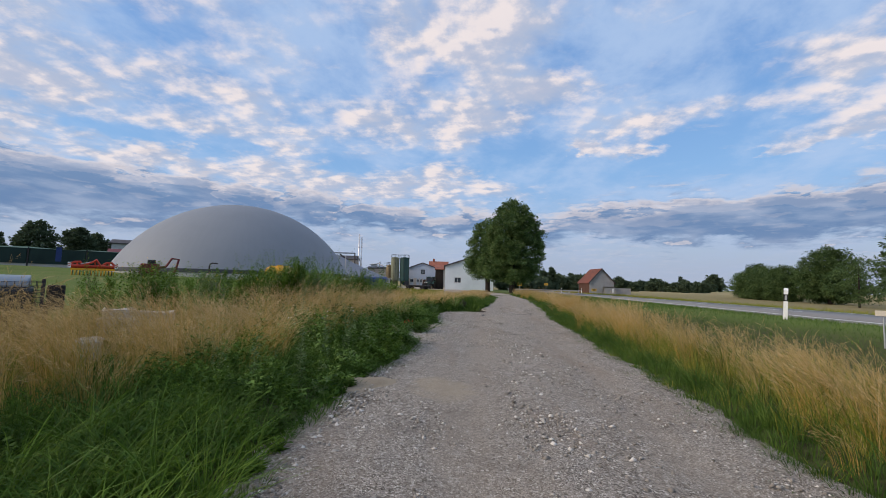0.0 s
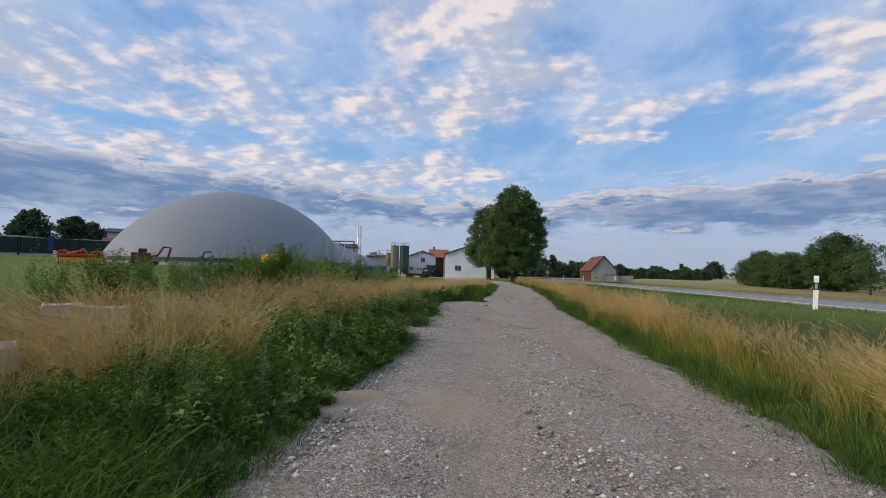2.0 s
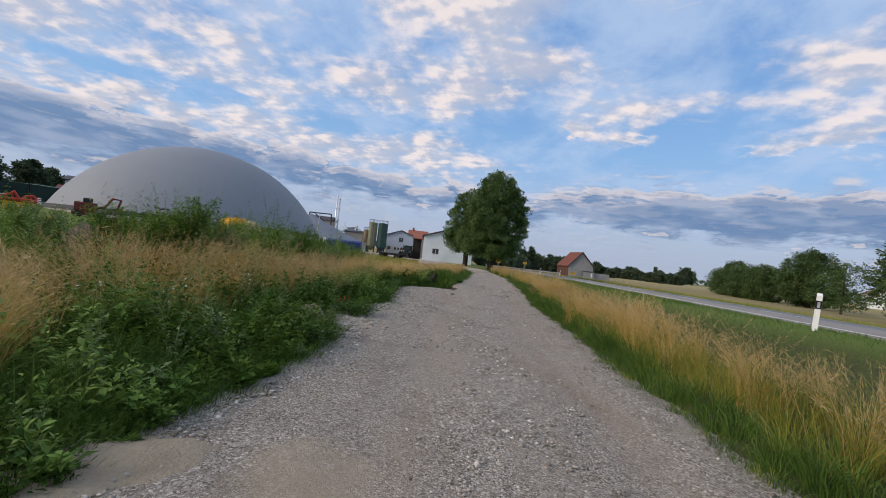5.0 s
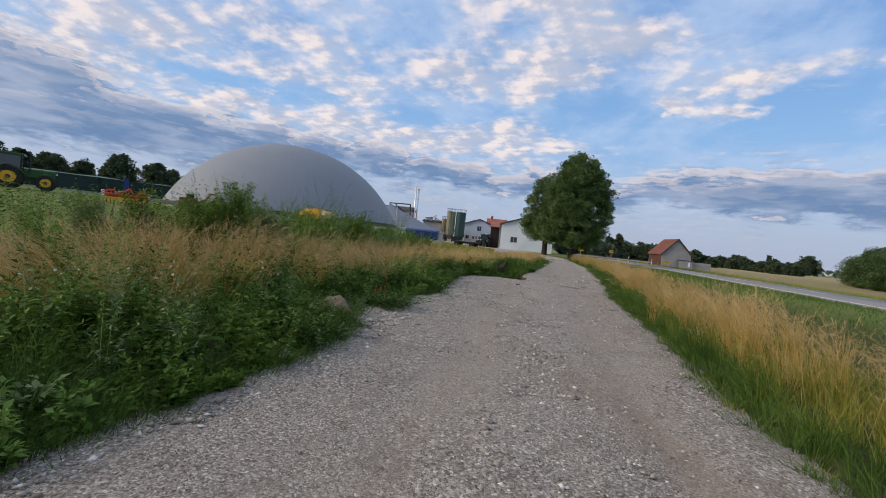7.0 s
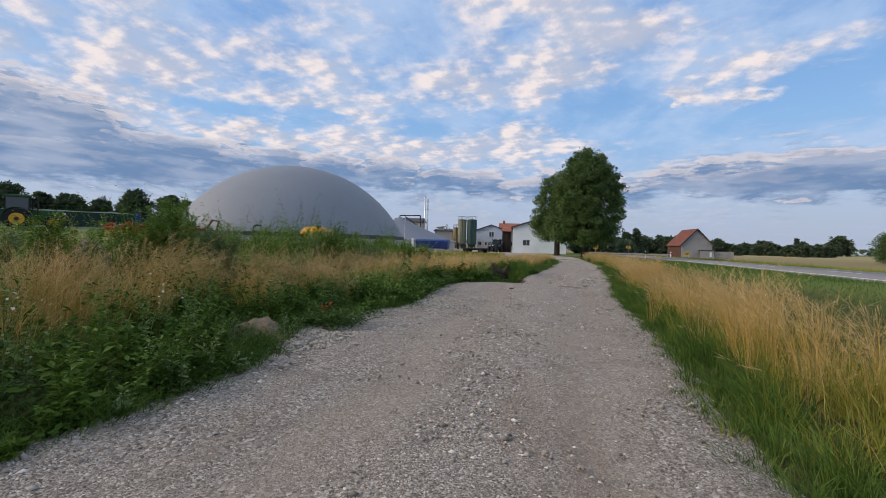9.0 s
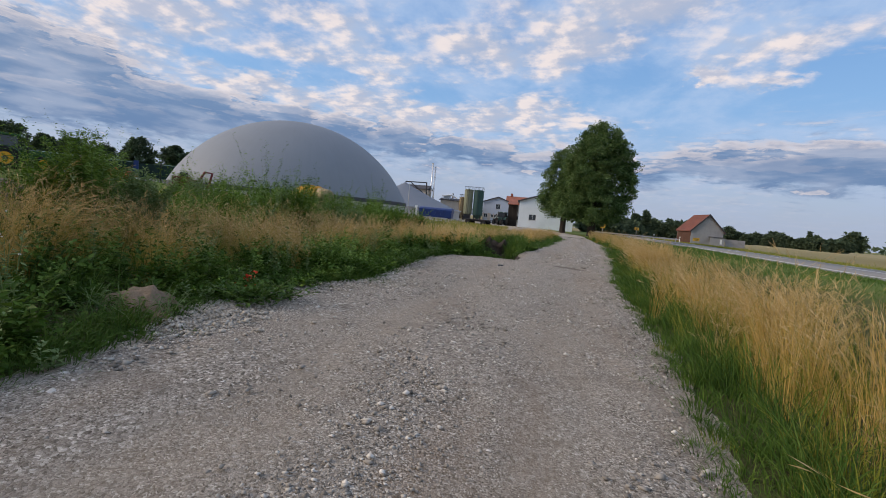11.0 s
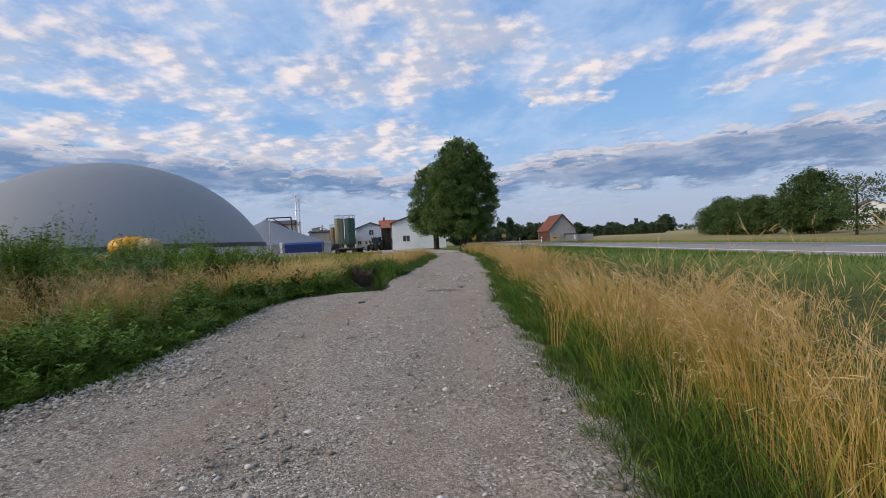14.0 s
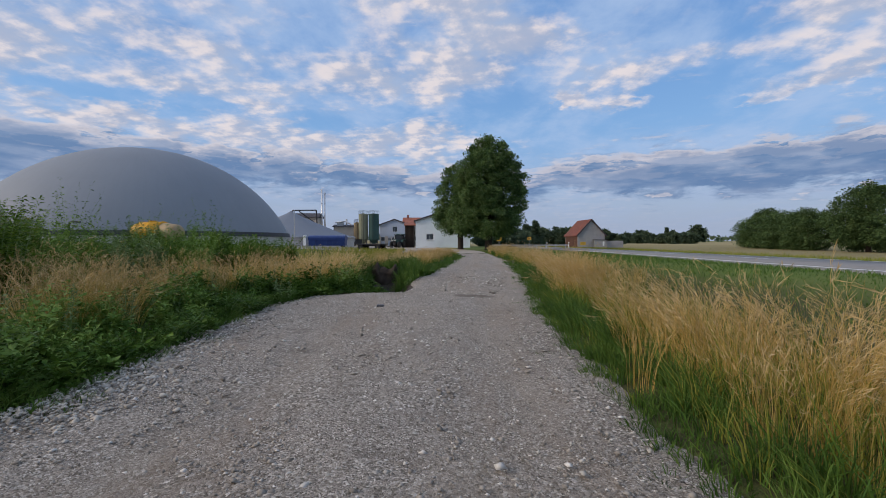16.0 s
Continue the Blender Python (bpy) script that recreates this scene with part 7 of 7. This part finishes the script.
lump("earth_mound", "small mound of dry pale earth at the gravel edge", "earth mound", -1.28, 10.5, 0.52, 0.42, 0.31, MOUND, 1)
for i, (x, y) in enumerate(((-1.0, 10.15), (-1.35, 10.05), (-1.6, 10.25), (-0.85, 10.35), (-1.2, 10.2), (-1.45, 10.85))):
    make_weed("dry grassy weed on the earth mound", x, y, 0.3, 7, 60, 0.06, GREYWEED if i % 2 else WEED, 330 + i, 0.12, name="mound_weed", group="mound weeds", narrow=0.2)
lump("bare_earth", "bare sandy patch beside the gravel", "earth patch", -1.15, 5.55, 1.15, 0.75, 0.11, SOIL, 2, piece="sand")


def make_boulder(x, y, r, h, seed):
    t = thing("boulder", "rough brown boulder half hidden in the weeds", "boulder", x, y)
    bm = bmesh.new()
    bmesh.ops.create_icosphere(bm, subdivisions=3, radius=1.0)
    p = np.array([v.co[:] for v in bm.verts])
    k = 1 + 0.22 * fbm(p[:, 0] * 1.3 + p[:, 2], p[:, 1] * 1.3 - p[:, 2], seed) + 0.06 * fbm(p[:, 0] * 5 + p[:, 2] * 3, p[:, 1] * 5, seed + 1)
    for v, s in zip(bm.verts, k):
        v.co = Vector((v.co.x * r * s, v.co.y * r * 0.8 * s, max(-0.1, v.co.z * s * h * 0.62 + h * 0.38)))
    part("rock", bm, BROWNROCK, t)


make_boulder(-7.1, 13.1, 0.38, 0.98, 4)


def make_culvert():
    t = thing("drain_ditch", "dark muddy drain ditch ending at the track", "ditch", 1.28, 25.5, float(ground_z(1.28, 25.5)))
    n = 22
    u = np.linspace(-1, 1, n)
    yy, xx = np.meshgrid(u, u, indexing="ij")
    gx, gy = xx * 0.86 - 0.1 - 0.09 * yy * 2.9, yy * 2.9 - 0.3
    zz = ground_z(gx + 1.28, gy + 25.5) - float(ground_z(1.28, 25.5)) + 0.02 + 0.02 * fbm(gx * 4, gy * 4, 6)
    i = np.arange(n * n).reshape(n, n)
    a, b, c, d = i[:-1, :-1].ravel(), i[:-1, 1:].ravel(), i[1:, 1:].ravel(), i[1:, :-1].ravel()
    array_mesh("mud", np.stack([gx, gy, zz], -1), np.concatenate([np.stack([a, b, c], 1), np.stack([a, c, d], 1)]), MUDSHADE, t)
    # steep added bank, near black to paint in the shade under the tall grass
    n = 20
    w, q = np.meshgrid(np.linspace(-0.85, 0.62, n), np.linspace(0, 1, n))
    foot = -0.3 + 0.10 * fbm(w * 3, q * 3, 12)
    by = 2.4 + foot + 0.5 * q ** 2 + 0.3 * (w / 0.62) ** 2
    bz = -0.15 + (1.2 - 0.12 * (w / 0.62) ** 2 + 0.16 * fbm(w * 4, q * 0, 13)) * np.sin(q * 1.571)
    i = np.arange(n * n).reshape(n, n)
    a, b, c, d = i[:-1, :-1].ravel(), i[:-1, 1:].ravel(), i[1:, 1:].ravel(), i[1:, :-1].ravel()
    array_mesh("bank", np.stack([w - 0.2, by, bz], -1), np.concatenate([np.stack([a, b, c], 1), np.stack([a, c, d], 1)]), MUDSHADE, t)


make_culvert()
S = thing("drain_stone", "small dark stone on the gravel", "stone", 1.8, 18.75)
B = boxes((-0.07, 0.07, -0.05, 0.05, -0.02, 0.04), bevel=0.015)
part("stone", B, DARKRAIL, S)
